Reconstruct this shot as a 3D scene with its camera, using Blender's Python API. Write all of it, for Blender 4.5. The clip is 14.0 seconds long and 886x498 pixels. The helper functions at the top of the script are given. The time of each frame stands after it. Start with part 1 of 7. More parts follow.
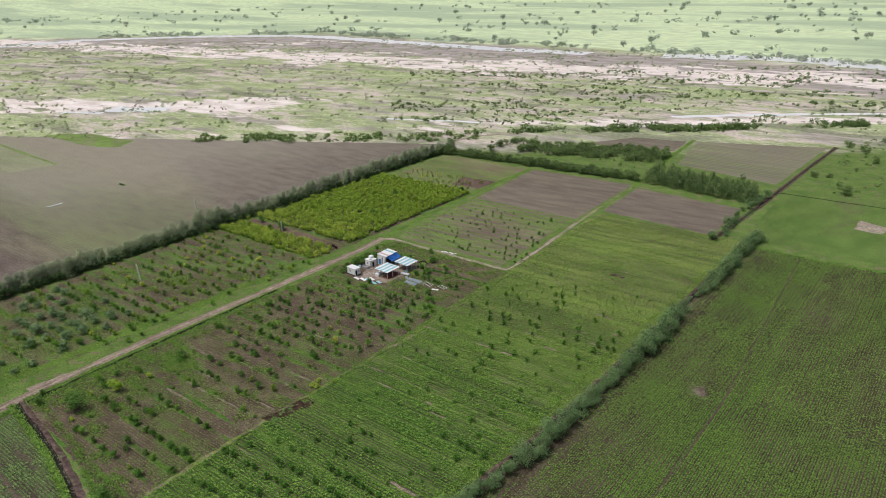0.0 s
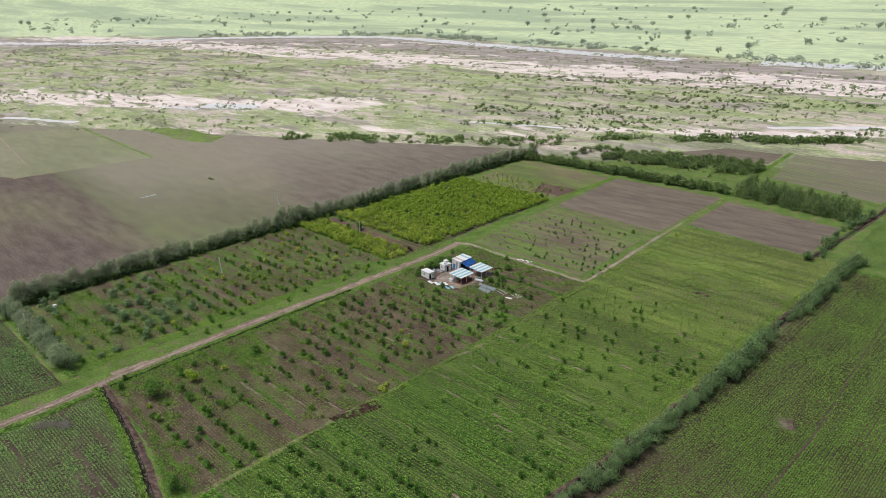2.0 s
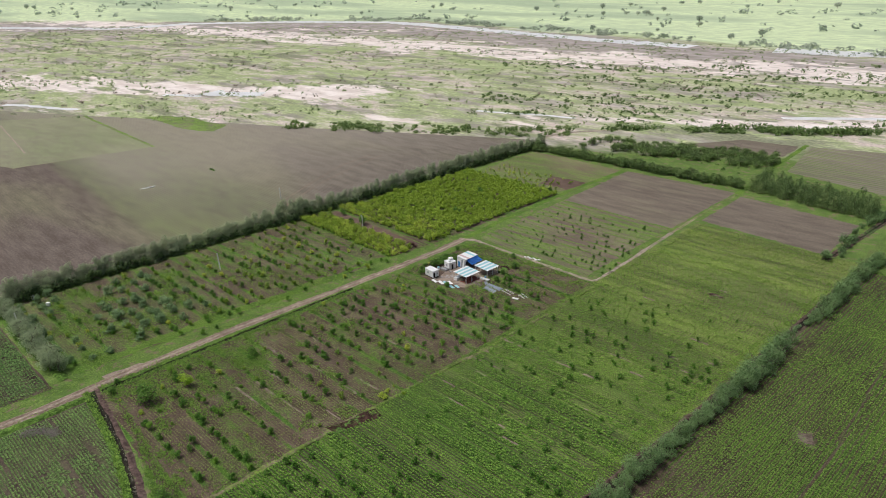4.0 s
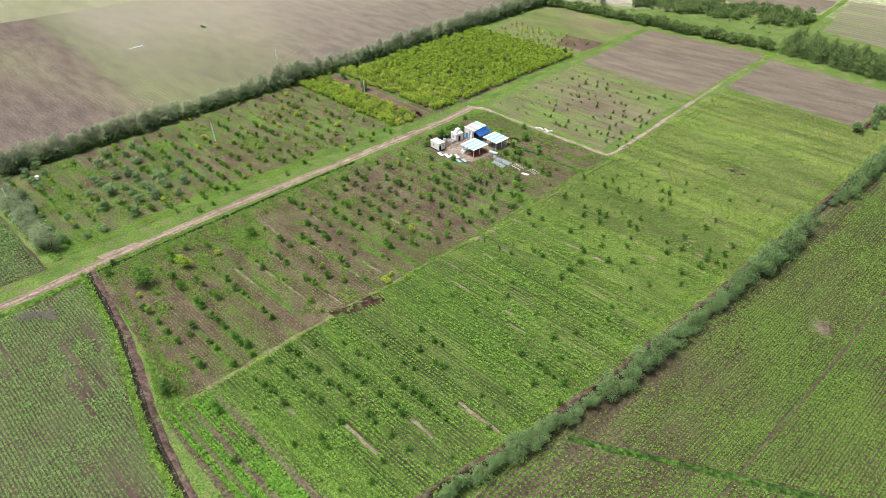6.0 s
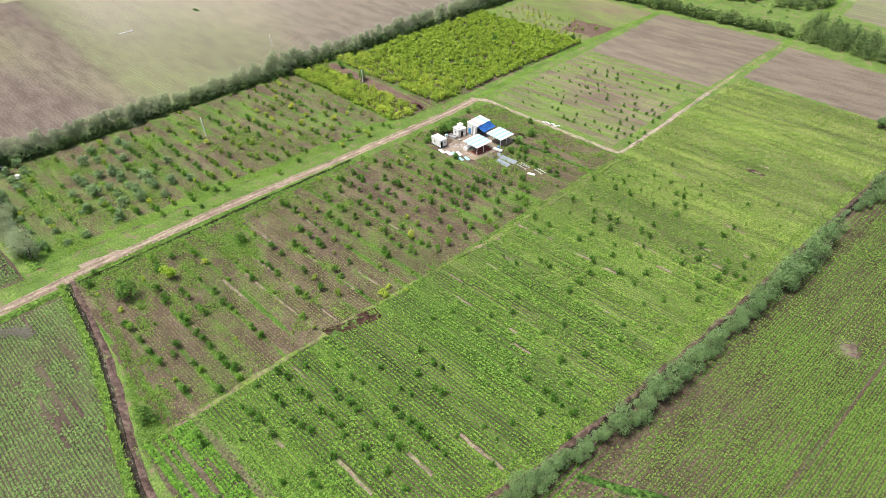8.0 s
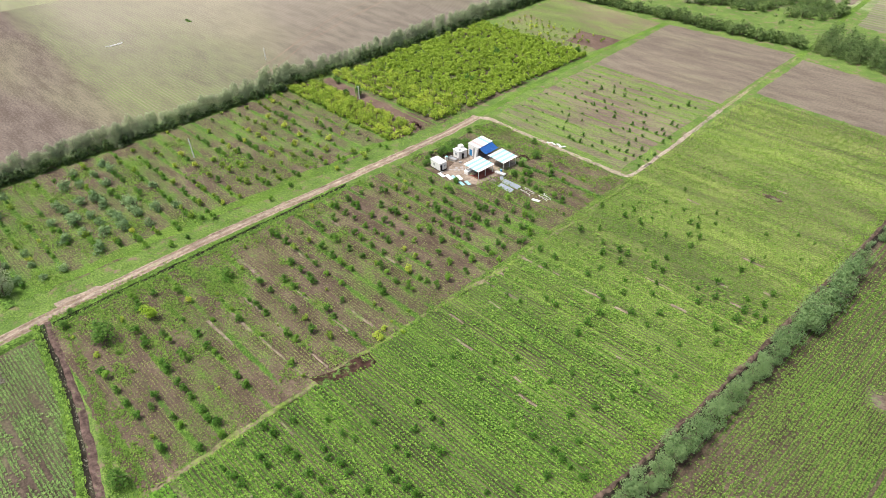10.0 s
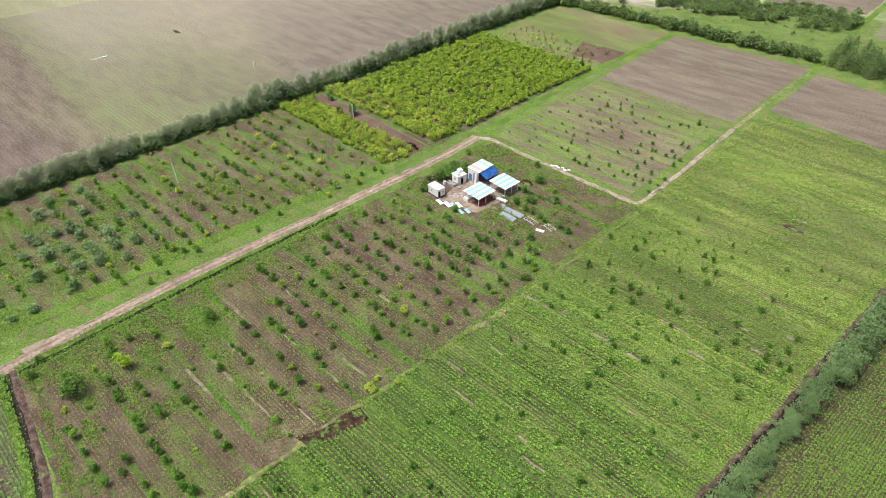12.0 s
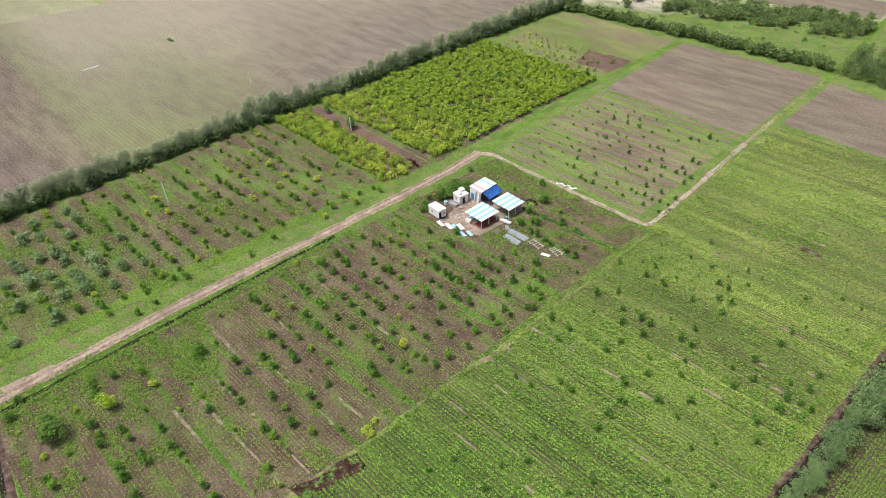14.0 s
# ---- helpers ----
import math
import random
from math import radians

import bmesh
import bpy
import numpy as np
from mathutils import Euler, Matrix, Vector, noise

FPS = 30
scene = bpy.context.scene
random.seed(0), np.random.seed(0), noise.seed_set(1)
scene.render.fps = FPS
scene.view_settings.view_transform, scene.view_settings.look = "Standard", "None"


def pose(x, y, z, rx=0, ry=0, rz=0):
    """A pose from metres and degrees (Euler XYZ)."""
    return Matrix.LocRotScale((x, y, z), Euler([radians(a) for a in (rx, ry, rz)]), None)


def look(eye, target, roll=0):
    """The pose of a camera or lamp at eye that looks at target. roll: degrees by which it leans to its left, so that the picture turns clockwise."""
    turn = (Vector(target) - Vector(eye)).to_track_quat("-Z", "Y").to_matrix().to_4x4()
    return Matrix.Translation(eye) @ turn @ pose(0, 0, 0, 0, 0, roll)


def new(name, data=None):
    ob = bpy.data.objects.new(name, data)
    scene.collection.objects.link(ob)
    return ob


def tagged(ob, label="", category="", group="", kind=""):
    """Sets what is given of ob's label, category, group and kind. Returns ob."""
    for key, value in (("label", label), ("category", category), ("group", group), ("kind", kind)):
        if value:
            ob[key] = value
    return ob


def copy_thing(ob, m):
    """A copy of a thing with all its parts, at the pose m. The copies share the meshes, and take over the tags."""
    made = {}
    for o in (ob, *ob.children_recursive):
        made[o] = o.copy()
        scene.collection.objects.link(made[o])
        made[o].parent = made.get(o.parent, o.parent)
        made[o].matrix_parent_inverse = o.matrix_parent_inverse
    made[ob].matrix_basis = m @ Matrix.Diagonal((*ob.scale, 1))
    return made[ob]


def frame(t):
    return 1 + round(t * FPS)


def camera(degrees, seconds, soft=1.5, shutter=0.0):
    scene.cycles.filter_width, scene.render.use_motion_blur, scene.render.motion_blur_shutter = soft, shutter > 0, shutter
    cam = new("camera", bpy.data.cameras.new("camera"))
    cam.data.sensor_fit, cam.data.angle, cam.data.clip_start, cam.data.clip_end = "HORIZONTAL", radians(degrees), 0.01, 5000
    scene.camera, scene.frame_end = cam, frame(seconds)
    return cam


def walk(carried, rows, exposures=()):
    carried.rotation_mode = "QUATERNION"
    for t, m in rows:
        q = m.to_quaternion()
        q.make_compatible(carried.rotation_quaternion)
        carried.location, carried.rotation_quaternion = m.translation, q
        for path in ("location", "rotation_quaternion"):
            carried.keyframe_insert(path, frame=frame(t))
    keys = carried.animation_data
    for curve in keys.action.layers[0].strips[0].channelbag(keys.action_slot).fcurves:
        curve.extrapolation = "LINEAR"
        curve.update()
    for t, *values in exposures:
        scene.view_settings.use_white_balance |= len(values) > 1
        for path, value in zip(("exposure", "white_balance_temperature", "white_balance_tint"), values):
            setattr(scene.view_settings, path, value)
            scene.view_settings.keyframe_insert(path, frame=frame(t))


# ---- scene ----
cam = camera(64.8, 14.0, soft=0.5)
PATH = [
    (0, (195.449, -169.806, 105.802), (194.302, -168.343, 105.066), -1.2),
    (0.5, (195.642, -169.18, 105.736), (194.402, -167.793, 105.002), -1.2),
    (1, (195.44, -168.485, 105.72), (194.156, -167.136, 104.99), -1.1),
    (1.5, (194.682, -167.635, 105.828), (193.375, -166.308, 105.1), -1.0),
    (2, (193.608, -166.524, 105.824), (192.292, -165.204, 105.098), -1.0),
    (4.3, (186.513, -158.164, 106.701), (185.192, -156.882, 105.919), -0.9),
    (4.5, (185.789, -157.422, 106.657), (184.48, -156.155, 105.833), -0.9),
    (5, (183.908, -154.849, 106.894), (182.634, -153.628, 105.953), -1.0),
    (5.5, (181.703, -152.67, 107.38), (180.466, -151.489, 106.343), -1.1),
    (6, (179.131, -150.364, 107.199), (177.931, -149.223, 106.077), -1.1),
    (6.5, (176.828, -147.8, 107.861), (175.654, -146.69, 106.682), -1.2),
    (7, (174.348, -145.199, 107.997), (173.173, -144.092, 106.817), -1.2),
    (7.5, (172.013, -142.73, 108.011), (170.835, -141.624, 106.833), -1.2),
    (8, (169.433, -140.156, 108.036), (168.255, -139.05, 106.858), -1.2),
    (10.5, (156.812, -126.995, 108.703), (155.63, -125.893, 107.524), -1.4),
    (11, (153.984, -124.206, 108.689), (152.803, -123.103, 107.51), -1.4),
    (11.5, (151.384, -121.72, 108.846), (150.204, -120.617, 107.666), -1.4),
    (12, (148.604, -118.973, 108.845), (147.425, -117.869, 107.666), -1.4),
    (12.5, (146.072, -116.453, 108.954), (144.893, -115.349, 107.775), -1.4),
    (13, (143.299, -113.715, 109.423), (142.122, -112.611, 108.241), -1.4),
    (13.5, (141.315, -111.846, 109.735), (140.132, -110.742, 108.56), -1.6),
    (14, (140.698, -111.122, 110.0), (139.519, -110.025, 108.813), -1.7),
]
walk(cam, [(t, look(eye, target, roll)) for t, eye, target, roll in PATH],
     exposures=[(0.0, -0.62, 6150, 9), (4.3, -0.61, 6200, 8), (5.0, -0.41, 6300, 6), (5.6, 0.03, 6350, 6), (6.2, 0.27, 6400, 6), (8.2, 0.42, 6400, 7), (11.0, 0.3, 6400, 8), (14.0, 0.12, 6450, 10)])
world = bpy.data.worlds.new("sky")
scene.world = world
world.use_nodes = True
sky = world.node_tree.nodes.new("ShaderNodeTexSky")
sky.sky_type, sky.sun_disc = "NISHITA", False
sky.sun_elevation, sky.sun_rotation = radians(68), radians(-148)
sky.air_density, sky.dust_density, sky.ozone_density = 1.0, 7.0, 1.0
background = world.node_tree.nodes["Background"]
background.inputs["Strength"].default_value = 0.115
world.node_tree.links.new(sky.outputs[0], background.inputs["Color"])
sun_data = bpy.data.lights.new("sun", "SUN")
sun_data.energy, sun_data.angle, sun_data.color = 3.2, radians(16), (1.0, 0.965, 0.94)
sun = new("sun", sun_data)
sun.matrix_world = look((-30, -48, 140), (0, 0, 0))


# ---- small tools ----
def vnoise(x, y, size, seed=0):
    """Smooth value noise from 0 to 1 over the plan; size: metres from one swell to the next."""
    x, y = np.asarray(x, float) / size, np.asarray(y, float) / size
    xi, yi = np.floor(x), np.floor(y)
    fx, fy = x - xi, y - yi
    fx, fy = fx * fx * (3 - 2 * fx), fy * fy * (3 - 2 * fy)

    def corner(a, b):
        s = np.sin(a * 127.1 + b * 311.7 + seed * 74.7) * 43758.5453
        return s - np.floor(s)

    top = corner(xi, yi) * (1 - fx) + corner(xi + 1, yi) * fx
    low = corner(xi, yi + 1) * (1 - fx) + corner(xi + 1, yi + 1) * fx
    return top * (1 - fy) + low * fy


def quad_mesh(name, verts, faces, mats, which=None, smooth=False):
    """A mesh from arrays of corners and quads (or triangles)."""
    me = bpy.data.meshes.new(name)
    verts, faces = np.asarray(verts, np.float32), np.asarray(faces, np.int32)
    n, k = faces.shape
    me.vertices.add(len(verts))
    me.vertices.foreach_set("co", verts.ravel())
    me.loops.add(n * k)
    me.loops.foreach_set("vertex_index", faces.ravel())
    me.polygons.add(n)
    me.polygons.foreach_set("loop_start", np.arange(0, n * k, k, dtype=np.int32))
    me.polygons.foreach_set("loop_total", np.full(n, k, np.int32))
    for m in mats if isinstance(mats, (list, tuple)) else [mats]:
        me.materials.append(m)
    if which is not None:
        me.polygons.foreach_set("material_index", np.asarray(which, np.int32))
    me.polygons.foreach_set("use_smooth", np.full(n, smooth))
    me.update(calc_edges=True)
    return me


def part(name, bm, material, parent, label=""):
    """Links a bmesh (or a mesh) as one mesh object under a thing or a part."""
    if isinstance(bm, bpy.types.Mesh):
        me = bm
    else:
        me = bpy.data.meshes.new(name)
        bm.normal_update()
        bm.to_mesh(me)
        bm.free()
        me.materials.append(material)
    ob = new(name, me)
    ob.parent = parent
    if label:
        ob["label"] = label
    return ob


def thing(name, label, category, group="", at=None):
    ob = new(name)
    ob.empty_display_size = 0.3
    if at is not None:
        ob.matrix_basis = at
    return tagged(ob, label, category, group)


def box(bm, x0, x1, y0, y1, z0, z1, bevel=0.0, m=None):
    got = bmesh.ops.create_cube(bm, size=1)["verts"]
    for v in got:
        v.co = Vector(((x0 + x1) / 2 + v.co.x * (x1 - x0), (y0 + y1) / 2 + v.co.y * (y1 - y0), (z0 + z1) / 2 + v.co.z * (z1 - z0)))
    if bevel:
        edges = list({e for v in got for e in v.link_edges})
        got = bmesh.ops.bevel(bm, geom=edges, offset=bevel, segments=1, affect="EDGES")["verts"]
    if m is not None:
        bmesh.ops.transform(bm, matrix=m, verts=list(set(got)))
    return bm


def tube(bm, path, radii, sides=6):
    """A tapered tube along a path."""
    rings = []
    for i, (p, r) in enumerate(zip(path, radii)):
        p = Vector(p)
        ahead = (Vector(path[min(i + 1, len(path) - 1)]) - Vector(path[max(i - 1, 0)])).normalized()
        side = ahead.orthogonal().normalized()
        other = ahead.cross(side)
        rings.append([bm.verts.new(p + r * (math.cos(a) * side + math.sin(a) * other)) for a in (2 * math.pi * k / sides for k in range(sides))])
    for a, b in zip(rings, rings[1:]):
        for k in range(sides):
            bm.faces.new((a[k], a[(k + 1) % sides], b[(k + 1) % sides], b[k]))
    bm.faces.new(rings[-1])
    bm.faces.new(rings[0][::-1])
    return bm


def leaf_quads(rng, p, n, size, slim=0.55):
    """Diamond leaves at p that face n."""
    n = n / np.maximum(np.linalg.norm(n, axis=1, keepdims=True), 1e-6)
    a = np.cross(n, rng.normal(size=n.shape))
    a /= np.maximum(np.linalg.norm(a, axis=1, keepdims=True), 1e-6)
    b = np.cross(n, a)
    s = size[:, None]
    v = np.stack([p + a * s, p + b * s * slim + n * s * 0.12, p - a * s, p - b * s * slim + n * s * 0.12], 1).reshape(-1, 3)
    return v, np.arange(len(v)).reshape(-1, 4)


def crown_arrays(rng, blobs, count, leaf, shell=0.55, up=0.8, slim=0.55):
    blobs = np.array(blobs, float)
    vol = (blobs[:, 3] * blobs[:, 4] * blobs[:, 5]) ** 0.7
    pick = rng.choice(len(blobs), count, p=vol / vol.sum())
    d = rng.normal(size=(count, 3))
    d /= np.linalg.norm(d, axis=1, keepdims=True)
    r = shell + (1.12 - shell) * rng.random(count) ** 0.7
    p = blobs[pick, :3] + d * r[:, None] * blobs[pick, 3:]
    n = d + (0, 0, up) + 0.45 * rng.normal(size=(count, 3))
    return leaf_quads(rng, p, n, leaf * rng.uniform(0.6, 1.35, count), slim)


# ---- the planting rows: (a row's y, metres to the next row south of it, metres to the next row north of it) ----
ORCHARD, WEST, PLOT, CROP = (-65.4, 5.07, 4.8), (-58.1, 5.02, 5.02), (63.0, 4.54, 4.54), (-69.1, 5.05, 4.81)


def row_y(rows, k):
    """The y of row k, counted from the row that is named."""
    return rows[0] + k * (rows[1] if k < 0 else rows[2])


def off_row(y, rows):
    """Metres from y to the nearest row."""
    gap = np.where(y < rows[0], rows[1], rows[2])
    f = (y - rows[0]) / gap
    return np.abs(f - np.round(f)) * gap


# ---- materials ----
def nodes_of(name, rough=0.9, spec=0.2):
    m = bpy.data.materials.new(name)
    m.use_nodes = True
    nt = m.node_tree
    b = nt.nodes["Principled BSDF"]
    b.inputs["Roughness"].default_value = rough
    b.inputs["Specular IOR Level"].default_value = spec
    return m, nt, b


def add(nt, kind, links=(), **values):
    n = nt.nodes.new(kind)
    for key, v in values.items():
        n.inputs[key.replace("_", " ")].default_value = v
    for k, source in dict(links).items():
        nt.links.new(source, n.inputs[k])
    return n


def mixed(nt, fac, a, b, how="MIX"):
    n = nt.nodes.new("ShaderNodeMix")
    n.data_type, n.blend_type = "RGBA", how
    for slot, v in ((0, fac), (6, a), (7, b)):
        if isinstance(v, bpy.types.NodeSocket):
            nt.links.new(v, n.inputs[slot])
        else:
            n.inputs[slot].default_value = v if slot == 0 else (*v, 1)
    return n.outputs[2]


def noise_of(nt, where, scale, detail=3.0, rough=0.55):
    return add(nt, "ShaderNodeTexNoise", {"Vector": where}, Scale=scale, Detail=detail, Roughness=rough).outputs["Fac"]


def sums(nt, op, a, b=None, c=None):
    n = nt.nodes.new("ShaderNodeMath")
    n.operation = op
    for slot, v in enumerate((a, b, c)):
        if v is None:
            continue
        if isinstance(v, bpy.types.NodeSocket):
            nt.links.new(v, n.inputs[slot])
        else:
            n.inputs[slot].default_value = v
    return n.outputs[0]


def ramped(nt, value, low, high):
    n = nt.nodes.new("ShaderNodeMapRange")
    n.interpolation_type = "SMOOTHSTEP"
    nt.links.new(value, n.inputs["Value"])
    n.inputs["From Min"].default_value, n.inputs["From Max"].default_value = low, high
    return n.outputs["Result"]


def stretched(nt, where, sx, sy, turn=0.0):
    n = nt.nodes.new("ShaderNodeMapping")
    nt.links.new(where, n.inputs["Vector"])
    n.inputs["Scale"].default_value = (sx, sy, 1)
    n.inputs["Rotation"].default_value = (0, 0, turn)
    return n.outputs["Vector"]


def row_index(nt, y, rows, parts=1):
    """Counts the rows along y; parts: lesser rows from row to row."""
    d = sums(nt, "SUBTRACT", y, rows[0])
    low, high = sums(nt, "DIVIDE", sums(nt, "MINIMUM", d, 0.0), rows[1] / parts), sums(nt, "DIVIDE", sums(nt, "MAXIMUM", d, 0.0), rows[2] / parts)
    return sums(nt, "ADD", low, high)


def land(name, dark, light, green=None, cover=0.5, soft=0.08, row=None, row_pull=0.0, parts=1, across="Y", along=(1.0, 1.0), turn=0.0, wob=0.5, strip=0.0,
         fine=2.5, relief=0.25, green_b=None, patch=0.035, tone=0.35, grit=0.8, shade=0.5, fade=None):
    """Soil with clods, stains and a ragged cover of low green. row: the planting rows; parts: lesser rows from row to row; strip: extra green
    along the planting rows; fade: (y from, y to, gain) of a slow change of tone along y; along: how the stains stretch."""
    m, nt, b = nodes_of(name, 0.95, 0.1)
    where = nt.nodes.new("ShaderNodeTexCoord").outputs["Object"]
    drawn = stretched(nt, where, along[0], along[1], turn)
    big, mid, small = noise_of(nt, drawn, patch, 4), noise_of(nt, drawn, 0.22, 4, 0.6), noise_of(nt, where, fine, 3, 0.65)
    colour = mixed(nt, ramped(nt, sums(nt, "ADD", sums(nt, "MULTIPLY", mid, 0.6), sums(nt, "MULTIPLY", small, 0.4)), 0.36, 0.64), dark, light)
    if green:
        value = sums(nt, "ADD", sums(nt, "MULTIPLY", big, 0.55), sums(nt, "MULTIPLY", mid, 0.45))
        value = sums(nt, "ADD", value, sums(nt, "MULTIPLY", sums(nt, "SUBTRACT", small, 0.5), 0.45))
        if row:
            y = nt.nodes.new("ShaderNodeSeparateXYZ")
            nt.links.new(where, y.inputs[0])
            at = sums(nt, "ADD", y.outputs[across], sums(nt, "MULTIPLY", sums(nt, "SUBTRACT", mid, 0.5), wob))
            phase = sums(nt, "FRACT", row_index(nt, at, row, parts))
            near = sums(nt, "MULTIPLY", sums(nt, "ABSOLUTE", sums(nt, "SUBTRACT", phase, 0.5)), 2.0)
            value = sums(nt, "ADD", value, sums(nt, "MULTIPLY", sums(nt, "SUBTRACT", near, 0.5), row_pull))
            if strip:
                main = sums(nt, "FRACT", row_index(nt, at, row))
                main = sums(nt, "MULTIPLY", sums(nt, "ABSOLUTE", sums(nt, "SUBTRACT", main, 0.5)), 2.0)
                tufts = ramped(nt, noise_of(nt, stretched(nt, where, 0.45, 1.0), 0.16, 3, 0.6), 0.36, 0.62)
                value = sums(nt, "ADD", value, sums(nt, "MULTIPLY", sums(nt, "MULTIPLY", ramped(nt, main, 0.6, 0.95), tufts), strip))
        mask = ramped(nt, value, 1 - cover - soft, 1 - cover + soft)
        leafy = mixed(nt, ramped(nt, noise_of(nt, drawn, 0.11, 5, 0.65), 0.35, 0.65), green, green_b or tuple(v * 1.5 for v in green))
        leafy = mixed(nt, ramped(nt, small, 0.34, 0.62), tuple(v * shade for v in green), leafy)
        colour = mixed(nt, mask, colour, leafy)
    if fade:
        north = sums(nt, "ADD", y.outputs["Y"], sums(nt, "MULTIPLY", sums(nt, "SUBTRACT", noise_of(nt, stretched(nt, where, 0.3, 1.0), 0.03, 4, 0.6), 0.5), 110.0))
        colour = mixed(nt, 1.0, colour, mixed(nt, ramped(nt, north, fade[0], fade[1]), (1, 1, 1), fade[2]), "MULTIPLY")
    colour = mixed(nt, tone, colour, mixed(nt, ramped(nt, noise_of(nt, drawn, patch * 0.6, 3), 0.3, 0.7), (0.45, 0.45, 0.45), (1, 1, 1)), "MULTIPLY")
    colour = mixed(nt, grit, colour, mixed(nt, ramped(nt, noise_of(nt, where, fine * 0.55, 4, 0.7), 0.36, 0.62), (0.45, 0.45, 0.45), (1.3, 1.3, 1.3)), "MULTIPLY")
    nt.links.new(colour, b.inputs["Base Color"])
    bump = add(nt, "ShaderNodeBump", {"Height": sums(nt, "ADD", small, mid)}, Strength=relief, Distance=0.25)
    nt.links.new(bump.outputs[0], b.inputs["Normal"])
    return m


def foliage(name, dark, light, odd=None, glow=0.25):
    """Leaves: a shade for each leaf and for each plant, a little light coming through."""
    m, nt, b = nodes_of(name, 0.65, 0.25)
    leaf = nt.nodes.new("ShaderNodeNewGeometry").outputs["Random Per Island"]
    plant = nt.nodes.new("ShaderNodeObjectInfo").outputs["Random"]
    colour = mixed(nt, leaf, dark, light)
    if odd:
        colour = mixed(nt, ramped(nt, plant, 0.55, 0.95), colour, odd)
    colour = mixed(nt, 0.5, colour, mixed(nt, plant, (0.6, 0.66, 0.6), (1.15, 1.08, 1.0)), "MULTIPLY")
    nt.links.new(colour, b.inputs["Base Color"])
    thin = nt.nodes.new("ShaderNodeBsdfTranslucent")
    nt.links.new(colour, thin.inputs["Color"])
    both = nt.nodes.new("ShaderNodeMixShader")
    both.inputs[0].default_value = glow
    nt.links.new(b.outputs[0], both.inputs[1])
    nt.links.new(thin.outputs[0], both.inputs[2])
    nt.links.new(both.outputs[0], nt.nodes["Material Output"].inputs["Surface"])
    return m


def plain(name, colour, rough=0.6, metal=0.0, worn=0.25, grain=3.0, dirt=(0.25, 0.2, 0.16)):
    """Painted, metal or mineral surfaces with dirt at two scales."""
    m, nt, b = nodes_of(name, rough, 0.4)
    b.inputs["Metallic"].default_value = metal
    where = nt.nodes.new("ShaderNodeTexCoord").outputs["Object"]
    stain = sums(nt, "MULTIPLY", ramped(nt, noise_of(nt, where, 0.9, 5, 0.65), 0.5, 0.8), worn * 1.6)
    colour_out = mixed(nt, stain, colour, dirt)
    colour_out = mixed(nt, sums(nt, "MULTIPLY", noise_of(nt, where, grain * 3, 3), worn), colour_out, tuple(v * 0.75 for v in colour))
    nt.links.new(colour_out, b.inputs["Base Color"])
    bump = add(nt, "ShaderNodeBump", {"Height": noise_of(nt, where, grain * 4, 3)}, Strength=0.12, Distance=0.02)
    nt.links.new(bump.outputs[0], b.inputs["Normal"])
    return m


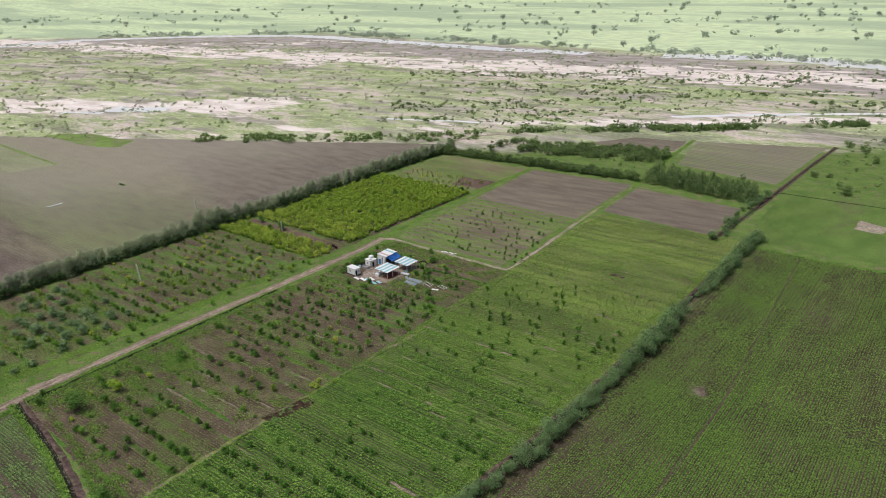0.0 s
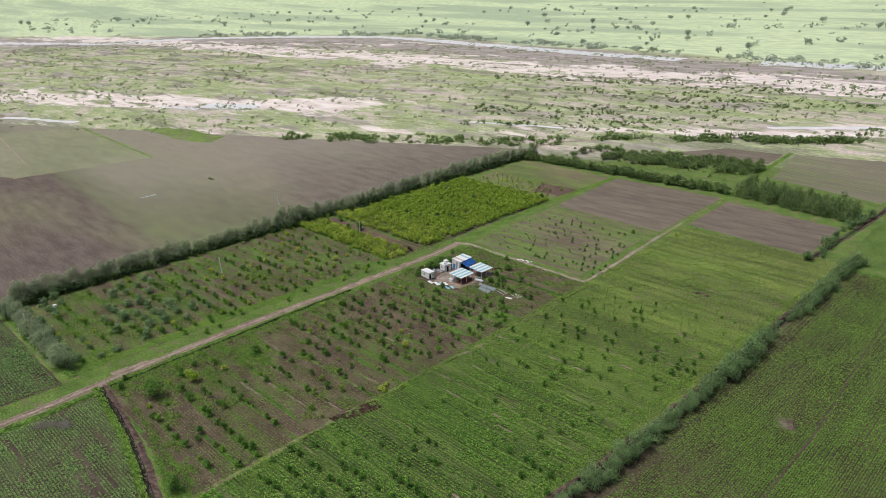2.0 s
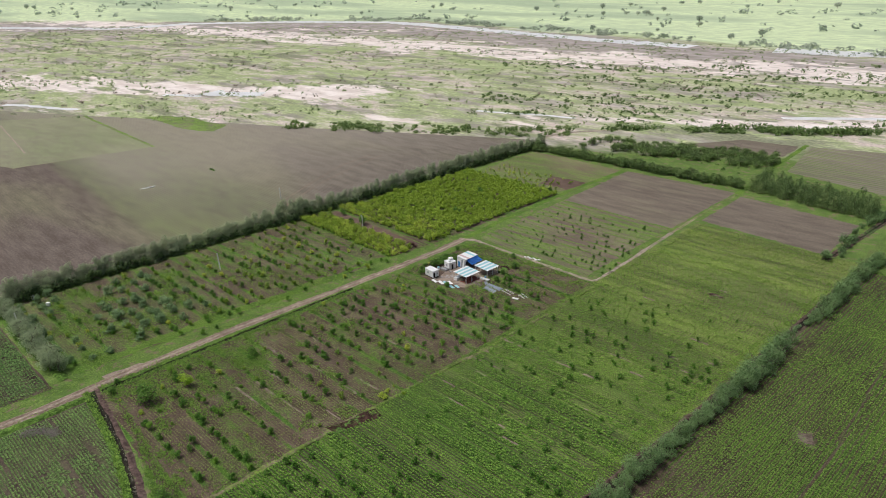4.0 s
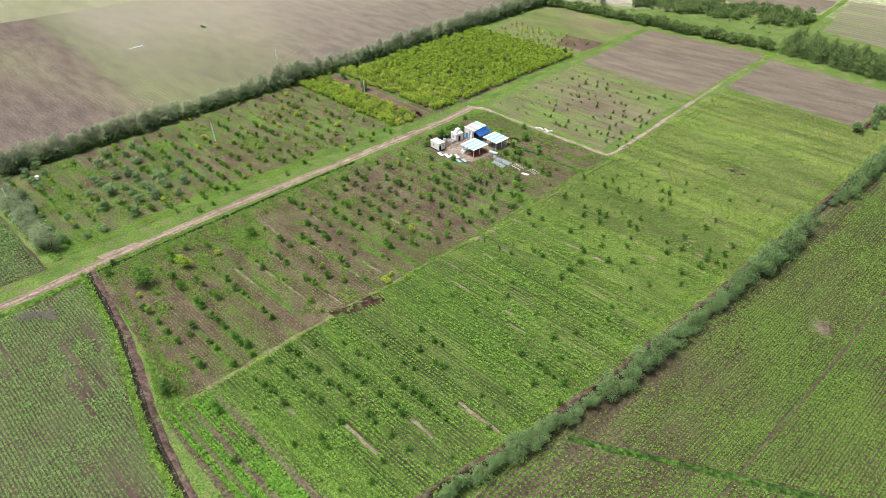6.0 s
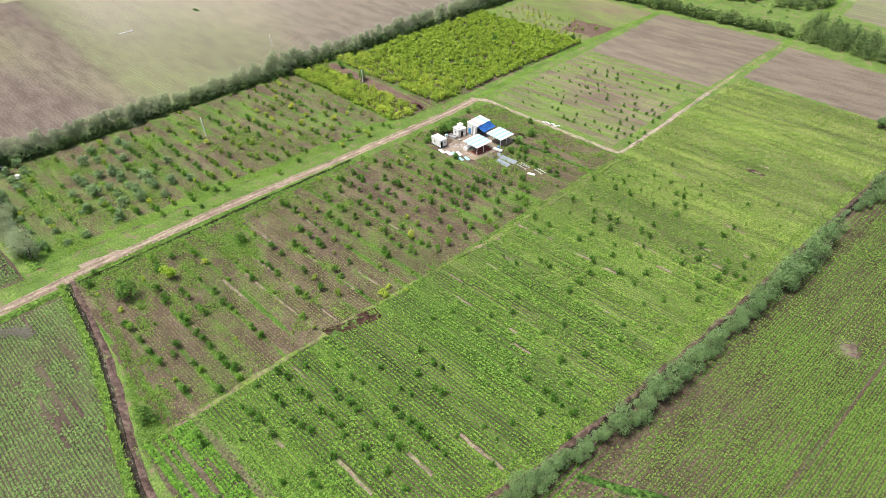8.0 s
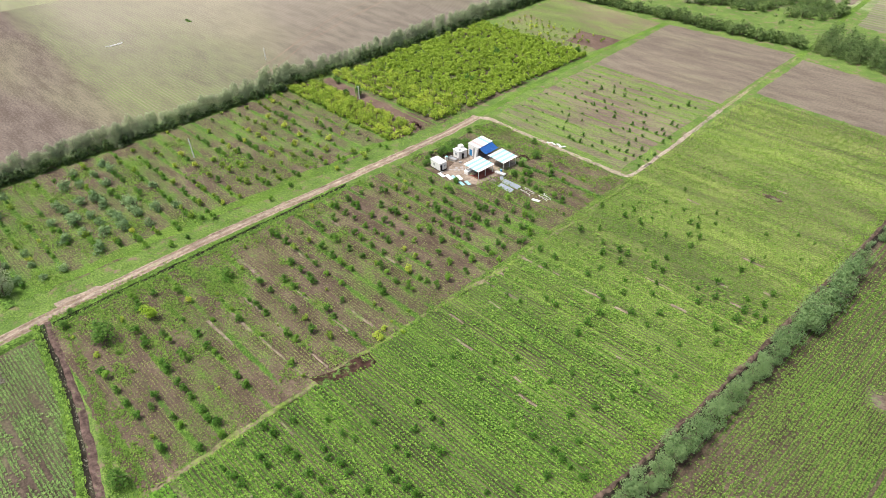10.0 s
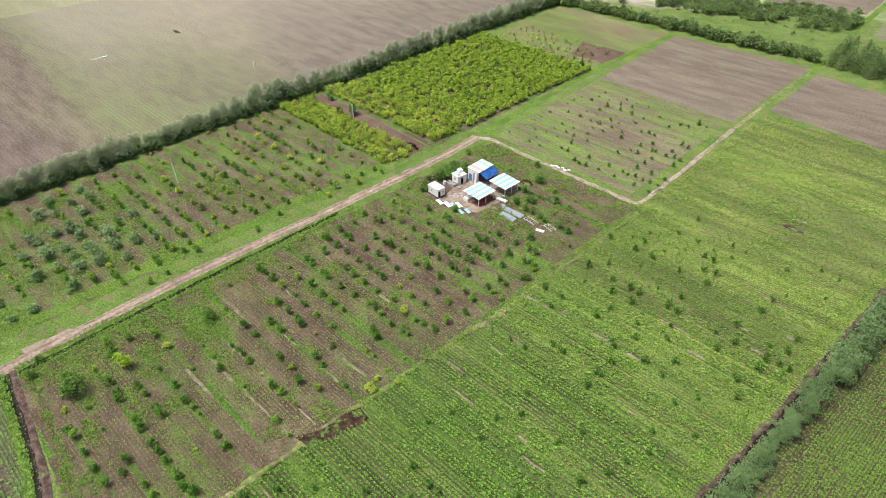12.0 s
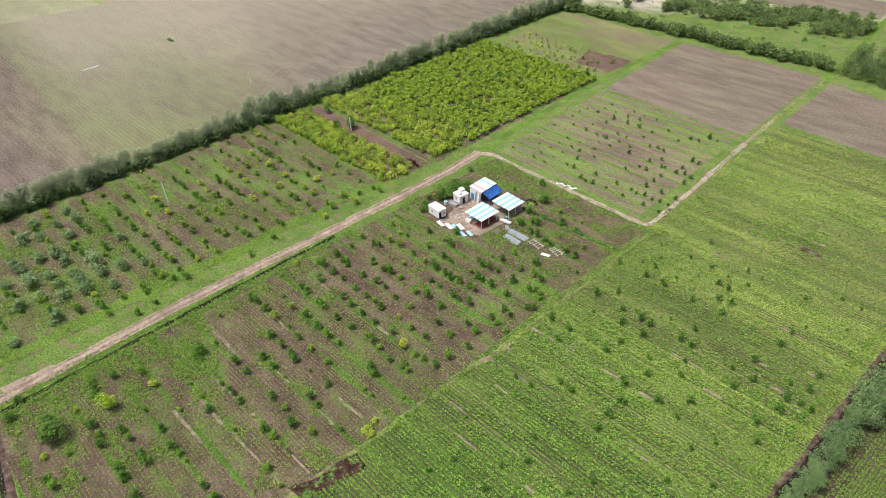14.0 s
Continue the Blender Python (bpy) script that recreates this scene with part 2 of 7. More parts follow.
SOIL_D = (0.086, 0.06, 0.044)
M = {
    "verge": land("verge_grass", (0.15, 0.115, 0.075), (0.25, 0.195, 0.13), (0.115, 0.21, 0.036), 0.66, 0.1, green_b=(0.2, 0.315, 0.053), relief=0.3, grit=0.5, shade=0.62, patch=0.07),
    "orchard": land("orchard_ground", SOIL_D, (0.19, 0.139, 0.105), (0.08, 0.18, 0.03), 0.4, 0.065, row=ORCHARD, strip=0.2, along=(0.45, 1.0), green_b=(0.16, 0.285, 0.045), relief=0.5, patch=0.05, grit=0.6),
    "orchard_w": land("orchard_ground_west", (0.1, 0.072, 0.053), (0.215, 0.162, 0.122), (0.09, 0.19, 0.036), 0.46, 0.09, row=WEST, strip=0.19, along=(0.45, 1.0), green_b=(0.17, 0.3, 0.047), relief=0.5, patch=0.05, grit=0.6),
    "orchard_n": land("orchard_ground_north", (0.15, 0.115, 0.09), (0.255, 0.2, 0.152), (0.14, 0.235, 0.05), 0.455, 0.09, row=PLOT, strip=0.18, along=(0.2, 1.0), green_b=(0.24, 0.36, 0.08), relief=0.4, patch=0.03, grit=0.5),
    # fade pales the north: ripening grass, plus haze put into the gain
    "crop": land("crop_ground", (0.045, 0.04, 0.025), (0.12, 0.102, 0.066), (0.085, 0.175, 0.028), 0.55, 0.1, row=CROP, parts=6, row_pull=0.5, strip=0.08, wob=0.12, along=(0.12, 1.0), green_b=(0.175, 0.295, 0.046), relief=0.4, tone=0.15, shade=0.5, grit=0.45, fade=(-80.0, 90.0, (1.85, 1.5, 1.75))),
    "crop_tall": land("tall_crop_ground", (0.1, 0.075, 0.055), (0.2, 0.153, 0.115), (0.08, 0.17, 0.03), 0.42, 0.08, along=(0.2, 1.0), green_b=(0.16, 0.28, 0.05), relief=0.4),
    "crop_e": land("crop_ground_east", (0.066, 0.048, 0.034), (0.135, 0.1, 0.074), (0.075, 0.155, 0.026), 0.455, 0.09, row=(0.0, 1.16, 1.16), row_pull=0.32, across="X", wob=0.25, along=(1.0, 0.25), green_b=(0.14, 0.245, 0.04), relief=0.5, tone=0.2),
    "crop_s": land("crop_ground_south", (0.085, 0.062, 0.048), (0.165, 0.125, 0.097), (0.085, 0.16, 0.04), 0.44, 0.08, along=(0.2, 1.0), green_b=(0.15, 0.25, 0.06), relief=0.5),
    "plough_striped": land("striped_ground", (0.2, 0.17, 0.135), (0.29, 0.25, 0.2), (0.19, 0.24, 0.09), 0.46, 0.12, row=(0.0, 3.4, 3.4), row_pull=0.24, along=(0.12, 1.0), green_b=(0.27, 0.32, 0.13), relief=0.3, patch=0.04, grit=0.3),
    "plough_pale": land("pale_olive_ground", (0.27, 0.25, 0.18), (0.36, 0.33, 0.235), (0.3, 0.33, 0.175), 0.5, 0.2, row=(0.0, 1.5, 1.5), row_pull=0.1, along=(0.4, 1.0), green_b=(0.38, 0.42, 0.23), relief=0.2, patch=0.02, grit=0.2),
    "field_green": land("meadow_green", (0.15, 0.12, 0.075), (0.22, 0.18, 0.115), (0.12, 0.2, 0.045), 0.64, 0.14, along=(1.0, 0.5), green_b=(0.2, 0.29, 0.075), relief=0.3, grit=0.5, shade=0.65),
    "plough_n": land("bare_ground", (0.16, 0.13, 0.101), (0.235, 0.194, 0.154), (0.19, 0.2, 0.1), 0.34, 0.16, row=(0.0, 1.3, 1.3), row_pull=0.1, along=(0.25, 1.0), relief=0.35, patch=0.025, grit=0.45),
    "grassland": land("grassland", (0.19, 0.15, 0.1), (0.265, 0.215, 0.145), (0.15, 0.22, 0.06), 0.54, 0.12, green_b=(0.25, 0.33, 0.095), relief=0.3, grit=0.5, along=(0.3, 1.0)),
    "bright_crop": land("bright_crop_ground", (0.2, 0.185, 0.12), (0.29, 0.26, 0.165), (0.2, 0.32, 0.07), 0.55, 0.12, green_b=(0.3, 0.44, 0.1), relief=0.3, grit=0.5, patch=0.06),
    "strip": land("bare_strip", (0.12, 0.08, 0.062), (0.175, 0.122, 0.096), (0.1, 0.15, 0.045), 0.28, 0.1, relief=0.4, grit=0.4),
    "sand_path": land("sand_path", (0.28, 0.228, 0.175), (0.44, 0.37, 0.295), (0.15, 0.205, 0.06), 0.36, 0.1, fine=1.6, relief=0.3, grit=0.45, patch=0.12),
    "field_edge": land("worn_field_edge", (0.2, 0.155, 0.105), (0.36, 0.29, 0.21), (0.15, 0.225, 0.045), 0.52, 0.1, green_b=(0.25, 0.33, 0.07), fine=1.6, relief=0.3, grit=0.5, patch=0.1),
    "pale_soil": land("pale_bare_soil", (0.135, 0.1, 0.08), (0.215, 0.165, 0.134), (0.1, 0.16, 0.045), 0.46, 0.08, fine=1.6, relief=0.3, grit=0.6),
    "bare_streak": land("bare_streak_soil", (0.19, 0.148, 0.11), (0.33, 0.265, 0.205), (0.13, 0.2, 0.05), 0.42, 0.08, fine=1.6, relief=0.3, grit=0.5, patch=0.15),
    "thin_path": land("worn_grass_path", (0.26, 0.2, 0.14), (0.4, 0.32, 0.24), (0.14, 0.2, 0.05), 0.52, 0.1, fine=1.6, relief=0.3),
    "yard": land("yard_earth", (0.25, 0.193, 0.15), (0.4, 0.322, 0.255), (0.13, 0.19, 0.05), 0.32, 0.08, fine=1.8, relief=0.3, grit=0.5),
    "rut": land("wheel_rut", (0.2, 0.14, 0.105), (0.32, 0.24, 0.185), fine=1.8, relief=0.4, grit=0.5),
    "bank": land("ditch_bank", (0.08, 0.055, 0.044), (0.16, 0.112, 0.088), (0.08, 0.145, 0.04), 0.42, 0.08, fine=1.6, relief=0.6),
    "bank_green": land("green_bank", (0.1, 0.08, 0.04), (0.15, 0.11, 0.06), (0.1, 0.19, 0.035), 0.8, 0.1, fine=1.6, green_b=(0.18, 0.3, 0.055), relief=0.6),
    "bank_low": land("low_grassy_bank", (0.09, 0.07, 0.04), (0.14, 0.105, 0.06), (0.055, 0.12, 0.024), 0.75, 0.1, fine=1.6, green_b=(0.11, 0.21, 0.038), relief=0.6),
    # ditch mud, darkened with the shadow that lies in the trench
    "shaded_mud": land("shaded_ditch_mud", (0.018, 0.016, 0.012), (0.042, 0.036, 0.026), (0.05, 0.095, 0.025), 0.4, 0.06, fine=1.5, relief=0.5),
    "dark_soil": land("dark_clods", (0.04, 0.022, 0.017), (0.095, 0.052, 0.04), (0.085, 0.16, 0.035), 0.47, 0.05, fine=1.2, relief=0.9, patch=0.25, grit=0.9),
    "bark": plain("bark", (0.13, 0.1, 0.075), 0.9, worn=0.5),
    "dry_wood": plain("dry_wood", (0.26, 0.23, 0.2), 0.9, worn=0.4),
    "white": plain("white_sheet", (0.78, 0.78, 0.76), 0.45, worn=0.12),
    "white_wall": plain("white_wall", (0.84, 0.83, 0.8), 0.7, worn=0.14),
    "blue_sheet": plain("pale_blue_sheet", (0.3, 0.56, 0.6), 0.45, worn=0.15, dirt=(0.5, 0.55, 0.55)),
    "blue": plain("blue_tarpaulin", (0.05, 0.2, 0.6), 0.45, worn=0.15, dirt=(0.15, 0.3, 0.6)),
    "blue_paint": plain("blue_paint", (0.06, 0.28, 0.6), 0.5, worn=0.2),
    "grey": plain("concrete", (0.36, 0.34, 0.32), 0.9, worn=0.4),
    "steel": plain("galvanised_steel", (0.42, 0.44, 0.46), 0.45, 0.6, 0.25),
    "rust": plain("faded_rusty_sheet", (0.58, 0.43, 0.4), 0.7, 0.0, 0.5, dirt=(0.62, 0.56, 0.54)),
    "pole": plain("pole_concrete", (0.8, 0.79, 0.76), 0.8, worn=0.1),
    # panel glass, with the sky's reflection put into its pale colour
    "panel": plain("solar_glass", (0.3, 0.33, 0.4), 0.25, 0.0, 0.15, dirt=(0.45, 0.45, 0.47)),
    "dark": plain("dark_opening", (0.015, 0.014, 0.013), 0.9, worn=0.1, dirt=(0.02, 0.02, 0.02)),
    "red_floor": plain("red_litter", (0.2, 0.06, 0.045), 0.95, worn=0.5, dirt=(0.12, 0.05, 0.04)),
    "leaf_wind": foliage("casuarina_needles", (0.3, 0.365, 0.225), (0.42, 0.5, 0.305), (0.36, 0.44, 0.265), 0.52),
    "leaf_hedge": foliage("acacia_leaves", (0.135, 0.23, 0.085), (0.28, 0.415, 0.17), (0.21, 0.33, 0.135), 0.41),
    "leaf_dense": foliage("plantation_leaves", (0.21, 0.33, 0.026), (0.5, 0.645, 0.092), (0.45, 0.56, 0.08), 0.45),
    "leaf_sapling": foliage("citrus_leaves", (0.026, 0.085, 0.01), (0.16, 0.355, 0.037), (0.17, 0.33, 0.037), 0.33),
    "leaf_mixed": foliage("young_tree_leaves", (0.12, 0.22, 0.022), (0.38, 0.53, 0.065), (0.44, 0.52, 0.07), 0.4),
    "leaf_grey": foliage("broad_grey_leaves", (0.16, 0.255, 0.115), (0.3, 0.43, 0.2), glow=0.4),
    "leaf_yellow": foliage("bright_yellow_leaves", (0.2, 0.34, 0.018), (0.42, 0.62, 0.055), glow=0.35),
    "leaf_bush": foliage("bush_leaves", (0.045, 0.115, 0.018), (0.18, 0.345, 0.055), glow=0.36),
    "leaf_thicket": foliage("thicket_leaves", (0.1, 0.175, 0.05), (0.29, 0.4, 0.13), (0.13, 0.2, 0.07), 0.4),
    # distance haze put into the leaf colour: pale and greyish
    "leaf_haze": foliage("hazed_far_leaves", (0.44, 0.5, 0.41), (0.54, 0.6, 0.5), glow=0.48),
    "leaf_wood": foliage("wood_leaves", (0.08, 0.14, 0.045), (0.24, 0.34, 0.12), (0.2, 0.28, 0.1), 0.38),
    # river scrub leaves, lightened to carry some distance haze in their colour
    "leaf_river": foliage("river_scrub_leaves", (0.24, 0.31, 0.16), (0.43, 0.52, 0.26), glow=0.42),
    "weed_dry": foliage("dry_grass_blades", (0.22, 0.2, 0.15), (0.42, 0.39, 0.31), glow=0.3),
    "bank_maroon": land("turned_bank_soil", (0.095, 0.062, 0.052), (0.17, 0.117, 0.1), (0.1, 0.17, 0.04), 0.37, 0.06, fine=1.6, relief=0.7, grit=0.7, patch=0.1),
    "leaf_brown": foliage("dry_scrub_twigs", (0.3, 0.24, 0.2), (0.46, 0.39, 0.33), glow=0.3),
    # darker leaves for the hedge foot: its shade is put into the colour
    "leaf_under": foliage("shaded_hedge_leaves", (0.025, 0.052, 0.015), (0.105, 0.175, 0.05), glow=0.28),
    "leaf_maroon": foliage("maroon_leaves", (0.035, 0.012, 0.014), (0.1, 0.035, 0.035)),
    "crop_leaf": foliage("crop_leaves", (0.055, 0.14, 0.019), (0.275, 0.465, 0.077), glow=0.35),
    "crop_leaf_e": foliage("crop_leaves_east", (0.09, 0.165, 0.03), (0.27, 0.42, 0.08), glow=0.35),
    "crop_leaf_s": foliage("crop_leaves_south", (0.1, 0.2, 0.055), (0.31, 0.48, 0.15), glow=0.37),
    "crop_bright": foliage("crop_leaves_bright", (0.085, 0.215, 0.025), (0.25, 0.48, 0.06), glow=0.35),
    "crop_thin": foliage("thin_crop_leaves", (0.1, 0.2, 0.03), (0.32, 0.48, 0.092), glow=0.37),
    "leaf_young": foliage("sapling_leaves", (0.027, 0.09, 0.01), (0.165, 0.36, 0.038), glow=0.33),
    "weed": foliage("weed_blades", (0.12, 0.23, 0.034), (0.29, 0.45, 0.08), glow=0.38),
    "weed_yellow": foliage("yellow_grass_blades", (0.12, 0.21, 0.034), (0.23, 0.35, 0.064), glow=0.34),
    "seedling": foliage("seedling_leaves", (0.15, 0.21, 0.055), (0.3, 0.37, 0.105), glow=0.3),
}


# ---- the land ----
RIVER = radians(34)  # the river's direction, from +x


def uv_to_xy(u, v):
    return u * 0.83 - v * 0.56, u * 0.56 + v * 0.83


def river_land():
    """Wild ground: green and brown scrub in drifts along the river, and the bright plain beyond it; far sunlight and
    haze are put into the colours.
    """
    m, nt, b = nodes_of("wild_ground", 0.95, 0.1)
    where = nt.nodes.new("ShaderNodeTexCoord").outputs["Object"]
    xyz = nt.nodes.new("ShaderNodeSeparateXYZ")
    nt.links.new(where, xyz.inputs[0])
    x, y = xyz.outputs["X"], xyz.outputs["Y"]
    u = sums(nt, "ADD", sums(nt, "MULTIPLY", x, 0.83), sums(nt, "MULTIPLY", y, 0.56))
    v = sums(nt, "ADD", sums(nt, "MULTIPLY", x, -0.56), sums(nt, "MULTIPLY", y, 0.83))
    w = sums(nt, "ADD", v, sums(nt, "MULTIPLY", sums(nt, "MAXIMUM", sums(nt, "ADD", u, 250.0), 0.0), 0.75))
    drawn = stretched(nt, where, 0.5, 1.0, -RIVER)
    big, mid, small = noise_of(nt, drawn, 0.016, 6, 0.62), noise_of(nt, drawn, 0.07, 6, 0.68), noise_of(nt, where, 0.4, 5, 0.7)
    near = sums(nt, "ADD", w, sums(nt, "MULTIPLY", sums(nt, "SUBTRACT", big, 0.5), 260.0))
    # river flats: base colours paled and blued to stand for haze
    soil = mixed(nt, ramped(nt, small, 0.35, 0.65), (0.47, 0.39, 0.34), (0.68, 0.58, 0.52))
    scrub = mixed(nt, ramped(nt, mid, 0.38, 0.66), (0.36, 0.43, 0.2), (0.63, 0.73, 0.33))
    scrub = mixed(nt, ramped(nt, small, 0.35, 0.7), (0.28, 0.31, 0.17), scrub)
    brown = mixed(nt, ramped(nt, mid, 0.35, 0.65), (0.27, 0.235, 0.215), (0.44, 0.385, 0.35))
    bare = sums(nt, "ADD", sums(nt, "MULTIPLY", big, 0.5), sums(nt, "MULTIPLY", mid, 0.5))
    wild = mixed(nt, ramped(nt, bare, 0.47, 0.6), scrub, soil)
    russet = noise_of(nt, stretched(nt, where, 0.4, 1.0, -RIVER - 0.1), 0.028, 6, 0.66)
    wild = mixed(nt, sums(nt, "MULTIPLY", ramped(nt, russet, 0.5, 0.6), 0.8), wild, brown)
    wild = mixed(nt, ramped(nt, noise_of(nt, stretched(nt, where, 0.35, 1.0, -RIVER), 0.02, 6, 0.65), 0.53, 0.62), wild, mixed(nt, ramped(nt, small, 0.35, 0.65), (0.17, 0.175, 0.115), (0.31, 0.325, 0.205)))
    # the brown wet flats before the far bank
    flats = sums(nt, "MULTIPLY", ramped(nt, near, 820.0, 930.0), ramped(nt, sums(nt, "MULTIPLY", near, -1.0), -1130.0, -1060.0))
    wild = mixed(nt, sums(nt, "MULTIPLY", flats, ramped(nt, mid, 0.3, 0.5)), wild, brown)
    # sandbanks, as ragged streaks
    def streak(slope, at, half):
        off = sums(nt, "ABSOLUTE", sums(nt, "ADD", sums(nt, "ADD", v, sums(nt, "MULTIPLY", u, slope)), -at))
        return sums(nt, "MAXIMUM", sums(nt, "SUBTRACT", 1.0, sums(nt, "DIVIDE", off, half)), 0.0)

    west, east = ramped(nt, sums(nt, "MULTIPLY", u, -1.0), 20.0, 140.0), ramped(nt, u, 90.0, 150.0)
    pull = sums(nt, "MAXIMUM", streak(0.47, 655.0, 125.0), sums(nt, "MULTIPLY", streak(0.05, 350.0, 75.0), west))
    pull = sums(nt, "MAXIMUM", pull, sums(nt, "MULTIPLY", streak(0.0, 272.0, 32.0), east))
    pull = sums(nt, "MAXIMUM", pull, sums(nt, "MULTIPLY", streak(0.0, 960.0, 90.0), 0.55))
    pull = sums(nt, "MAXIMUM", pull, sums(nt, "MULTIPLY", streak(-0.1, 262.0, 45.0), 0.5))
    pale = noise_of(nt, stretched(nt, where, 0.4, 1.0, -RIVER), 0.03, 7, 0.66)
    value = sums(nt, "ADD", sums(nt, "MULTIPLY", pull, 0.3), pale)
    sand = mixed(nt, ramped(nt, mid, 0.35, 0.65), (0.64, 0.55, 0.49), (0.84, 0.76, 0.7))
    wild = mixed(nt, ramped(nt, value, 0.655, 0.72), wild, sand)
    # far plain: washed-out green, with distance haze put into the colour
    plain_hazed = mixed(nt, ramped(nt, noise_of(nt, stretched(nt, where, 0.35, 1.0, -radians(28)), 0.0045, 4, 0.5), 0.42, 0.56), (0.36, 0.44, 0.29), (0.68, 0.77, 0.46))
    plain_hazed = mixed(nt, ramped(nt, mid, 0.3, 0.7), (0.45, 0.53, 0.34), plain_hazed)
    colour = mixed(nt, ramped(nt, near, 1110.0, 1180.0), wild, plain_hazed)
    # mown and weedy grass round the fields
    grass = mixed(nt, ramped(nt, noise_of(nt, where, 0.12, 5, 0.65), 0.35, 0.65), (0.125, 0.2, 0.045), (0.22, 0.31, 0.075))
    grass = mixed(nt, ramped(nt, noise_of(nt, where, 2.2, 3, 0.65), 0.3, 0.7), (0.06, 0.105, 0.026), grass)
    grass = mixed(nt, ramped(nt, noise_of(nt, where, 0.3, 5, 0.6), 0.52, 0.68), grass, (0.2, 0.152, 0.105))
    close = sums(nt, "ADD", v, sums(nt, "MULTIPLY", sums(nt, "SUBTRACT", mid, 0.5), 60.0))
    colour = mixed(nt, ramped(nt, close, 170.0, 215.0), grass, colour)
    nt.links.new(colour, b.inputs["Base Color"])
    bump = add(nt, "ShaderNodeBump", {"Height": sums(nt, "ADD", small, mid)}, Strength=0.4, Distance=0.5)
    nt.links.new(bump.outputs[0], b.inputs["Normal"])
    return m


def ploughed_land():
    """The wide ploughed field: reddish in the south, sprouting green in rows across the middle, pale brown in the north."""
    m, nt, b = nodes_of("wide_ploughed_ground", 0.95, 0.1)
    where = nt.nodes.new("ShaderNodeTexCoord").outputs["Object"]
    xyz = nt.nodes.new("ShaderNodeSeparateXYZ")
    nt.links.new(where, xyz.inputs[0])
    x, y = xyz.outputs["X"], xyz.outputs["Y"]
    drawn = stretched(nt, where, 0.3, 1.0)
    big, mid, small = noise_of(nt, drawn, 0.018, 5, 0.6), noise_of(nt, drawn, 0.2, 5, 0.65), noise_of(nt, where, 1.4, 4, 0.7)
    blend = ramped(nt, sums(nt, "ADD", sums(nt, "MULTIPLY", mid, 0.5), sums(nt, "MULTIPLY", small, 0.5)), 0.38, 0.62)
    red = mixed(nt, blend, (0.11, 0.088, 0.073), (0.185, 0.15, 0.126))
    brown = mixed(nt, blend, (0.135, 0.115, 0.092), (0.225, 0.194, 0.158))
    olive = mixed(nt, blend, (0.165, 0.156, 0.098), (0.255, 0.242, 0.15))
    at = sums(nt, "ADD", sums(nt, "ADD", y, sums(nt, "MULTIPLY", x, 0.05)), sums(nt, "MULTIPLY", sums(nt, "SUBTRACT", big, 0.5), 22.0))
    colour = mixed(nt, ramped(nt, at, -59.0, -52.0), red, brown)
    colour = mixed(nt, sums(nt, "MULTIPLY", ramped(nt, noise_of(nt, drawn, 0.011, 4, 0.5), 0.46, 0.62), 0.75), colour, olive)
    phase = sums(nt, "FRACT", sums(nt, "DIVIDE", sums(nt, "ADD", y, sums(nt, "MULTIPLY", mid, 0.4)), 1.3))
    line = sums(nt, "MULTIPLY", sums(nt, "ABSOLUTE", sums(nt, "SUBTRACT", phase, 0.5)), 2.0)
    sprout = sums(nt, "MULTIPLY", ramped(nt, at, -62.0, -52.0), ramped(nt, sums(nt, "MULTIPLY", at, -1.0), -30.0, 10.0))
    sprout = sums(nt, "MULTIPLY", sprout, ramped(nt, sums(nt, "ADD", sums(nt, "MULTIPLY", line, 0.3), sums(nt, "ADD", sums(nt, "MULTIPLY", small, 0.4), sums(nt, "MULTIPLY", mid, 0.5))), 0.53, 0.7))
    colour = mixed(nt, sums(nt, "MULTIPLY", sprout, 0.7), colour, mixed(nt, small, (0.11, 0.165, 0.05), (0.19, 0.25, 0.085)))
    # far sunlit side put into the soil colour: paler away from the windbreak
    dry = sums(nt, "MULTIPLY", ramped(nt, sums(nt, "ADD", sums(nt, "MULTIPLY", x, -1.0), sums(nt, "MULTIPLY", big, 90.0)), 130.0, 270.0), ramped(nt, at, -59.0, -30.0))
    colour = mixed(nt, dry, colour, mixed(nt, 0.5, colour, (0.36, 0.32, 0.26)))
    # furrows
    furrow = sums(nt, "FRACT", sums(nt, "DIVIDE", sums(nt, "ADD", y, sums(nt, "MULTIPLY", mid, 0.9)), 1.5))
    furrow = sums(nt, "MULTIPLY", sums(nt, "ABSOLUTE", sums(nt, "SUBTRACT", furrow, 0.5)), 2.0)
    colour = mixed(nt, 0.3, colour, mixed(nt, ramped(nt, sums(nt, "ADD", sums(nt, "MULTIPLY", furrow, 0.3), sums(nt, "MULTIPLY", sums(nt, "SUBTRACT", small, 0.5), 2.0)), -0.25, 0.6), (0.55, 0.53, 0.5), (1.2, 1.2, 1.2)), "MULTIPLY")
    nt.links.new(colour, b.inputs["Base Color"])
    bump = add(nt, "ShaderNodeBump", {"Height": sums(nt, "ADD", small, furrow)}, Strength=0.3, Distance=0.2)
    nt.links.new(bump.outputs[0], b.inputs["Normal"])
    return m


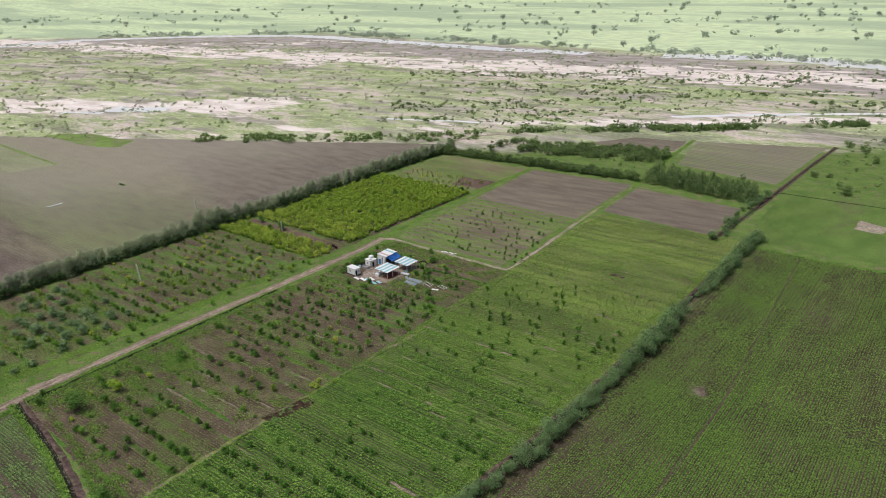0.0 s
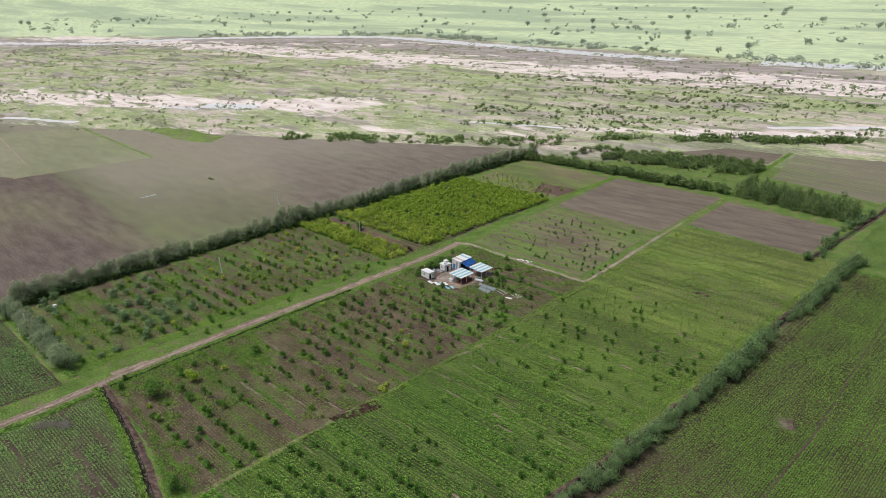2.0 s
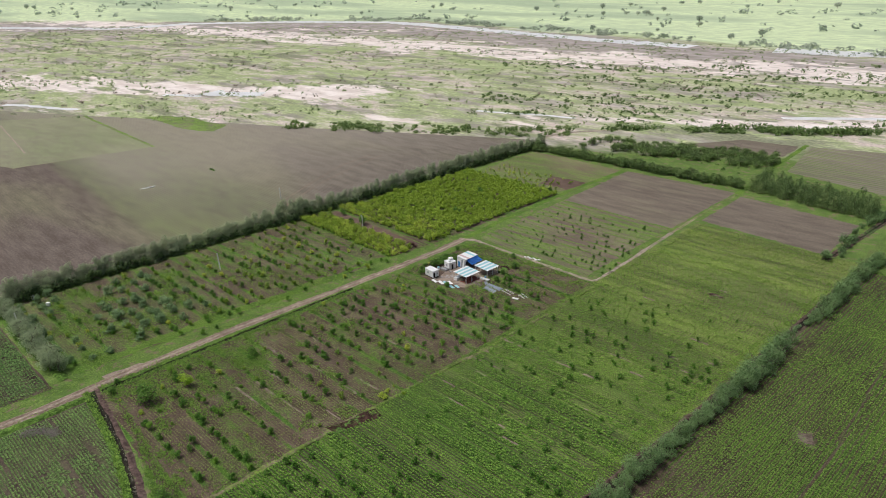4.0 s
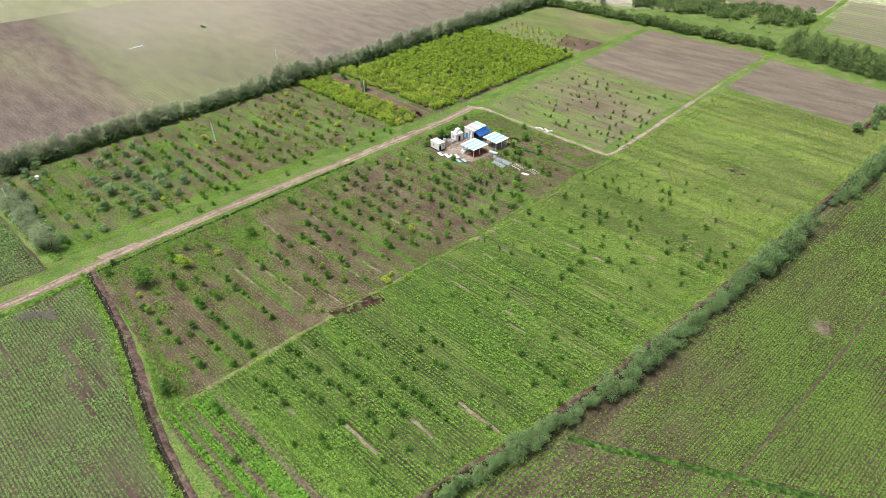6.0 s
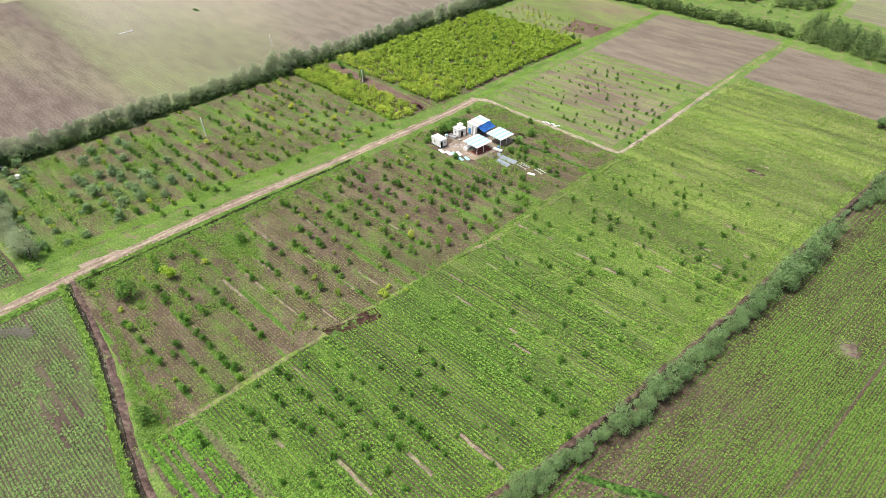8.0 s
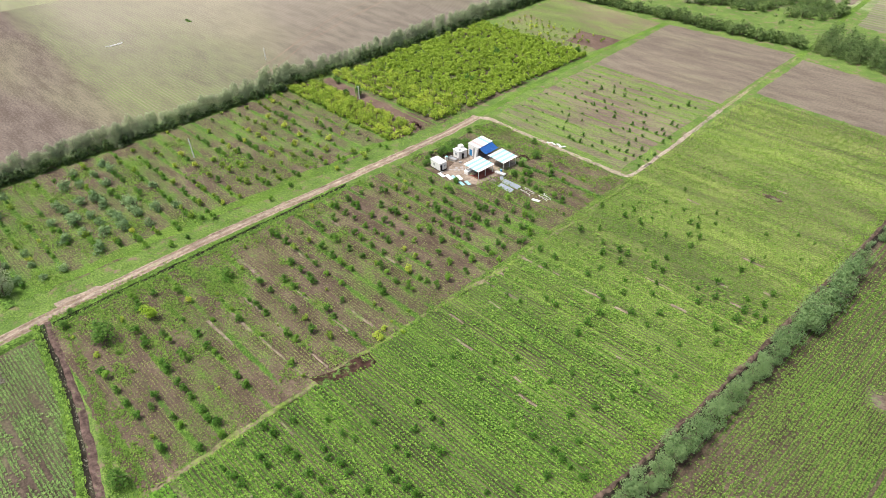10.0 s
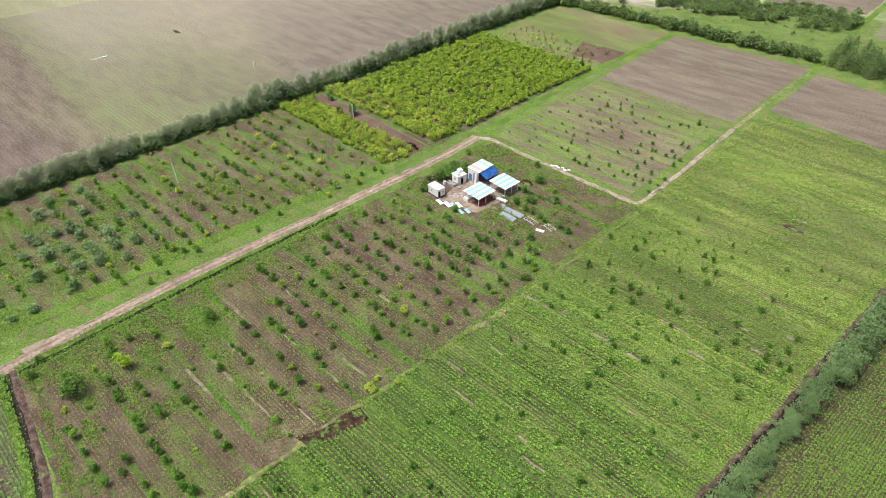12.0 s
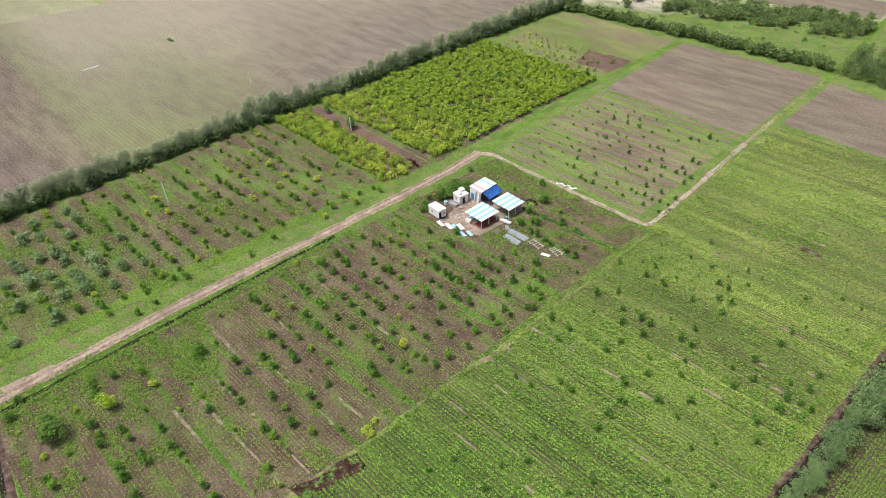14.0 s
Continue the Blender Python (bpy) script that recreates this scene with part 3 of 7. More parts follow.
def ground_sheet():
    gx, gy = np.arange(-4600, 2401, 50.0), np.arange(-1400, 4601, 50.0)
    xx, yy = np.meshgrid(gx, gy)
    far = np.hypot(xx - 150, yy + 150)
    zz = -0.02 + np.where(far > 2300, ((far - 2300) / 2000).clip(0) ** 1.5 * 120, 0) * (0.75 + 0.5 * vnoise(xx, yy, 900, 3))
    n, m = len(gy), len(gx)
    i = np.arange(n * m).reshape(n, m)
    faces = np.stack([i[:-1, :-1], i[:-1, 1:], i[1:, 1:], i[1:, :-1]], -1).reshape(-1, 4)
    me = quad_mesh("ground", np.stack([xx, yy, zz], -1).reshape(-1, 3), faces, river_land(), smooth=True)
    return tagged(new("ground", me), "green and brown open land reaching to the horizon", "ground", kind="structure")


ground_sheet()


def patch(name, corners, material, z, label, step=2.0, ragged=0.5, lump=0.0, seed=1):
    """A field: a sheet between four corners (counter-clockwise) with uneven edges."""
    a, b, c, d = (np.array(p, float) for p in corners)
    nx = max(2, int(max(np.linalg.norm(b - a), np.linalg.norm(c - d)) / step))
    ny = max(2, int(max(np.linalg.norm(d - a), np.linalg.norm(c - b)) / step))
    s, t = np.meshgrid(np.linspace(0, 1, nx + 1), np.linspace(0, 1, ny + 1))
    p = (a * ((1 - s) * (1 - t))[..., None] + b * (s * (1 - t))[..., None] + c * (s * t)[..., None] + d * ((1 - s) * t)[..., None])
    edge = (s == 0) | (s == 1) | (t == 0) | (t == 1)
    wide, close = max(4.0, 4.5 * ragged), max(1.7, 2.2 * ragged)
    jig = np.stack([vnoise(p[..., 0], p[..., 1], wide, seed) + vnoise(p[..., 0], p[..., 1], close, seed + 1),
                    vnoise(p[..., 0], p[..., 1], wide, seed + 2) + vnoise(p[..., 0], p[..., 1], close, seed + 3)], -1) - 1
    p = p + jig * ragged
    patch.count = z_step = (patch.count + 1) % 12
    zz = z + 0.001 * z_step + lump * (vnoise(p[..., 0], p[..., 1], 2.2, seed + 5) - 0.3) * ~edge
    i = np.arange(s.size).reshape(s.shape)
    faces = np.stack([i[:-1, :-1], i[:-1, 1:], i[1:, 1:], i[1:, :-1]], -1).reshape(-1, 4)
    me = quad_mesh(name, np.concatenate([p, zz[..., None]], -1).reshape(-1, 3), faces, material, smooth=True)
    return tagged(new(name, me), label, "field", kind="structure")


def ribbon(name, line, profile, mats, label, category, step=1.0, wander=0.3, seed=1, which=None):
    """A strip with a cross-section (offset, height) drawn along a line of the plan; which: a material for each lane of it."""
    pts = [np.array(line[0], float)]
    for a, b in zip(line, line[1:]):
        a, b = np.array(a, float), np.array(b, float)
        k = max(1, int(np.linalg.norm(b - a) / step))
        pts += [a + (b - a) * j / k for j in range(1, k + 1)]
    pts = np.array(pts)
    for _ in range(3):
        pts[1:-1] = (pts[:-2] + 2 * pts[1:-1] + pts[2:]) / 4
    ahead = np.gradient(pts, axis=0)
    ahead /= np.linalg.norm(ahead, axis=1, keepdims=True)
    side = np.stack([ahead[:, 1], -ahead[:, 0]], 1)
    prof = np.array(profile, float)
    rows = []
    for k, (o, h) in enumerate(prof):
        w = (vnoise(pts[:, 0], pts[:, 1], 5, seed + k) + vnoise(pts[:, 0], pts[:, 1], 1.6, seed + 20 + k) - 1) * wander
        hh = h * (0.75 + 0.5 * vnoise(pts[:, 0], pts[:, 1], 2.5, seed + 40 + k)) if h > 0.1 else np.full(len(pts), h)
        rows.append(np.concatenate([pts + side * (o + w)[:, None], hh[:, None]], 1))
    v = np.stack(rows, 1)
    i = np.arange(v.shape[0] * v.shape[1]).reshape(v.shape[:2])
    faces = np.stack([i[:-1, :-1], i[:-1, 1:], i[1:, 1:], i[1:, :-1]], -1).reshape(-1, 4)
    idx = np.tile(which, len(pts) - 1) if which else None
    me = quad_mesh(name, v.reshape(-1, 3), faces, mats, idx, smooth=True)
    return tagged(new(name, me), label, category, kind="structure")


patch.count = 0
# fields of the farm
patch("field_1", [(8, -114), (66, -119), (66.5, 36), (8, 36)], M["orchard"], 0.0, "brown orchard soil with strips of grass between tree rows", ragged=1.2, seed=3)
patch("field_22", [(-12, -115), (-6.3, -115), (-5.2, 2), (-8.5, 2)], M["verge"], 0.02, "smooth green grass verge beside the dirt road", ragged=2.5, seed=49)
patch("field_2", [(-68, -116), (-6.5, -115), (-5.5, 3), (-68, 3)], M["orchard_w"], 0.0, "weedy brown orchard soil beside the dirt road", ragged=1.0, seed=7)
patch("field_3", [(67, -111), (125, -111), (128, 118), (62.5, 118)], M["crop"], 0.0, "green crop field sown in close straight rows", ragged=0.6, seed=9)
patch("field_4", [(68, -124), (121, -126), (122, -111.4), (67, -111.4)], M["crop_tall"], 0.0, "bright green strip of taller crop rows", ragged=0.5, seed=11)
patch("field_5", [(5.5, 40), (60, 40), (57, 103), (2, 103)], M["orchard_n"], 0.0, "thinly grassed soil of a newly planted orchard", ragged=1.0, seed=13)
patch("field_6", [(2, 105), (57.5, 104.5), (56.5, 170), (-2, 168)], M["plough_n"], 0.0, "bare brown ploughed field inside the farm", ragged=0.7, seed=15)
patch("field_7", [(62.5, 122), (115, 118), (114, 161), (61, 166)], M["plough_n"], 0.0, "bare brown ploughed field beside a ditch", ragged=0.7, seed=17)
patch("field_8", [(-67, 21.5), (-3.5, 20), (-6, 110), (-67, 112)], M["orchard_w"], 0.0, "shaded soil under the dense plantation", ragged=0.8, seed=19)
patch("field_9", [(-68, 3.4), (-6, 3), (-4.5, 19.5), (-66, 21)], M["strip"], 0.0, "bare reddish soil strip beside the plantation", ragged=0.6, seed=21)
patch("field_10", [(-62, 113), (-7, 111.5), (-5, 167), (-66, 168)], M["grassland"], 0.0, "pale green fallow grass plot", ragged=0.8, seed=23)
patch("field_11", [(-24, 118), (-6.5, 119), (-6, 136), (-26, 133)], M["strip"], 0.02, "small bare brown plot in the fallow grass", ragged=1.5, seed=25)
patch("field_12", [(118, -330), (420, -330), (420, 118), (132, 114)], M["crop_e"], 0.0, "wide crop field of small leafy plants in faint rows", step=4, ragged=0.8, seed=27)
patch("field_13", [(9, -330), (132, -330), (121, -134.0), (9, -117.0)], M["crop_s"], 0.0, "crop field in narrow rows beyond the ditch", step=3, ragged=0.5, seed=29)
patch("field_14", [(-80, -330), (-4, -330), (-4, -122), (-80, -122)], M["crop_s"], 0.0, "thin grey-green crop field beside the dirt road", step=3, ragged=0.5, seed=31)
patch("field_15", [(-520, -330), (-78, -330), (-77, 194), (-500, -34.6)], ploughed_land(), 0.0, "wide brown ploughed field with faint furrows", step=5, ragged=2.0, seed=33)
patch("field_16", [(-480, -128), (-263, -62), (-253, 16), (-392, 21)], M["plough_pale"], 0.02, "pale olive field with green edges set in the ploughed land", step=4, ragged=1.5, seed=35)
patch("field_23", [(-352, 50), (-262, 64), (-280, 88), (-345, 62)], M["bright_crop"], 0.02, "bright green crop at the ploughed field edge", step=2, ragged=9.0, seed=46)
patch("field_17", [(60.8, 223.5), (117.6, 211), (123, 312), (51, 286)], M["plough_striped"], 0.0, "brown striped field near the river", step=3, ragged=1.0, seed=37)
patch("field_18", [(-10.5, 240), (47, 252), (45.5, 282), (13, 277)], M["plough_n"], 0.0, "small brown field by the river track", step=2, ragged=1.0, seed=39)
patch("field_19", [(126, 122), (420, 122), (420, 200), (124, 206)], M["field_green"], 0.0, "green field beyond the boundary ditch", step=4, ragged=0.8, seed=41)

# spots of (x, y, radius) where grass has closed over the soil
SOUTH_GRASS = [(12, -86, 4), (15, -81, 5), (19, -76, 5), (26, -75, 4), (31, -79.5, 3.5), (24, -80, 4), (10, -95, 4), (44.5, -79.4, 2.2), (46.2, -64.6, 2.2), (34.4, -65.4, 3), (55, -75.2, 2), (60, -83, 1.8), (63, -72.5, 2.4), (52, -66.2, 1.5), (39.6, -93.8, 2.4),
               (37, -98.6, 3), (12, -110, 4), (14, -104, 4), (19, -100, 4), (12, -99, 4), (11, -91, 4), (11, -70, 4), (12, -62, 3.5), (26, -105, 3), (33, -108, 3), (20, -90, 3), (27, -93, 3), (45, -113, 3), (56, -115, 3), (30, -99, 2.5)]
MID_GRASS = [(26, -41.6, 2.4), (31.7, -39.8, 2), (44.7, -38.5, 2.2), (28, -51, 2.6), (53, -24.6, 1.8), (39.4, -24, 2), (11, -43, 3.5), (10.5, -53, 4), (26, -60.7, 2.2), (33.5, -19.6, 1.8), (61.6, -19.7, 1.8), (17, -8, 3), (11, -33, 3), (10, -22, 3)]
YARD_GRASS = [(38, 3, 4), (37, 14, 3), (40, 9, 3), (45, 30, 2.5), (55, 28, 3), (60, 33, 2.5), (36, 33, 3), (62, 20, 2), (50, 18, 2), (12, 30, 4), (25, 33, 3), (20, 26, 3), (58, 3, 2.5), (52, 12, 2.5), (46, 4, 2.5), (30, 30, 4), (40, 34, 3), (15, 33, 4), (24, 27, 3),
              (10, 12, 3), (10, 0, 3), (33, 27, 2.5), (42, 26, 2.5), (50, 34, 3)]
WEST_GRASS = [(-34.5, -41.6, 4), (-29, -42, 3), (-18, -28.7, 3), (-34, -53, 3), (-12.6, -26, 3), (-53.6, -67.7, 3.5), (-44.6, -71.3, 3.5), (-38, -90, 3), (-44, -54, 3), (-41, -75.5, 3), (-27, -88, 4), (-12, -70, 3), (-56, -50, 3), (-60, -96, 4), (-15, -95, 5), (-25, -101, 5), (-40, -101, 5), (-50, -90, 5), (-60, -80, 4), (-20, -81, 4), (-32, -72, 3), (-55, -105, 4), (-35, -108, 4), (-14, -108, 4)]


ribbon("field_edge_1", [(-253, 16), (-300, 18), (-392, 22)], [(-1.6, -0.03), (-0.8, 0.06), (0.8, 0.06), (1.6, -0.03)], M["bright_crop"], "bright green grass edge of the olive field", "field edge", step=2.0, wander=0.9, seed=88)
ribbon("path_6", [(-402, -33), (-350, -39.5), (-297, -46)], [(-0.9, -0.03), (-0.4, 0.05), (0.4, 0.05), (0.9, -0.03)], M["sand_path"], "thin pale path beside the olive field", "footpath", step=2.0, wander=0.5, seed=89)

# ways
ribbon("road", [(4.5, -400), (4.8, -128), (3.0, -104), (1.8, -70), (2.8, -30), (3.2, 0), (3.0, 20), (1.5, 36)],
       [(-1.75, -0.03), (-1.35, 0.07), (-1.1, 0.05), (-0.6, 0.05), (-0.25, 0.08), (0.25, 0.08), (0.6, 0.05), (1.1, 0.05), (1.35, 0.07), (1.8, -0.03)],
       [M["yard"], M["sand_path"], M["verge"], M["rut"]], "rutted red-brown dirt road with a worn crown", "dirt road", wander=0.45, seed=5, which=[0, 3, 3, 0, 1, 0, 3, 3, 0])
ribbon("road_2", [(1.5, 36), (-2, 70), (-3.5, 92), (-5, 130), (-4.5, 168)], [(-1.5, -0.03), (-0.8, 0.04), (0, 0.07), (0.8, 0.04), (1.5, -0.03)],
       M["verge"], "grassy farm track past the plantation", "track", wander=0.5, seed=8)
ribbon("path_1", [(1.5, 35), (6, 37.6), (22, 37.4), (42, 37.2), (60, 37.0), (64, 37.2), (64.3, 41), (63.9, 46), (63.2, 62), (61.8, 80), (60.4, 100)],
       [(-0.85, -0.03), (-0.4, 0.05), (0, 0.04), (0.4, 0.05), (0.85, -0.03)], M["sand_path"], "pale sandy footpath between the plots", "footpath", wander=0.7, seed=12)
ribbon("path_5", [(60.4, 100), (59.5, 118), (58.6, 140), (58, 168)], [(-0.8, -0.03), (-0.3, 0.05), (0.3, 0.05), (0.8, -0.03)], M["thin_path"],
       "faint worn footpath in grass", "footpath", wander=0.5, seed=18)
ribbon("path_2", [(58, 168), (57, 185), (51.5, 235), (47.6, 289)], [(-1.6, -0.03), (-0.6, 0.05), (0.6, 0.05), (1.6, -0.03)], M["verge"],
       "faint green track to the river", "track", wander=0.8, seed=14)
ribbon("path_3", [(-80, 190), (-84, 205), (-78, 225), (-60, 250)], [(-2, -0.03), (-1, 0.05), (1, 0.05), (2, -0.03)], M["sand_path"],
       "pale sandy track to the river", "track", wander=0.8, seed=16)
patch("path_4", [(-0.8, -110), (2.4, -110), (2.6, -98), (0.2, -99.5)], M["yard"], 0.02, "worn sandy lay-by beside the dirt road", step=0.8, ragged=1.3, seed=43)

# ditches with their banks
ribbon("ditch_1", [(7.3, -113), (6.9, -90), (6.4, -66), (6.0, -40), (6.2, -26)],
       [(-1.3, -0.05), (-0.8, 0.3), (-0.45, 0.25), (-0.3, 0.03), (0.35, 0.03), (0.5, 0.09), (1.0, 0.09), (1.5, -0.05)],
       [M["bank_green"], M["shaded_mud"]], "narrow dark drainage ditch with weedy banks", "ditch", wander=0.25, seed=51, which=[0, 0, 1, 1, 1, 0, 0])
ribbon("ditch_2", [(5.5, -115.2), (9, -115.7), (17.6, -116.8), (27.6, -118), (36.4, -119.4), (46.8, -121.6), (53, -123.2), (60, -125), (74, -128), (95, -131), (118, -132)],
       [(-2.3, -0.05), (-1.9, 0.1), (-1.3, 0.26), (-0.7, 0.3), (-0.45, 0.05), (0.3, 0.03), (0.5, 0.2), (1.2, 0.28), (1.7, 0.22), (2.3, -0.05)],
       [M["bank_maroon"], M["shaded_mud"], M["bank_green"]], "boundary ditch with one bare and one green bank", "ditch", wander=0.4, seed=55, which=[0, 0, 0, 1, 1, 1, 2, 2, 2])
ribbon("ditch_3", [(116, -128), (119.5, -92), (122.5, -77), (125, -51), (126.5, -20), (127.3, 18), (128, 73), (128.5, 118)],
       [(-0.8, -0.05), (-0.45, 0.35), (0.0, 0.4), (0.35, 0.06), (1.6, 0.05), (1.9, 0.15), (2.3, 0.12), (3.0, -0.05)],
       [M["bank"], M["shaded_mud"], M["bank_green"]], "boundary ditch with a bare reddish bank below the hedge", "ditch", wander=0.7, seed=59, which=[0, 0, 0, 1, 1, 1, 0])
ribbon("ditch_4", [(116.5, 112), (118, 135), (120, 165), (121.5, 199), (124, 260), (127, 316)],
       [(-1.6, -0.05), (-0.9, 0.35), (-0.35, 0.05), (0.4, 0.05), (0.8, 0.25), (1.5, -0.05)],
       [M["bank"], M["shaded_mud"]], "dark field ditch with bare banks", "ditch", wander=0.4, seed=63, which=[0, 0, 1, 0, 0])
ribbon("bank_1", [(129, -70), (136, -66.5), (148, -60), (172, -48), (260, -6), (400, 60)], [(-0.9, -0.05), (-0.45, 0.3), (0.35, 0.35), (0.9, -0.05)],
       M["bank_low"], "low grassy bank across the crop field", "field bank", wander=0.4, seed=67)
ribbon("bank_2", [(-72, -119), (-40, -119.5), (-6, -118)], [(-1.5, -0.05), (-0.7, 0.25), (0.7, 0.25), (1.5, -0.05)], M["bank_green"], "low grassy bank under the hedge", "field bank", wander=0.4, seed=69)
ribbon("bank_3", [(9.5, -400), (9, -190), (8.3, -128), (7.5, -117)], [(-1.6, -0.05), (-0.8, 0.35), (0.8, 0.35), (1.6, -0.05)], M["bank_green"], "weedy green bank along the dirt road", "field bank", wander=0.5, seed=71)
ribbon("bank_4", [(66.6, -119), (66.3, -95), (66.2, -60), (67.5, -20), (66.5, 34)], [(-0.8, -0.05), (-0.3, 0.09), (0.4, 0.09), (0.9, -0.05)], M["field_edge"],
       "worn low bank between orchard and crop", "field bank", wander=1.0, seed=73)
ribbon("bank_6", [(33.5, 20.4), (41, 20.6), (50, 21.2), (57, 21.6), (65, 22)], [(-0.9, -0.05), (-0.4, 0.3), (0.3, 0.35), (0.8, -0.05)], M["bank_low"], "low overgrown bank behind the yard", "field bank", wander=0.4, seed=77)
patch("soil_heap", [(63.5, -80), (68.4, -78.5), (70.2, -67), (66.6, -66)], M["dark_soil"], 0.06, "freshly turned dark soil at the orchard edge", step=0.6, ragged=2.4, lump=0.7, seed=75)
CROP_BARE = [(95.5, 105.5, -98.8), (103.5, 110.5, -88.6), (107.5, 118.6, -78.5), (80, 86, -104.3), (69.5, 74, -91.0), (98, 103, -52.3), (67, 71.2, -16.2), (73, 76, -16), (77.5, 79.5, -15.7), (68, 71, -30.5), (67.4, 69.4, -25), (74.3, 79.3, -30),
             (73.6, 77.3, -35), (86.8, 91.8, -15.7), (96, 99.7, -15.7), (105, 109, -5.5), (95, 102.5, -1.2), (108, 113.5, 23), (108.3, 111.3, 9.2), (114.3, 117.7, 4.5), (70.4, 75, -45), (77.7, 82.5, -49.8),
             (94, 96.3, -49.2), (118, 120, 13.7), (105.4, 107, -29.1), (83, 87.5, 38.2), (99, 102, 61)]
ORCHARD_BARE = [(33.3, 43, -81.2), (45.4, 63, -80.8), (30.6, 38, -76), (44, 48.2, -75.8), (13.2, 29, -68.8), (57.6, 64.4, -75.6), (52.4, 58.3, -65.5), (52.8, 61, -60.4), (32.2, 43.5, -86.6),
                (37.2, 42.4, -65.6), (20, 27.8, -56.3), (18.4, 23.6, -41), (42.4, 46.2, -41.2)]
for n, (x0, x1, y) in enumerate(CROP_BARE + ORCHARD_BARE):
    half = 0.36 if n < 3 else 0.2 + 0.16 * ((n * 5) % 4) / 3
    patch(f"bare_strip_{n + 1}", [(x0, y - half), (x1, y - half), (x1, y + half), (x0, y + half)], M["bare_streak"], 0.036, "bare pale soil strip between rows", step=0.4, ragged=0.4, seed=80 + n)
patch("bare_patch", [(149.0, -5), (153.5, -4.8), (153, 0.5), (148.5, -0.5)], M["pale_soil"], 0.02, "bare reddish patch in the crop field", step=0.5, ragged=2.4, seed=90)
patch("yard", [(20.5, -0.5), (34.5, 1.5), (35, 20.5), (18.5, 21)], M["yard"], 0.025, "trodden reddish earth yard round the sheds", step=1.2, ragged=1.8, seed=92)
patch("bare_patch_2", [(161, 160), (172, 158), (174, 168), (163, 172)], M["sand_path"], 0.02, "bare pale patch in the far green field", step=1.0, ragged=2.0, seed=96)
ribbon("ditch_5", [(123, 197), (150, 197.4), (200, 199), (300, 203)], [(-0.7, -0.05), (-0.3, 0.15), (0.3, 0.03), (0.8, -0.05)], [M["bank_green"], M["shaded_mud"]], "thin dark field ditch", "ditch", wander=0.3, seed=98, which=[0, 1, 0])
ribbon("bank_5", [(132, 113), (150, 113.3), (220, 115), (300, 117)], [(-1.2, -0.05), (-0.5, 0.2), (0.5, 0.2), (1.2, -0.05)], M["bank_green"], "low grassy bank between green fields", "field bank", wander=0.4, seed=99)
for n, line in enumerate(([(-92, 2), (-104, 24), (-113, 41), (-123, 60), (-127, 69), (-134, 96)], [(-84, -2), (-95, 18), (-106, 37), (-120, 73), (-128, 100)])):
    ribbon(f"wheel_track_{n + 3}", line, [(-0.25, 0.05), (0.25, 0.05)], M["rut"], "dark wheel track over ploughed soil", "wheel track", wander=0.3, seed=194 + n)
for n, x in enumerate((156.6,)):
    ribbon(f"wheel_track_{n + 1}", [(x + 0.2, -120), (x, -46), (x + 0.3, -2), (x - 1.5, 32), (x - 6, 112)], [(-0.14, 0.05), (0.14, 0.05)], M["bank"], "dark wheel track through the crop", "wheel track", wander=0.12, seed=94 + n)


# ---- the river ----
def water_mat():
    m, nt, b = nodes_of("river_water", 0.3, 0.8)
    where = nt.nodes.new("ShaderNodeTexCoord").outputs["Object"]
    # bright sky reflection put into the base colour, nearly white
    nt.links.new(mixed(nt, noise_of(nt, where, 0.03, 3), (0.78, 0.77, 0.75), (0.88, 0.87, 0.85)), b.inputs["Base Color"])
    bump = add(nt, "ShaderNodeBump", {"Height": noise_of(nt, where, 0.8, 3)}, Strength=0.1, Distance=0.1)
    nt.links.new(bump.outputs[0], b.inputs["Normal"])
    return m


M["water"] = water_mat()


def bar(name, line, half, material, z, label, category, seed, wander=0.6):
    """A sandbank or a reach of water along a line of (along, across) places, with ragged edges."""
    ribbon(name, [uv_to_xy(u, v) for u, v in line], [(-half, z), (0.0, z), (half, z)], material, label, category, step=6.0, wander=half * wander, seed=seed)


bar("water_1", [(-1500, 1000), (-783, 960), (-701, 1075), (-508, 1120), (-305, 1109), (-200, 1040), (-91, 949), (93, 800), (200, 735)], 20, M["water"], 0.06, "shallow pale river channel", "river", 101)
bar("water_2", [(290, 700), (372, 672), (449, 628), (500, 545), (640, 430)], 24, M["water"], 0.06, "shallow pale river channel", "river", 103)
bar("water_3", [(-266, 346), (-240, 338), (-212, 342)], 11, M["water"], 0.08, "small bright pond on the sand", "pond", 119, 0.9)
bar("water_4", [(-14, 292), (10, 287), (38, 283), (62, 274)], 2.4, M["water"], 0.08, "narrow bright stream", "stream", 121, 0.9)
bar("water_5", [(205, 292), (272, 297), (330, 299), (440, 290)], 4, M["water"], 0.08, "narrow bright stream beside sand", "stream", 123, 0.9)
bar("water_7", [(-412, 271), (-386, 268), (-360, 262), (-333, 258)], 3.5, M["water"], 0.085, "small bright pool below the ploughed field", "pond", 127, 0.9)
bar("water_6", [(-300, 330), (-280, 331), (-262, 326)], 4, M["water"], 0.085, "small bright pool on the sand", "pond", 125, 0.9)


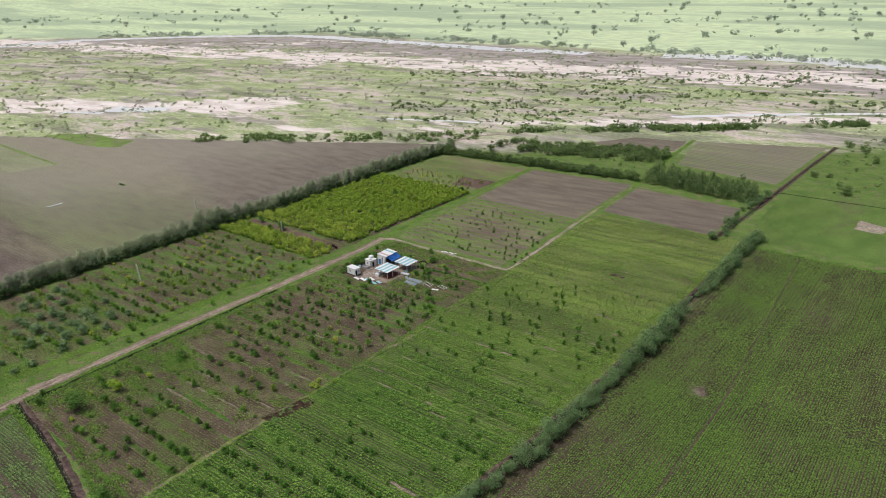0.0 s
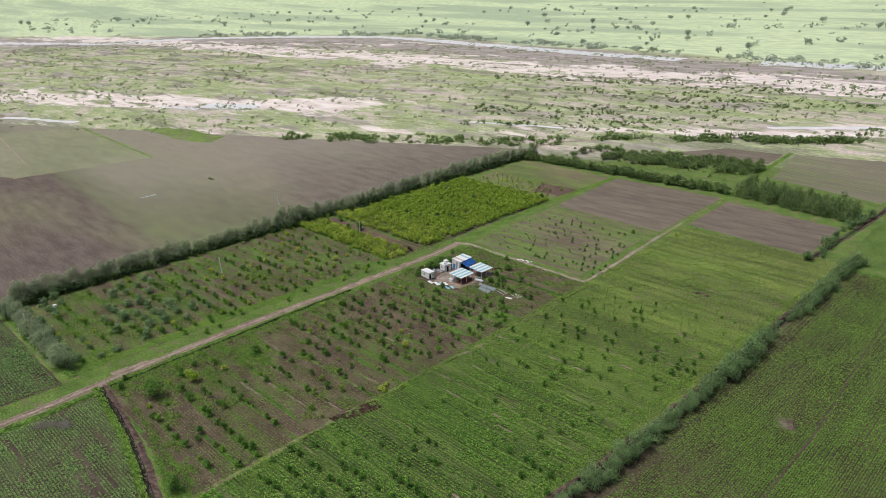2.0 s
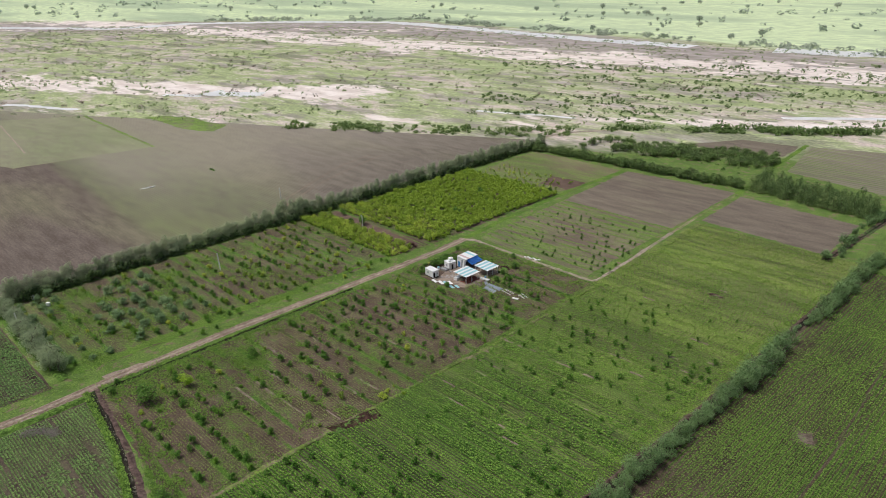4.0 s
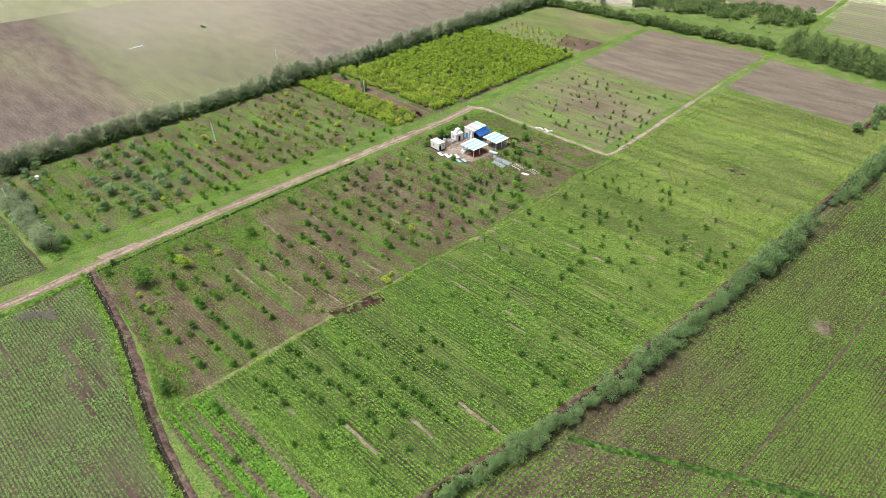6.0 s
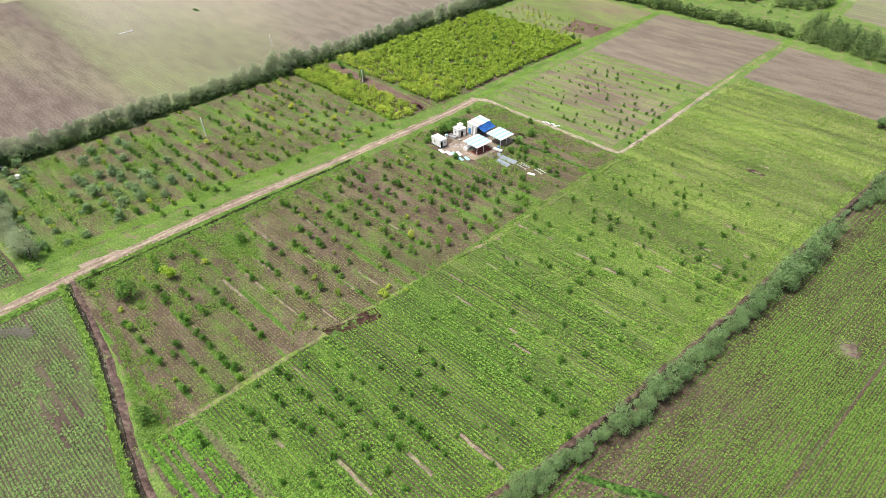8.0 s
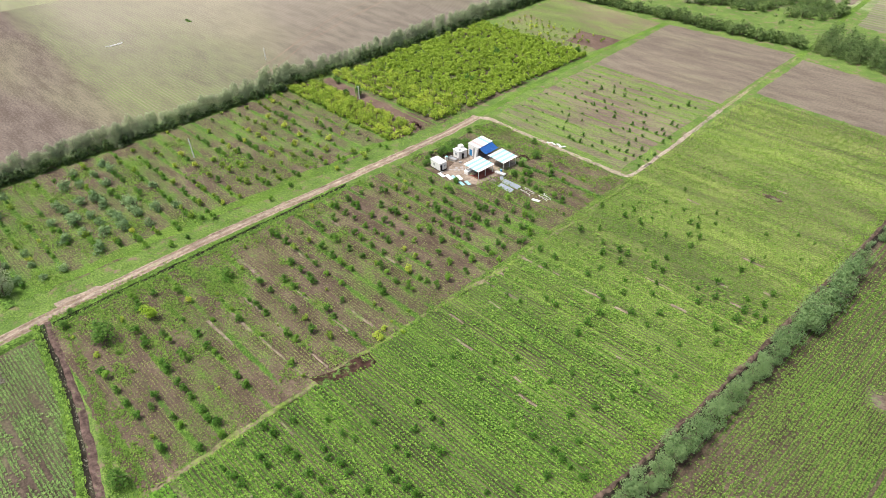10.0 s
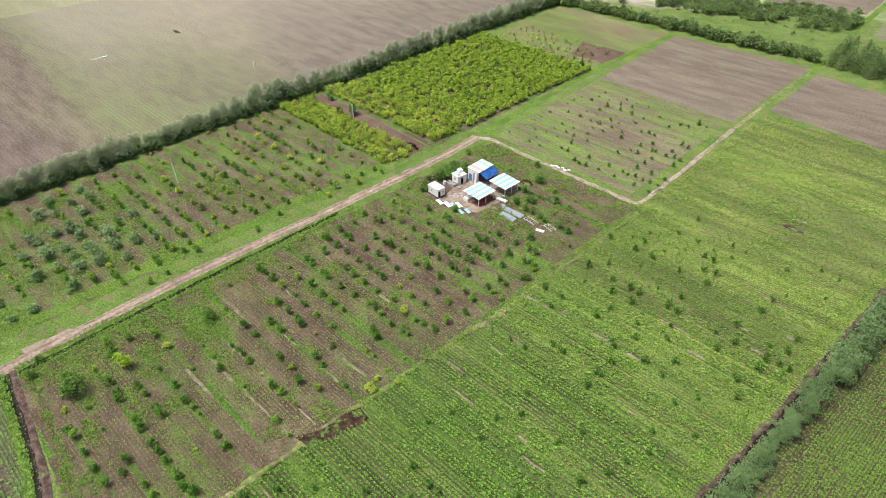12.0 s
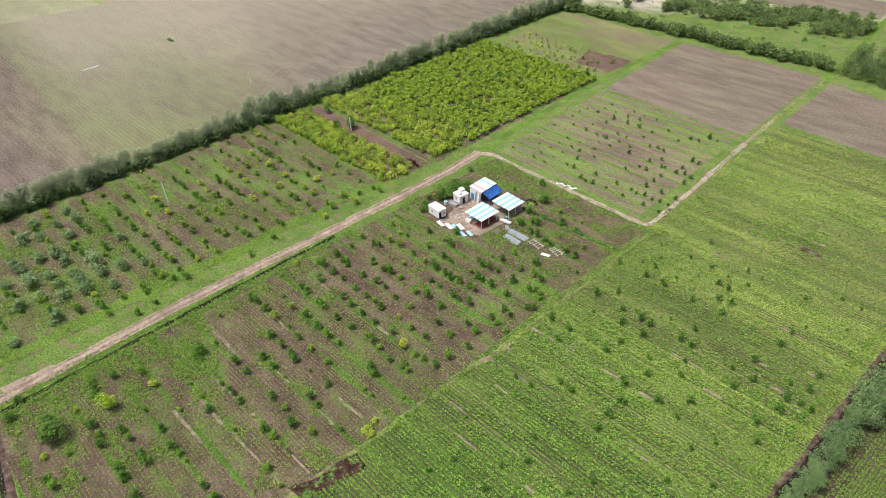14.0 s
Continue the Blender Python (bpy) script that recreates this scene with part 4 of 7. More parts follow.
# ---- trees and shrubs ----
def tree_model(name, label, category, group, seed, height, spread, trunk, crown_from, leaf_mat, leaves, leaf, form="round", stems=1, up=1.1, slim=0.55):
    """One tree: a tapered trunk with limbs, and a crown of many small leaf clumps in uneven lobes."""
    rng = np.random.default_rng(seed)
    root = thing(name, label, category, group)
    bm = bmesh.new()
    blobs = []
    for s in range(stems):
        lean = rng.uniform(-0.25, 0.25, 2) * spread * (1.0 if stems > 1 else 0.4)
        base = rng.uniform(-0.15, 0.15, 2) * (stems > 1)
        top = (base[0] + lean[0], base[1] + lean[1], height * 0.8)
        mid = (base[0] + lean[0] * 0.4, base[1] + lean[1] * 0.4, height * 0.4)
        tube(bm, [(base[0], base[1], -0.1), mid, top], [trunk, trunk * 0.7, trunk * 0.2], 5)
        for k in range(4 if height > 3 else 2):
            a, h = rng.uniform(0, 6.28), rng.uniform(0.35, 0.7) * height
            f = h / (height * 0.8)
            start = (base[0] + lean[0] * f, base[1] + lean[1] * f, h)
            out = spread * rng.uniform(0.25, 0.42)
            tube(bm, [start, (start[0] + out * math.cos(a), start[1] + out * math.sin(a), h + height * rng.uniform(0.1, 0.2))], [trunk * 0.4, trunk * 0.12], 4)
    part("trunk", bm, M["bark"], root)
    span = height - crown_from
    if form == "tall":
        for k in range(11):
            f = (k + 0.5) / 11
            r = spread * 0.5 * (0.95 - 0.5 * f ** 2.2) * rng.uniform(0.7, 1.15)
            a, o = rng.uniform(0, 6.28), spread * 0.2 * (1 - f) * rng.uniform(0.4, 1.2)
            blobs.append((o * math.cos(a), o * math.sin(a), crown_from + span * f, r, r, span * 0.12))
    elif form == "dome":
        blobs.append((0, 0, crown_from + span * 0.5, spread * 0.36, spread * 0.36, span * 0.42))
        for k in range(7):
            a, o, r = rng.uniform(0, 6.28), spread * rng.uniform(0.2, 0.3), spread * rng.uniform(0.16, 0.22)
            blobs.append((o * math.cos(a), o * math.sin(a), crown_from + span * rng.uniform(0.3, 0.65), r, r, r * 0.9))
    elif form == "flat":
        for k in range(13):
            a, o = rng.uniform(0, 6.28), spread * 0.42 * math.sqrt(rng.random())
            r = spread * rng.uniform(0.13, 0.22)
            blobs.append((o * math.cos(a), o * math.sin(a), crown_from + span * rng.uniform(0.25, 0.75) * (1.15 - o / spread), r, r, span * 0.2))
    else:
        for k in range(12):
            a, o = rng.uniform(0, 6.28), spread * 0.33 * math.sqrt(rng.random())
            r = spread * rng.uniform(0.14, 0.26)
            z = crown_from + span * rng.uniform(0.18, 0.8) * (1.1 - 0.7 * o / spread)
            blobs.append((o * math.cos(a), o * math.sin(a), z, r, r, min(r, span * 0.3)))
    v, f = crown_arrays(rng, blobs, leaves, leaf, up=up, slim=slim)
    v[:, 2] = np.maximum(v[:, 2], 0.04)
    part("crown", quad_mesh("crown", v, f, leaf_mat), None, root)
    return root


def plant_out(models, places):
    """Sets copies of the models at places of (x, y, size, turn); the models themselves take the last ones."""
    places, k = list(places), len(models)
    for i, (x, y, s, a) in enumerate(places):
        m = Matrix.Translation((x, y, 0)) @ Matrix.Rotation(a, 4, "Z") @ Matrix.Diagonal((s, s, s * (0.9 + 0.2 * ((i * 7) % 5) / 4), 1))
        if i < len(places) - k:
            copy_thing(models[(i * 5 + i // k) % k], m)
        else:
            models[len(places) - 1 - i].matrix_basis = m


RNG = np.random.default_rng(11)


def turned():
    return RNG.uniform(0, 6.28)


# windbreak along the west side
wind = [tree_model("windbreak_tree", "tall grey-green feathery windbreak tree in a dense row", "tree", "windbreak trees", 100 + k, 8.2, 5.2, 0.14, 0.6, M["leaf_wind"], 1080, 0.27, "tall", up=1.5, slim=0.5) for k in range(5)]
spots = []
y = -115.0
while y < 186:
    thick = 0.72 + 0.4 * vnoise(0, y, 22, 4)
    spots.append((-71.9 + RNG.normal() * 1.0, y, float(0.95 * thick * RNG.uniform(0.85, 1.12)), turned()))
    y += RNG.uniform(1.5, 2.2)
plant_out(wind, spots)
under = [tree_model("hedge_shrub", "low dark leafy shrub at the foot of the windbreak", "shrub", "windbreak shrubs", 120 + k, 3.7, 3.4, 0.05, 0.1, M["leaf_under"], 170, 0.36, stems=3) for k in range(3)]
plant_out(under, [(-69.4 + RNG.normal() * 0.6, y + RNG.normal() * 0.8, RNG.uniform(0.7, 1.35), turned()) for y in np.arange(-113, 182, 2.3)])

# hedge trees along the east side
hedge = [tree_model("hedge_tree", "feathery grey-green acacia in the boundary hedge", "tree", "boundary hedge trees", 140 + k, 5.2, 5.8, 0.1, 0.3, M["leaf_hedge"], 1700, 0.17, "round", 3, up=1.0, slim=0.5) for k in range(4)]
hedge_far = [tree_model("hedge_tree", "grey-green acacia in the boundary hedge", "tree", "boundary hedge trees", 145 + k, 5.2, 5.8, 0.1, 0.3, M["leaf_hedge"], 850, 0.22, "round", 3, up=1.0, slim=0.5) for k in range(3)]
spots = []
y = -118.0
while y < 122:
    gap = vnoise(3, y, 16, 9)
    if gap > 0.1:
        spots.append((float(np.interp(y, [-118, -81, -51, -20, 18, 73, 122], [120.2, 125.0, 128.5, 129.9, 130.5, 131.1, 131.7])) + RNG.normal() * 0.6, y, float((0.55 + 0.7 * gap) * RNG.uniform(0.65, 1.3)), turned()))
    y += RNG.uniform(2.0, 3.2)
plant_out(hedge, [s for s in spots if s[1] < 15])
plant_out(hedge_far, [s for s in spots if s[1] >= 15])
fringe = [tree_model("ditch_shrub", "pale green leafy shrub on the ditch edge", "shrub", "ditch shrubs", 150 + k, 1.6, 1.9, 0.03, 0.05, M["leaf_grey"], 130, 0.17, stems=3) for k in range(3)]
plant_out(fringe, [(float(np.interp(y, [-118, -81, -51, -20, 18, 73, 122], [117.8, 122.8, 126.4, 127.8, 128.4, 129.0, 129.6])) + RNG.normal() * 0.4, y, RNG.uniform(0.5, 1.2), turned())
                   for y in np.arange(-112, 110, 1.0) if RNG.random() < 0.45])

# corner hedge
plant_out([tree_model("hedge_tree", "soft grey-green tree in the corner hedge", "tree", "corner hedge trees", 160 + k, 5.0, 5.0, 0.1, 0.3, M["leaf_wind"], 800, 0.2, "round", 3, up=1.7, slim=0.42) for k in range(3)],
          [(x, -118.2 + RNG.normal() * 0.8, RNG.uniform(1.1, 1.5), turned()) for x in np.arange(-67, -11, 2.3)])

# north hedge, thicket and wood
north = [tree_model("hedge_tree", "bushy green tree in the far hedge", "tree", "far hedge trees", 170 + k, 4.6, 5.0, 0.1, 0.2, M["leaf_thicket"], 330, 0.36, "round", 2) for k in range(4)]
plant_out(north, [(x, float(np.interp(x, [-70, 54], [171, 178.5])) + RNG.normal() * 1.1, RNG.uniform(0.85, 1.4), turned()) for x in np.arange(-69, 55, 2.1)])
thicket = [tree_model("thicket_tree", "dense green tree in a wild thicket", "tree", "thicket trees", 180 + k, 4.8, 6.2, 0.14, 0.3, M["leaf_thicket"], 290, 0.4, "round", 2) for k in range(4)]
spots = []
for _ in range(1500):
    x, y = RNG.uniform(-50, 50), RNG.uniform(182, 256)
    on = 196 + (x + 45) * 0.3
    if on - 4 < y < on + 26 and vnoise(x, y, 14, 21) > 0.34 and all((x - a) ** 2 + (y - b) ** 2 > 7 for a, b, *_ in spots) and len(spots) < 170:
        spots.append((x, y, RNG.uniform(0.5, 1.1), turned()))
plant_out(thicket, spots)
wood = [tree_model("wood_tree", "grey-green tree in a dense small wood", "tree", "small wood trees", 190 + k, 7.6, 5.6, 0.14, 0.6, M["leaf_wood"], 480, 0.34, "tall") for k in range(3)]
spots = []
for _ in range(900):
    s, t = RNG.random(2)
    x = (60 + 55 * s) * (1 - t) + (58 + 56 * s) * t
    y = (176 - 5 * s) * (1 - t) + (199 - 10 * s) * t
    if all((x - a) ** 2 + (y - b) ** 2 > 9 for a, b, *_ in spots) and len(spots) < 115:
        spots.append((x, y, RNG.uniform(0.7, 1.1), turned()))
plant_out(wood, spots)
ditch_tree = [tree_model("ditch_tree", "grey-green tree standing on the ditch bank", "tree", "ditch trees", 200 + k, 5.5, 5.5, 0.12, 0.3, M["leaf_hedge"], 420, 0.34, "round", 2) for k in range(3)]
plant_out(ditch_tree, [(115.2 + (y - 112) * 0.045 + RNG.normal() * 1.2, y, RNG.uniform(0.5, 1.1), turned()) for y in (113, 116, 120, 125, 131, 137, 141, 150, 158, 163, 168, 171, 175, 179, 184)]
          + [(132.5, 119, 0.8, 1.0), (134, 122, 0.7, 2.0), (131, 124, 0.6, 3.0)])
plant_out([tree_model("round_tree", "dark round tree standing alone in grass", "tree", "lone grassland trees", 210 + k, 6, 8.5, 0.2, 0.4, M["leaf_thicket"], 520, 0.42, "round") for k in range(3)],
          [(149, 211, 1.0, 0), (143, 313, 0.9, 1), (152, 287, 0.7, 2), (133, 320, 0.8, 3), (130, 237, 0.6, 4), (137, 240, 0.55, 5), (160, 330, 0.8, 1), (172, 300, 0.7, 2), (165, 250, 0.6, 4), (186, 270, 0.8, 3),
           (180, 340, 0.9, 2), (150, 345, 0.7, 1), (200, 320, 0.8, 2), (146, 262, 0.4, 0.3)])

# dense plantation block
dense = [tree_model("plantation_shrub", "bright yellow-green broad-leaved plantation shrub", "shrub", "plantation shrubs", 220 + k, 2.9, 3.5, 0.06, 0.15, M["leaf_dense"], 240, 0.28, stems=3) for k in range(5)]
block = []
for yy in np.arange(2.6, 13.6, 2.6):
    block += [(x + RNG.normal() * 0.3, yy + RNG.normal() * 0.3) for x in np.arange(-67 + (yy - 4) * 0.3, -5.5, 2.7)]
for yy in np.arange(23.5, 111, 2.75):
    block += [(x + RNG.normal() * 0.4, yy + RNG.normal() * 0.4) for x in np.arange(-64.5, -5.0, 2.75) if RNG.random() > 0.03]
singles = [b for b in block if b[1] < 52][:260]
plant_out(dense, [(x, y, RNG.uniform(0.68, 1.1), turned()) for x, y in singles])
rest_v, rest_f, total = [], [], 0
for x, y in block[len(singles):]:
    rng = np.random.default_rng(int(x * 100) % 9973 + int(y * 100))
    s = RNG.uniform(0.68, 1.1)
    blobs = [(1.15 * s * math.sqrt(rng.random()) * math.cos(a), 1.15 * s * math.sqrt(rng.random()) * math.sin(a), s * rng.uniform(0.7, 2.2), 0.7 * s, 0.7 * s, 0.6 * s) for a in rng.uniform(0, 6.28, 10)]
    v, f = crown_arrays(rng, blobs, 120, 0.41)
    rest_v.append(v + (x, y, 0))
    rest_f.append(f + total)
    total += len(v)
tagged(new("plantation", quad_mesh("plantation", np.concatenate(rest_v), np.concatenate(rest_f), M["leaf_dense"])), "dense bright yellow-green plantation of broad-leaved shrubs", "plantation", kind="stuff")
plant_out([tree_model("taller_tree", "darker tree rising out of the plantation", "tree", "plantation trees", 230 + k, 4.6, 4.4, 0.1, 0.6, M["leaf_bush"], 380, 0.32) for k in range(2)],
          [(-34, 84, 0.95, 0), (-21, 55, 0.9, 1), (-50, 93, 0.5, 2), (-62, 103, 0.6, 1), (-9, 108, 0.8, 2), (-59, 19.5, 0.8, 1), (-42.5, 17.5, 1.0, 0.5), (-46, 14, 0.7, 2.1)])
plant_out([tree_model("maroon_shrub", "dark maroon-leaved shrub at the plantation corner", "shrub", "maroon shrubs", 235, 1.8, 1.7, 0.04, 0.1, M["leaf_maroon"], 170, 0.17, stems=2)],
          [(-9.8, 15.6, 1.0, 0), (-7.6, 15.3, 1.1, 1), (-5.6, 15.0, 0.8, 2)])

plant_out([tree_model("cone_tree", "bright green cone-shaped young tree by the windbreak", "tree", "", 238, 5.4, 3.0, 0.07, 0.3, M["leaf_mixed"], 420, 0.2, "tall")], [(-60.5, 13.3, 1.0, 0.3)])

# orchard east of the road
def tree_row(to, y, *across):
    """Trees of one row, by their x."""
    to += [(x, y + RNG.normal() * 0.3, RNG.uniform(0.9, 1.4), turned()) for x in across]


def apart(x, y, others, gap):
    return all((x - a) ** 2 + (y - b) ** 2 > gap * gap for a, b, *_ in others)


citrus = [tree_model("citrus_tree", "small round dark green citrus tree in an orchard row", "fruit tree", "orchard citrus trees", 240 + k, 2.1, 1.75, 0.04, 0.1, M["leaf_sapling"], 240, 0.15) for k in range(4)]
young = [tree_model("young_tree", "small yellow-green young fruit tree in an orchard row", "fruit tree", "orchard young trees", 250 + k, 1.9, 1.6, 0.03, 0.15, M["leaf_mixed"], 190, 0.15) for k in range(4)]
citrus_at, young_at = [], []
tree_row(citrus_at, -110.9, 31.3, 33.7, 38.9, 43.7, 48.9, 59.8)
tree_row(citrus_at, -105.7, 15.2, 46.3, 53.9, 56.7, 64.5)
tree_row(citrus_at, -100.8, 24.3, 28.0, 30.2, 38.4, 40.7, 45.9, 48.8, 51.6, 56.5, 59.1, 61.6, 64.6)
tree_row(citrus_at, -96.2, 12.3, 15.1, 17.5, 30.2, 32.8, 37.8, 40.7)
tree_row(citrus_at, -90.9, 14.5, 35.1, 40.4, 43.2, 53.0, 56.4)
tree_row(citrus_at, -86.9, 17.2)
tree_row(citrus_at, -80.8, 37.6, 58.0)
tree_row(citrus_at, -75.6, 36.7, 39.8, 49.7, 52.5)
tree_row(citrus_at, -70.8, 29.1, 33.6, 43.7, 52.8)
tree_row(citrus_at, -65.3, 32.4, 36.6, 49.4, 52.2)
tree_row(citrus_at, -60.6, 27.9, 32.5, 36.0, 38.2, 49.1)
tree_row(citrus_at, -56.3, 13.1, 15.1, 18.8, 32.9, 37.7, 43.6)
tree_row(citrus_at, -50.7, 28.1, 33.0, 37.2, 40.7, 51.5, 53.7)
tree_row(citrus_at, -45.6, 18.7, 20.7, 25.5, 28.2, 33.5, 38.5, 45.7, 48.4, 52.9, 56.2, 58.0)
tree_row(citrus_at, -40.7, 19.1, 28.6, 32.2, 36.8, 41.2, 46.9, 55.7, 58.0, 61.3)
tree_row(citrus_at, -36.2, 12.9, 14.5, 18.9, 23.1, 28.1, 32.5, 35.4, 38.0, 53.0, 61.5)
tree_row(citrus_at, -31.2, 13.9, 16.9, 17.7, 19.3, 25.2, 29.8, 33.0, 37.9, 42.9, 51.7, 56.6, 62.4)
tree_row(citrus_at, -26.1, 13.6, 23.1, 27.3, 28.2, 29.6, 32.8, 39.7, 43.3, 48.2, 56.9, 60.0)
tree_row(citrus_at, -21.1, 12.4, 16.8, 18.3, 39.3, 42.2, 47.3, 49.3, 52.3, 59.5, 61.6, 64.6)
tree_row(citrus_at, -16.7, 27.6, 34.9, 36.6, 39.8, 41.8, 44.6, 47.6, 49.4, 59.6, 61.8)
tree_row(citrus_at, -11.9, 28.4, 34.4, 37.0, 43.8, 46.8, 48.0, 51.3, 56.4, 63.0, 64.0)
tree_row(citrus_at, -6.9, 23.5, 29.2, 32.1, 41.8, 44.2, 46.2, 48.6, 54.0, 59.2, 61.0, 62.5)
tree_row(citrus_at, -2.0, 29.2, 46.1, 52.2, 55.9, 58.8)
tree_row(citrus_at, 2.6, 46.3, 53.3)
tree_row(citrus_at, 12.0, 43.4, 45.8, 48.5, 50.8, 55.8, 58.6)
tree_row(citrus_at, 16.6, 40.6, 42.4)
tree_row(citrus_at, 21.5, 46.8, 51.5)
tree_row(citrus_at, 26.0, 43.0)
tree_row(young_at, -86.4, 22.9)
tree_row(young_at, -70.2, 48.2, 57.2)
tree_row(young_at, -56.4, 23.1)
tree_row(young_at, -51.1, 23.0)
tree_row(young_at, -45.5, 43.2)
tree_row(young_at, -41.0, 9.3, 51.8)
tree_row(young_at, -35.7, 43.8, 48.6)
tree_row(young_at, -21.4, 29.0)
tree_row(young_at, -16.7, 18.8, 22.3, 32.5)
tree_row(young_at, -12.0, 13.5)
for k in range(-9, 20):
    y = row_y(ORCHARD, k)
    for x in np.arange(10.5, 65, 2.5):
        yard = 14 < x < 38 and -6 < y < 22 or (y > 20 and x < 20) or (36 < x < 57 and 3 < y < 13)
        if not yard and RNG.random() < (0.14 if y < 10 else 0.3) and apart(x, y, citrus_at + young_at, 2.3):
            (young_at if RNG.random() < 0.5 else citrus_at).append((x, y + RNG.normal() * 0.3, RNG.uniform(0.4, 0.8), turned()))
plant_out(citrus, citrus_at)
plant_out(young, young_at)

# orchard west of the road
leafy = [tree_model("broadleaf_tree", "spreading grey-green broad-leaved young tree", "fruit tree", "broad-leaved orchard trees", 260 + k, 2.6, 3.3, 0.05, 0.25, M["leaf_grey"], 230, 0.27, stems=2) for k in range(3)]
citrus_w = [tree_model("orchard_shrub", "small dark green shrub in a weedy row", "fruit tree", "west orchard shrubs", 270 + k, 2.0, 1.6, 0.04, 0.1, M["leaf_sapling"], 210, 0.15) for k in range(4)]
young_w = [tree_model("young_tree", "small yellow-green young tree in a weedy row", "fruit tree", "west orchard young trees", 280 + k, 2.0, 1.85, 0.03, 0.2, M["leaf_mixed"], 170, 0.18) for k in range(4)]
leafy_at, shrub_at, pale_at = [], [], []
tree_row(leafy_at, -98.2, -35.6, -24.6)
tree_row(leafy_at, -93.3, -40.6, -34.8, -31.3, -24.2, -13.7)
tree_row(leafy_at, -88.2, -53.0, -41.3, -31.4, -26.8, -20.2)
tree_row(leafy_at, -83.4, -60.3, -51.5, -40.1, -35.2, -29.1, -23.9, -19.4)
tree_row(leafy_at, -78.2, -54.8, -47.0, -31.6, -28.2, -24.0, -15.9)
tree_row(leafy_at, -73.4, -59.6, -54.2, -22.0)
tree_row(leafy_at, -68.1, -35.3, -20.0)
tree_row(shrub_at, -98.3, -32.8, -30.3)
tree_row(shrub_at, -93.2, -46.1, -19.8, -17.6)
tree_row(shrub_at, -88.6, -59.6, -12.7)
tree_row(shrub_at, -83.8, -57.1, -54.3, -44.1, -12.4, -10.1, -6.3)
tree_row(shrub_at, -78.7, -41.8, -39.6, -36.0, -12.6, -1.9)
tree_row(shrub_at, -73.4, -50.1, -47.3, -45.0, -36.2, -33.4, -31.2, -9.5, -7.9, -2.4)
tree_row(shrub_at, -68.5, -61.4, -44.8, -41.8, -31.8, -28.7, -26.8, -23.1, -13.0)
tree_row(shrub_at, -63.6, -49.9, -47.9, -42.1, -39.8, -37.0, -25.4, -23.5, -18.3, -10.5, -6.1)
tree_row(shrub_at, -58.5, -28.9, -23.2, -13.4)
tree_row(shrub_at, -53.0, -42.6, -23.8)
tree_row(shrub_at, -47.5, -18.8, -2.9)
tree_row(shrub_at, -43.0, -53.7, -50.4, -47.5, -42.4, -39.8, -37.1, -29.3, -16.5, -13.2, -10.7)
tree_row(shrub_at, -38.0, -35.4, -29.7, -16.1, -5.2)
tree_row(shrub_at, -33.2, -63.0, -45.6, -43.0, -40.4, -37.2, -35.1, -32.4, -10.9, -8.7)
tree_row(shrub_at, -23.2, -60.4, -38.6, -27.4, -17.1)
tree_row(shrub_at, -17.8, -37.8, -27.1, -8.9, -5.5)
tree_row(shrub_at, -13.6, -51.4, -48.1, -45.2, -40.7, -32.7)
tree_row(shrub_at, -7.8, -32.4, -30.3, -27.1, -6.1)
tree_row(shrub_at, -2.9, -18.2, -11.7, -5.5, -2.8)
tree_row(pale_at, -92.9, -23.2)
tree_row(pale_at, -88.1, -14.1)
tree_row(pale_at, -83.4, -48.2, -16.2)
tree_row(pale_at, -78.5, -62.1, -10.3)
tree_row(pale_at, -68.5, -57.2, -48.3, -17.4, -11.2)
tree_row(pale_at, -63.1, -61.6, -32.2, -15.7)
tree_row(pale_at, -58.0, -55.6, -51.5, -41.7, -25.3, -21.4, -16.2, -11.1)
tree_row(pale_at, -52.6, -47.3, -37.7, -28.5, -17.3, -10.7)
tree_row(pale_at, -47.4, -36.5, -31.1, -26.4, -20.4, -16.1)
tree_row(pale_at, -42.3, -26.7)
tree_row(pale_at, -38.5, -56.3, -45.8, -40.9, -36.0, -20.3, -11.4)
tree_row(pale_at, -32.5, -40.7, -26.0)
tree_row(pale_at, -27.7, -46.8, -41.5, -37.1, -26.6, -21.0)
tree_row(pale_at, -22.6, -55.6, -51.6, -44.9, -26.5, -20.6, -12.3, -8.9, -3.4)
tree_row(pale_at, -17.4, -50.9, -45.7, -40.9, -31.2, -25.5, -20.7, -16.0)
tree_row(pale_at, -12.3, -26.7, -21.9, -8.4, -3.0)
tree_row(pale_at, -7.3, -36.5, -21.5)
tree_row(pale_at, -2.4, -24.6)
for k in range(-11, 13):
    y = row_y(WEST, k)
    lush = k < -5
    for x in np.arange(-66.5, -10, 2.6):
        far_side = y > -33 + (x + 77) * 0.94
        if RNG.random() < (0.75 if far_side else 0.6 if k < -8 else 0.12) and apart(x, y, leafy_at + shrub_at + pale_at, 2.3):
            spot = (x + RNG.normal() * 0.3, y + RNG.normal() * 0.35, RNG.uniform(0.7, 1.2) if far_side or lush else RNG.uniform(0.45, 0.8), turned())
            (leafy_at if lush and RNG.random() < 0.6 else shrub_at if RNG.random() < 0.5 else pale_at).append(spot)
plant_out(leafy, leafy_at)
plant_out(citrus_w, shrub_at)
plant_out(young_w, pale_at)

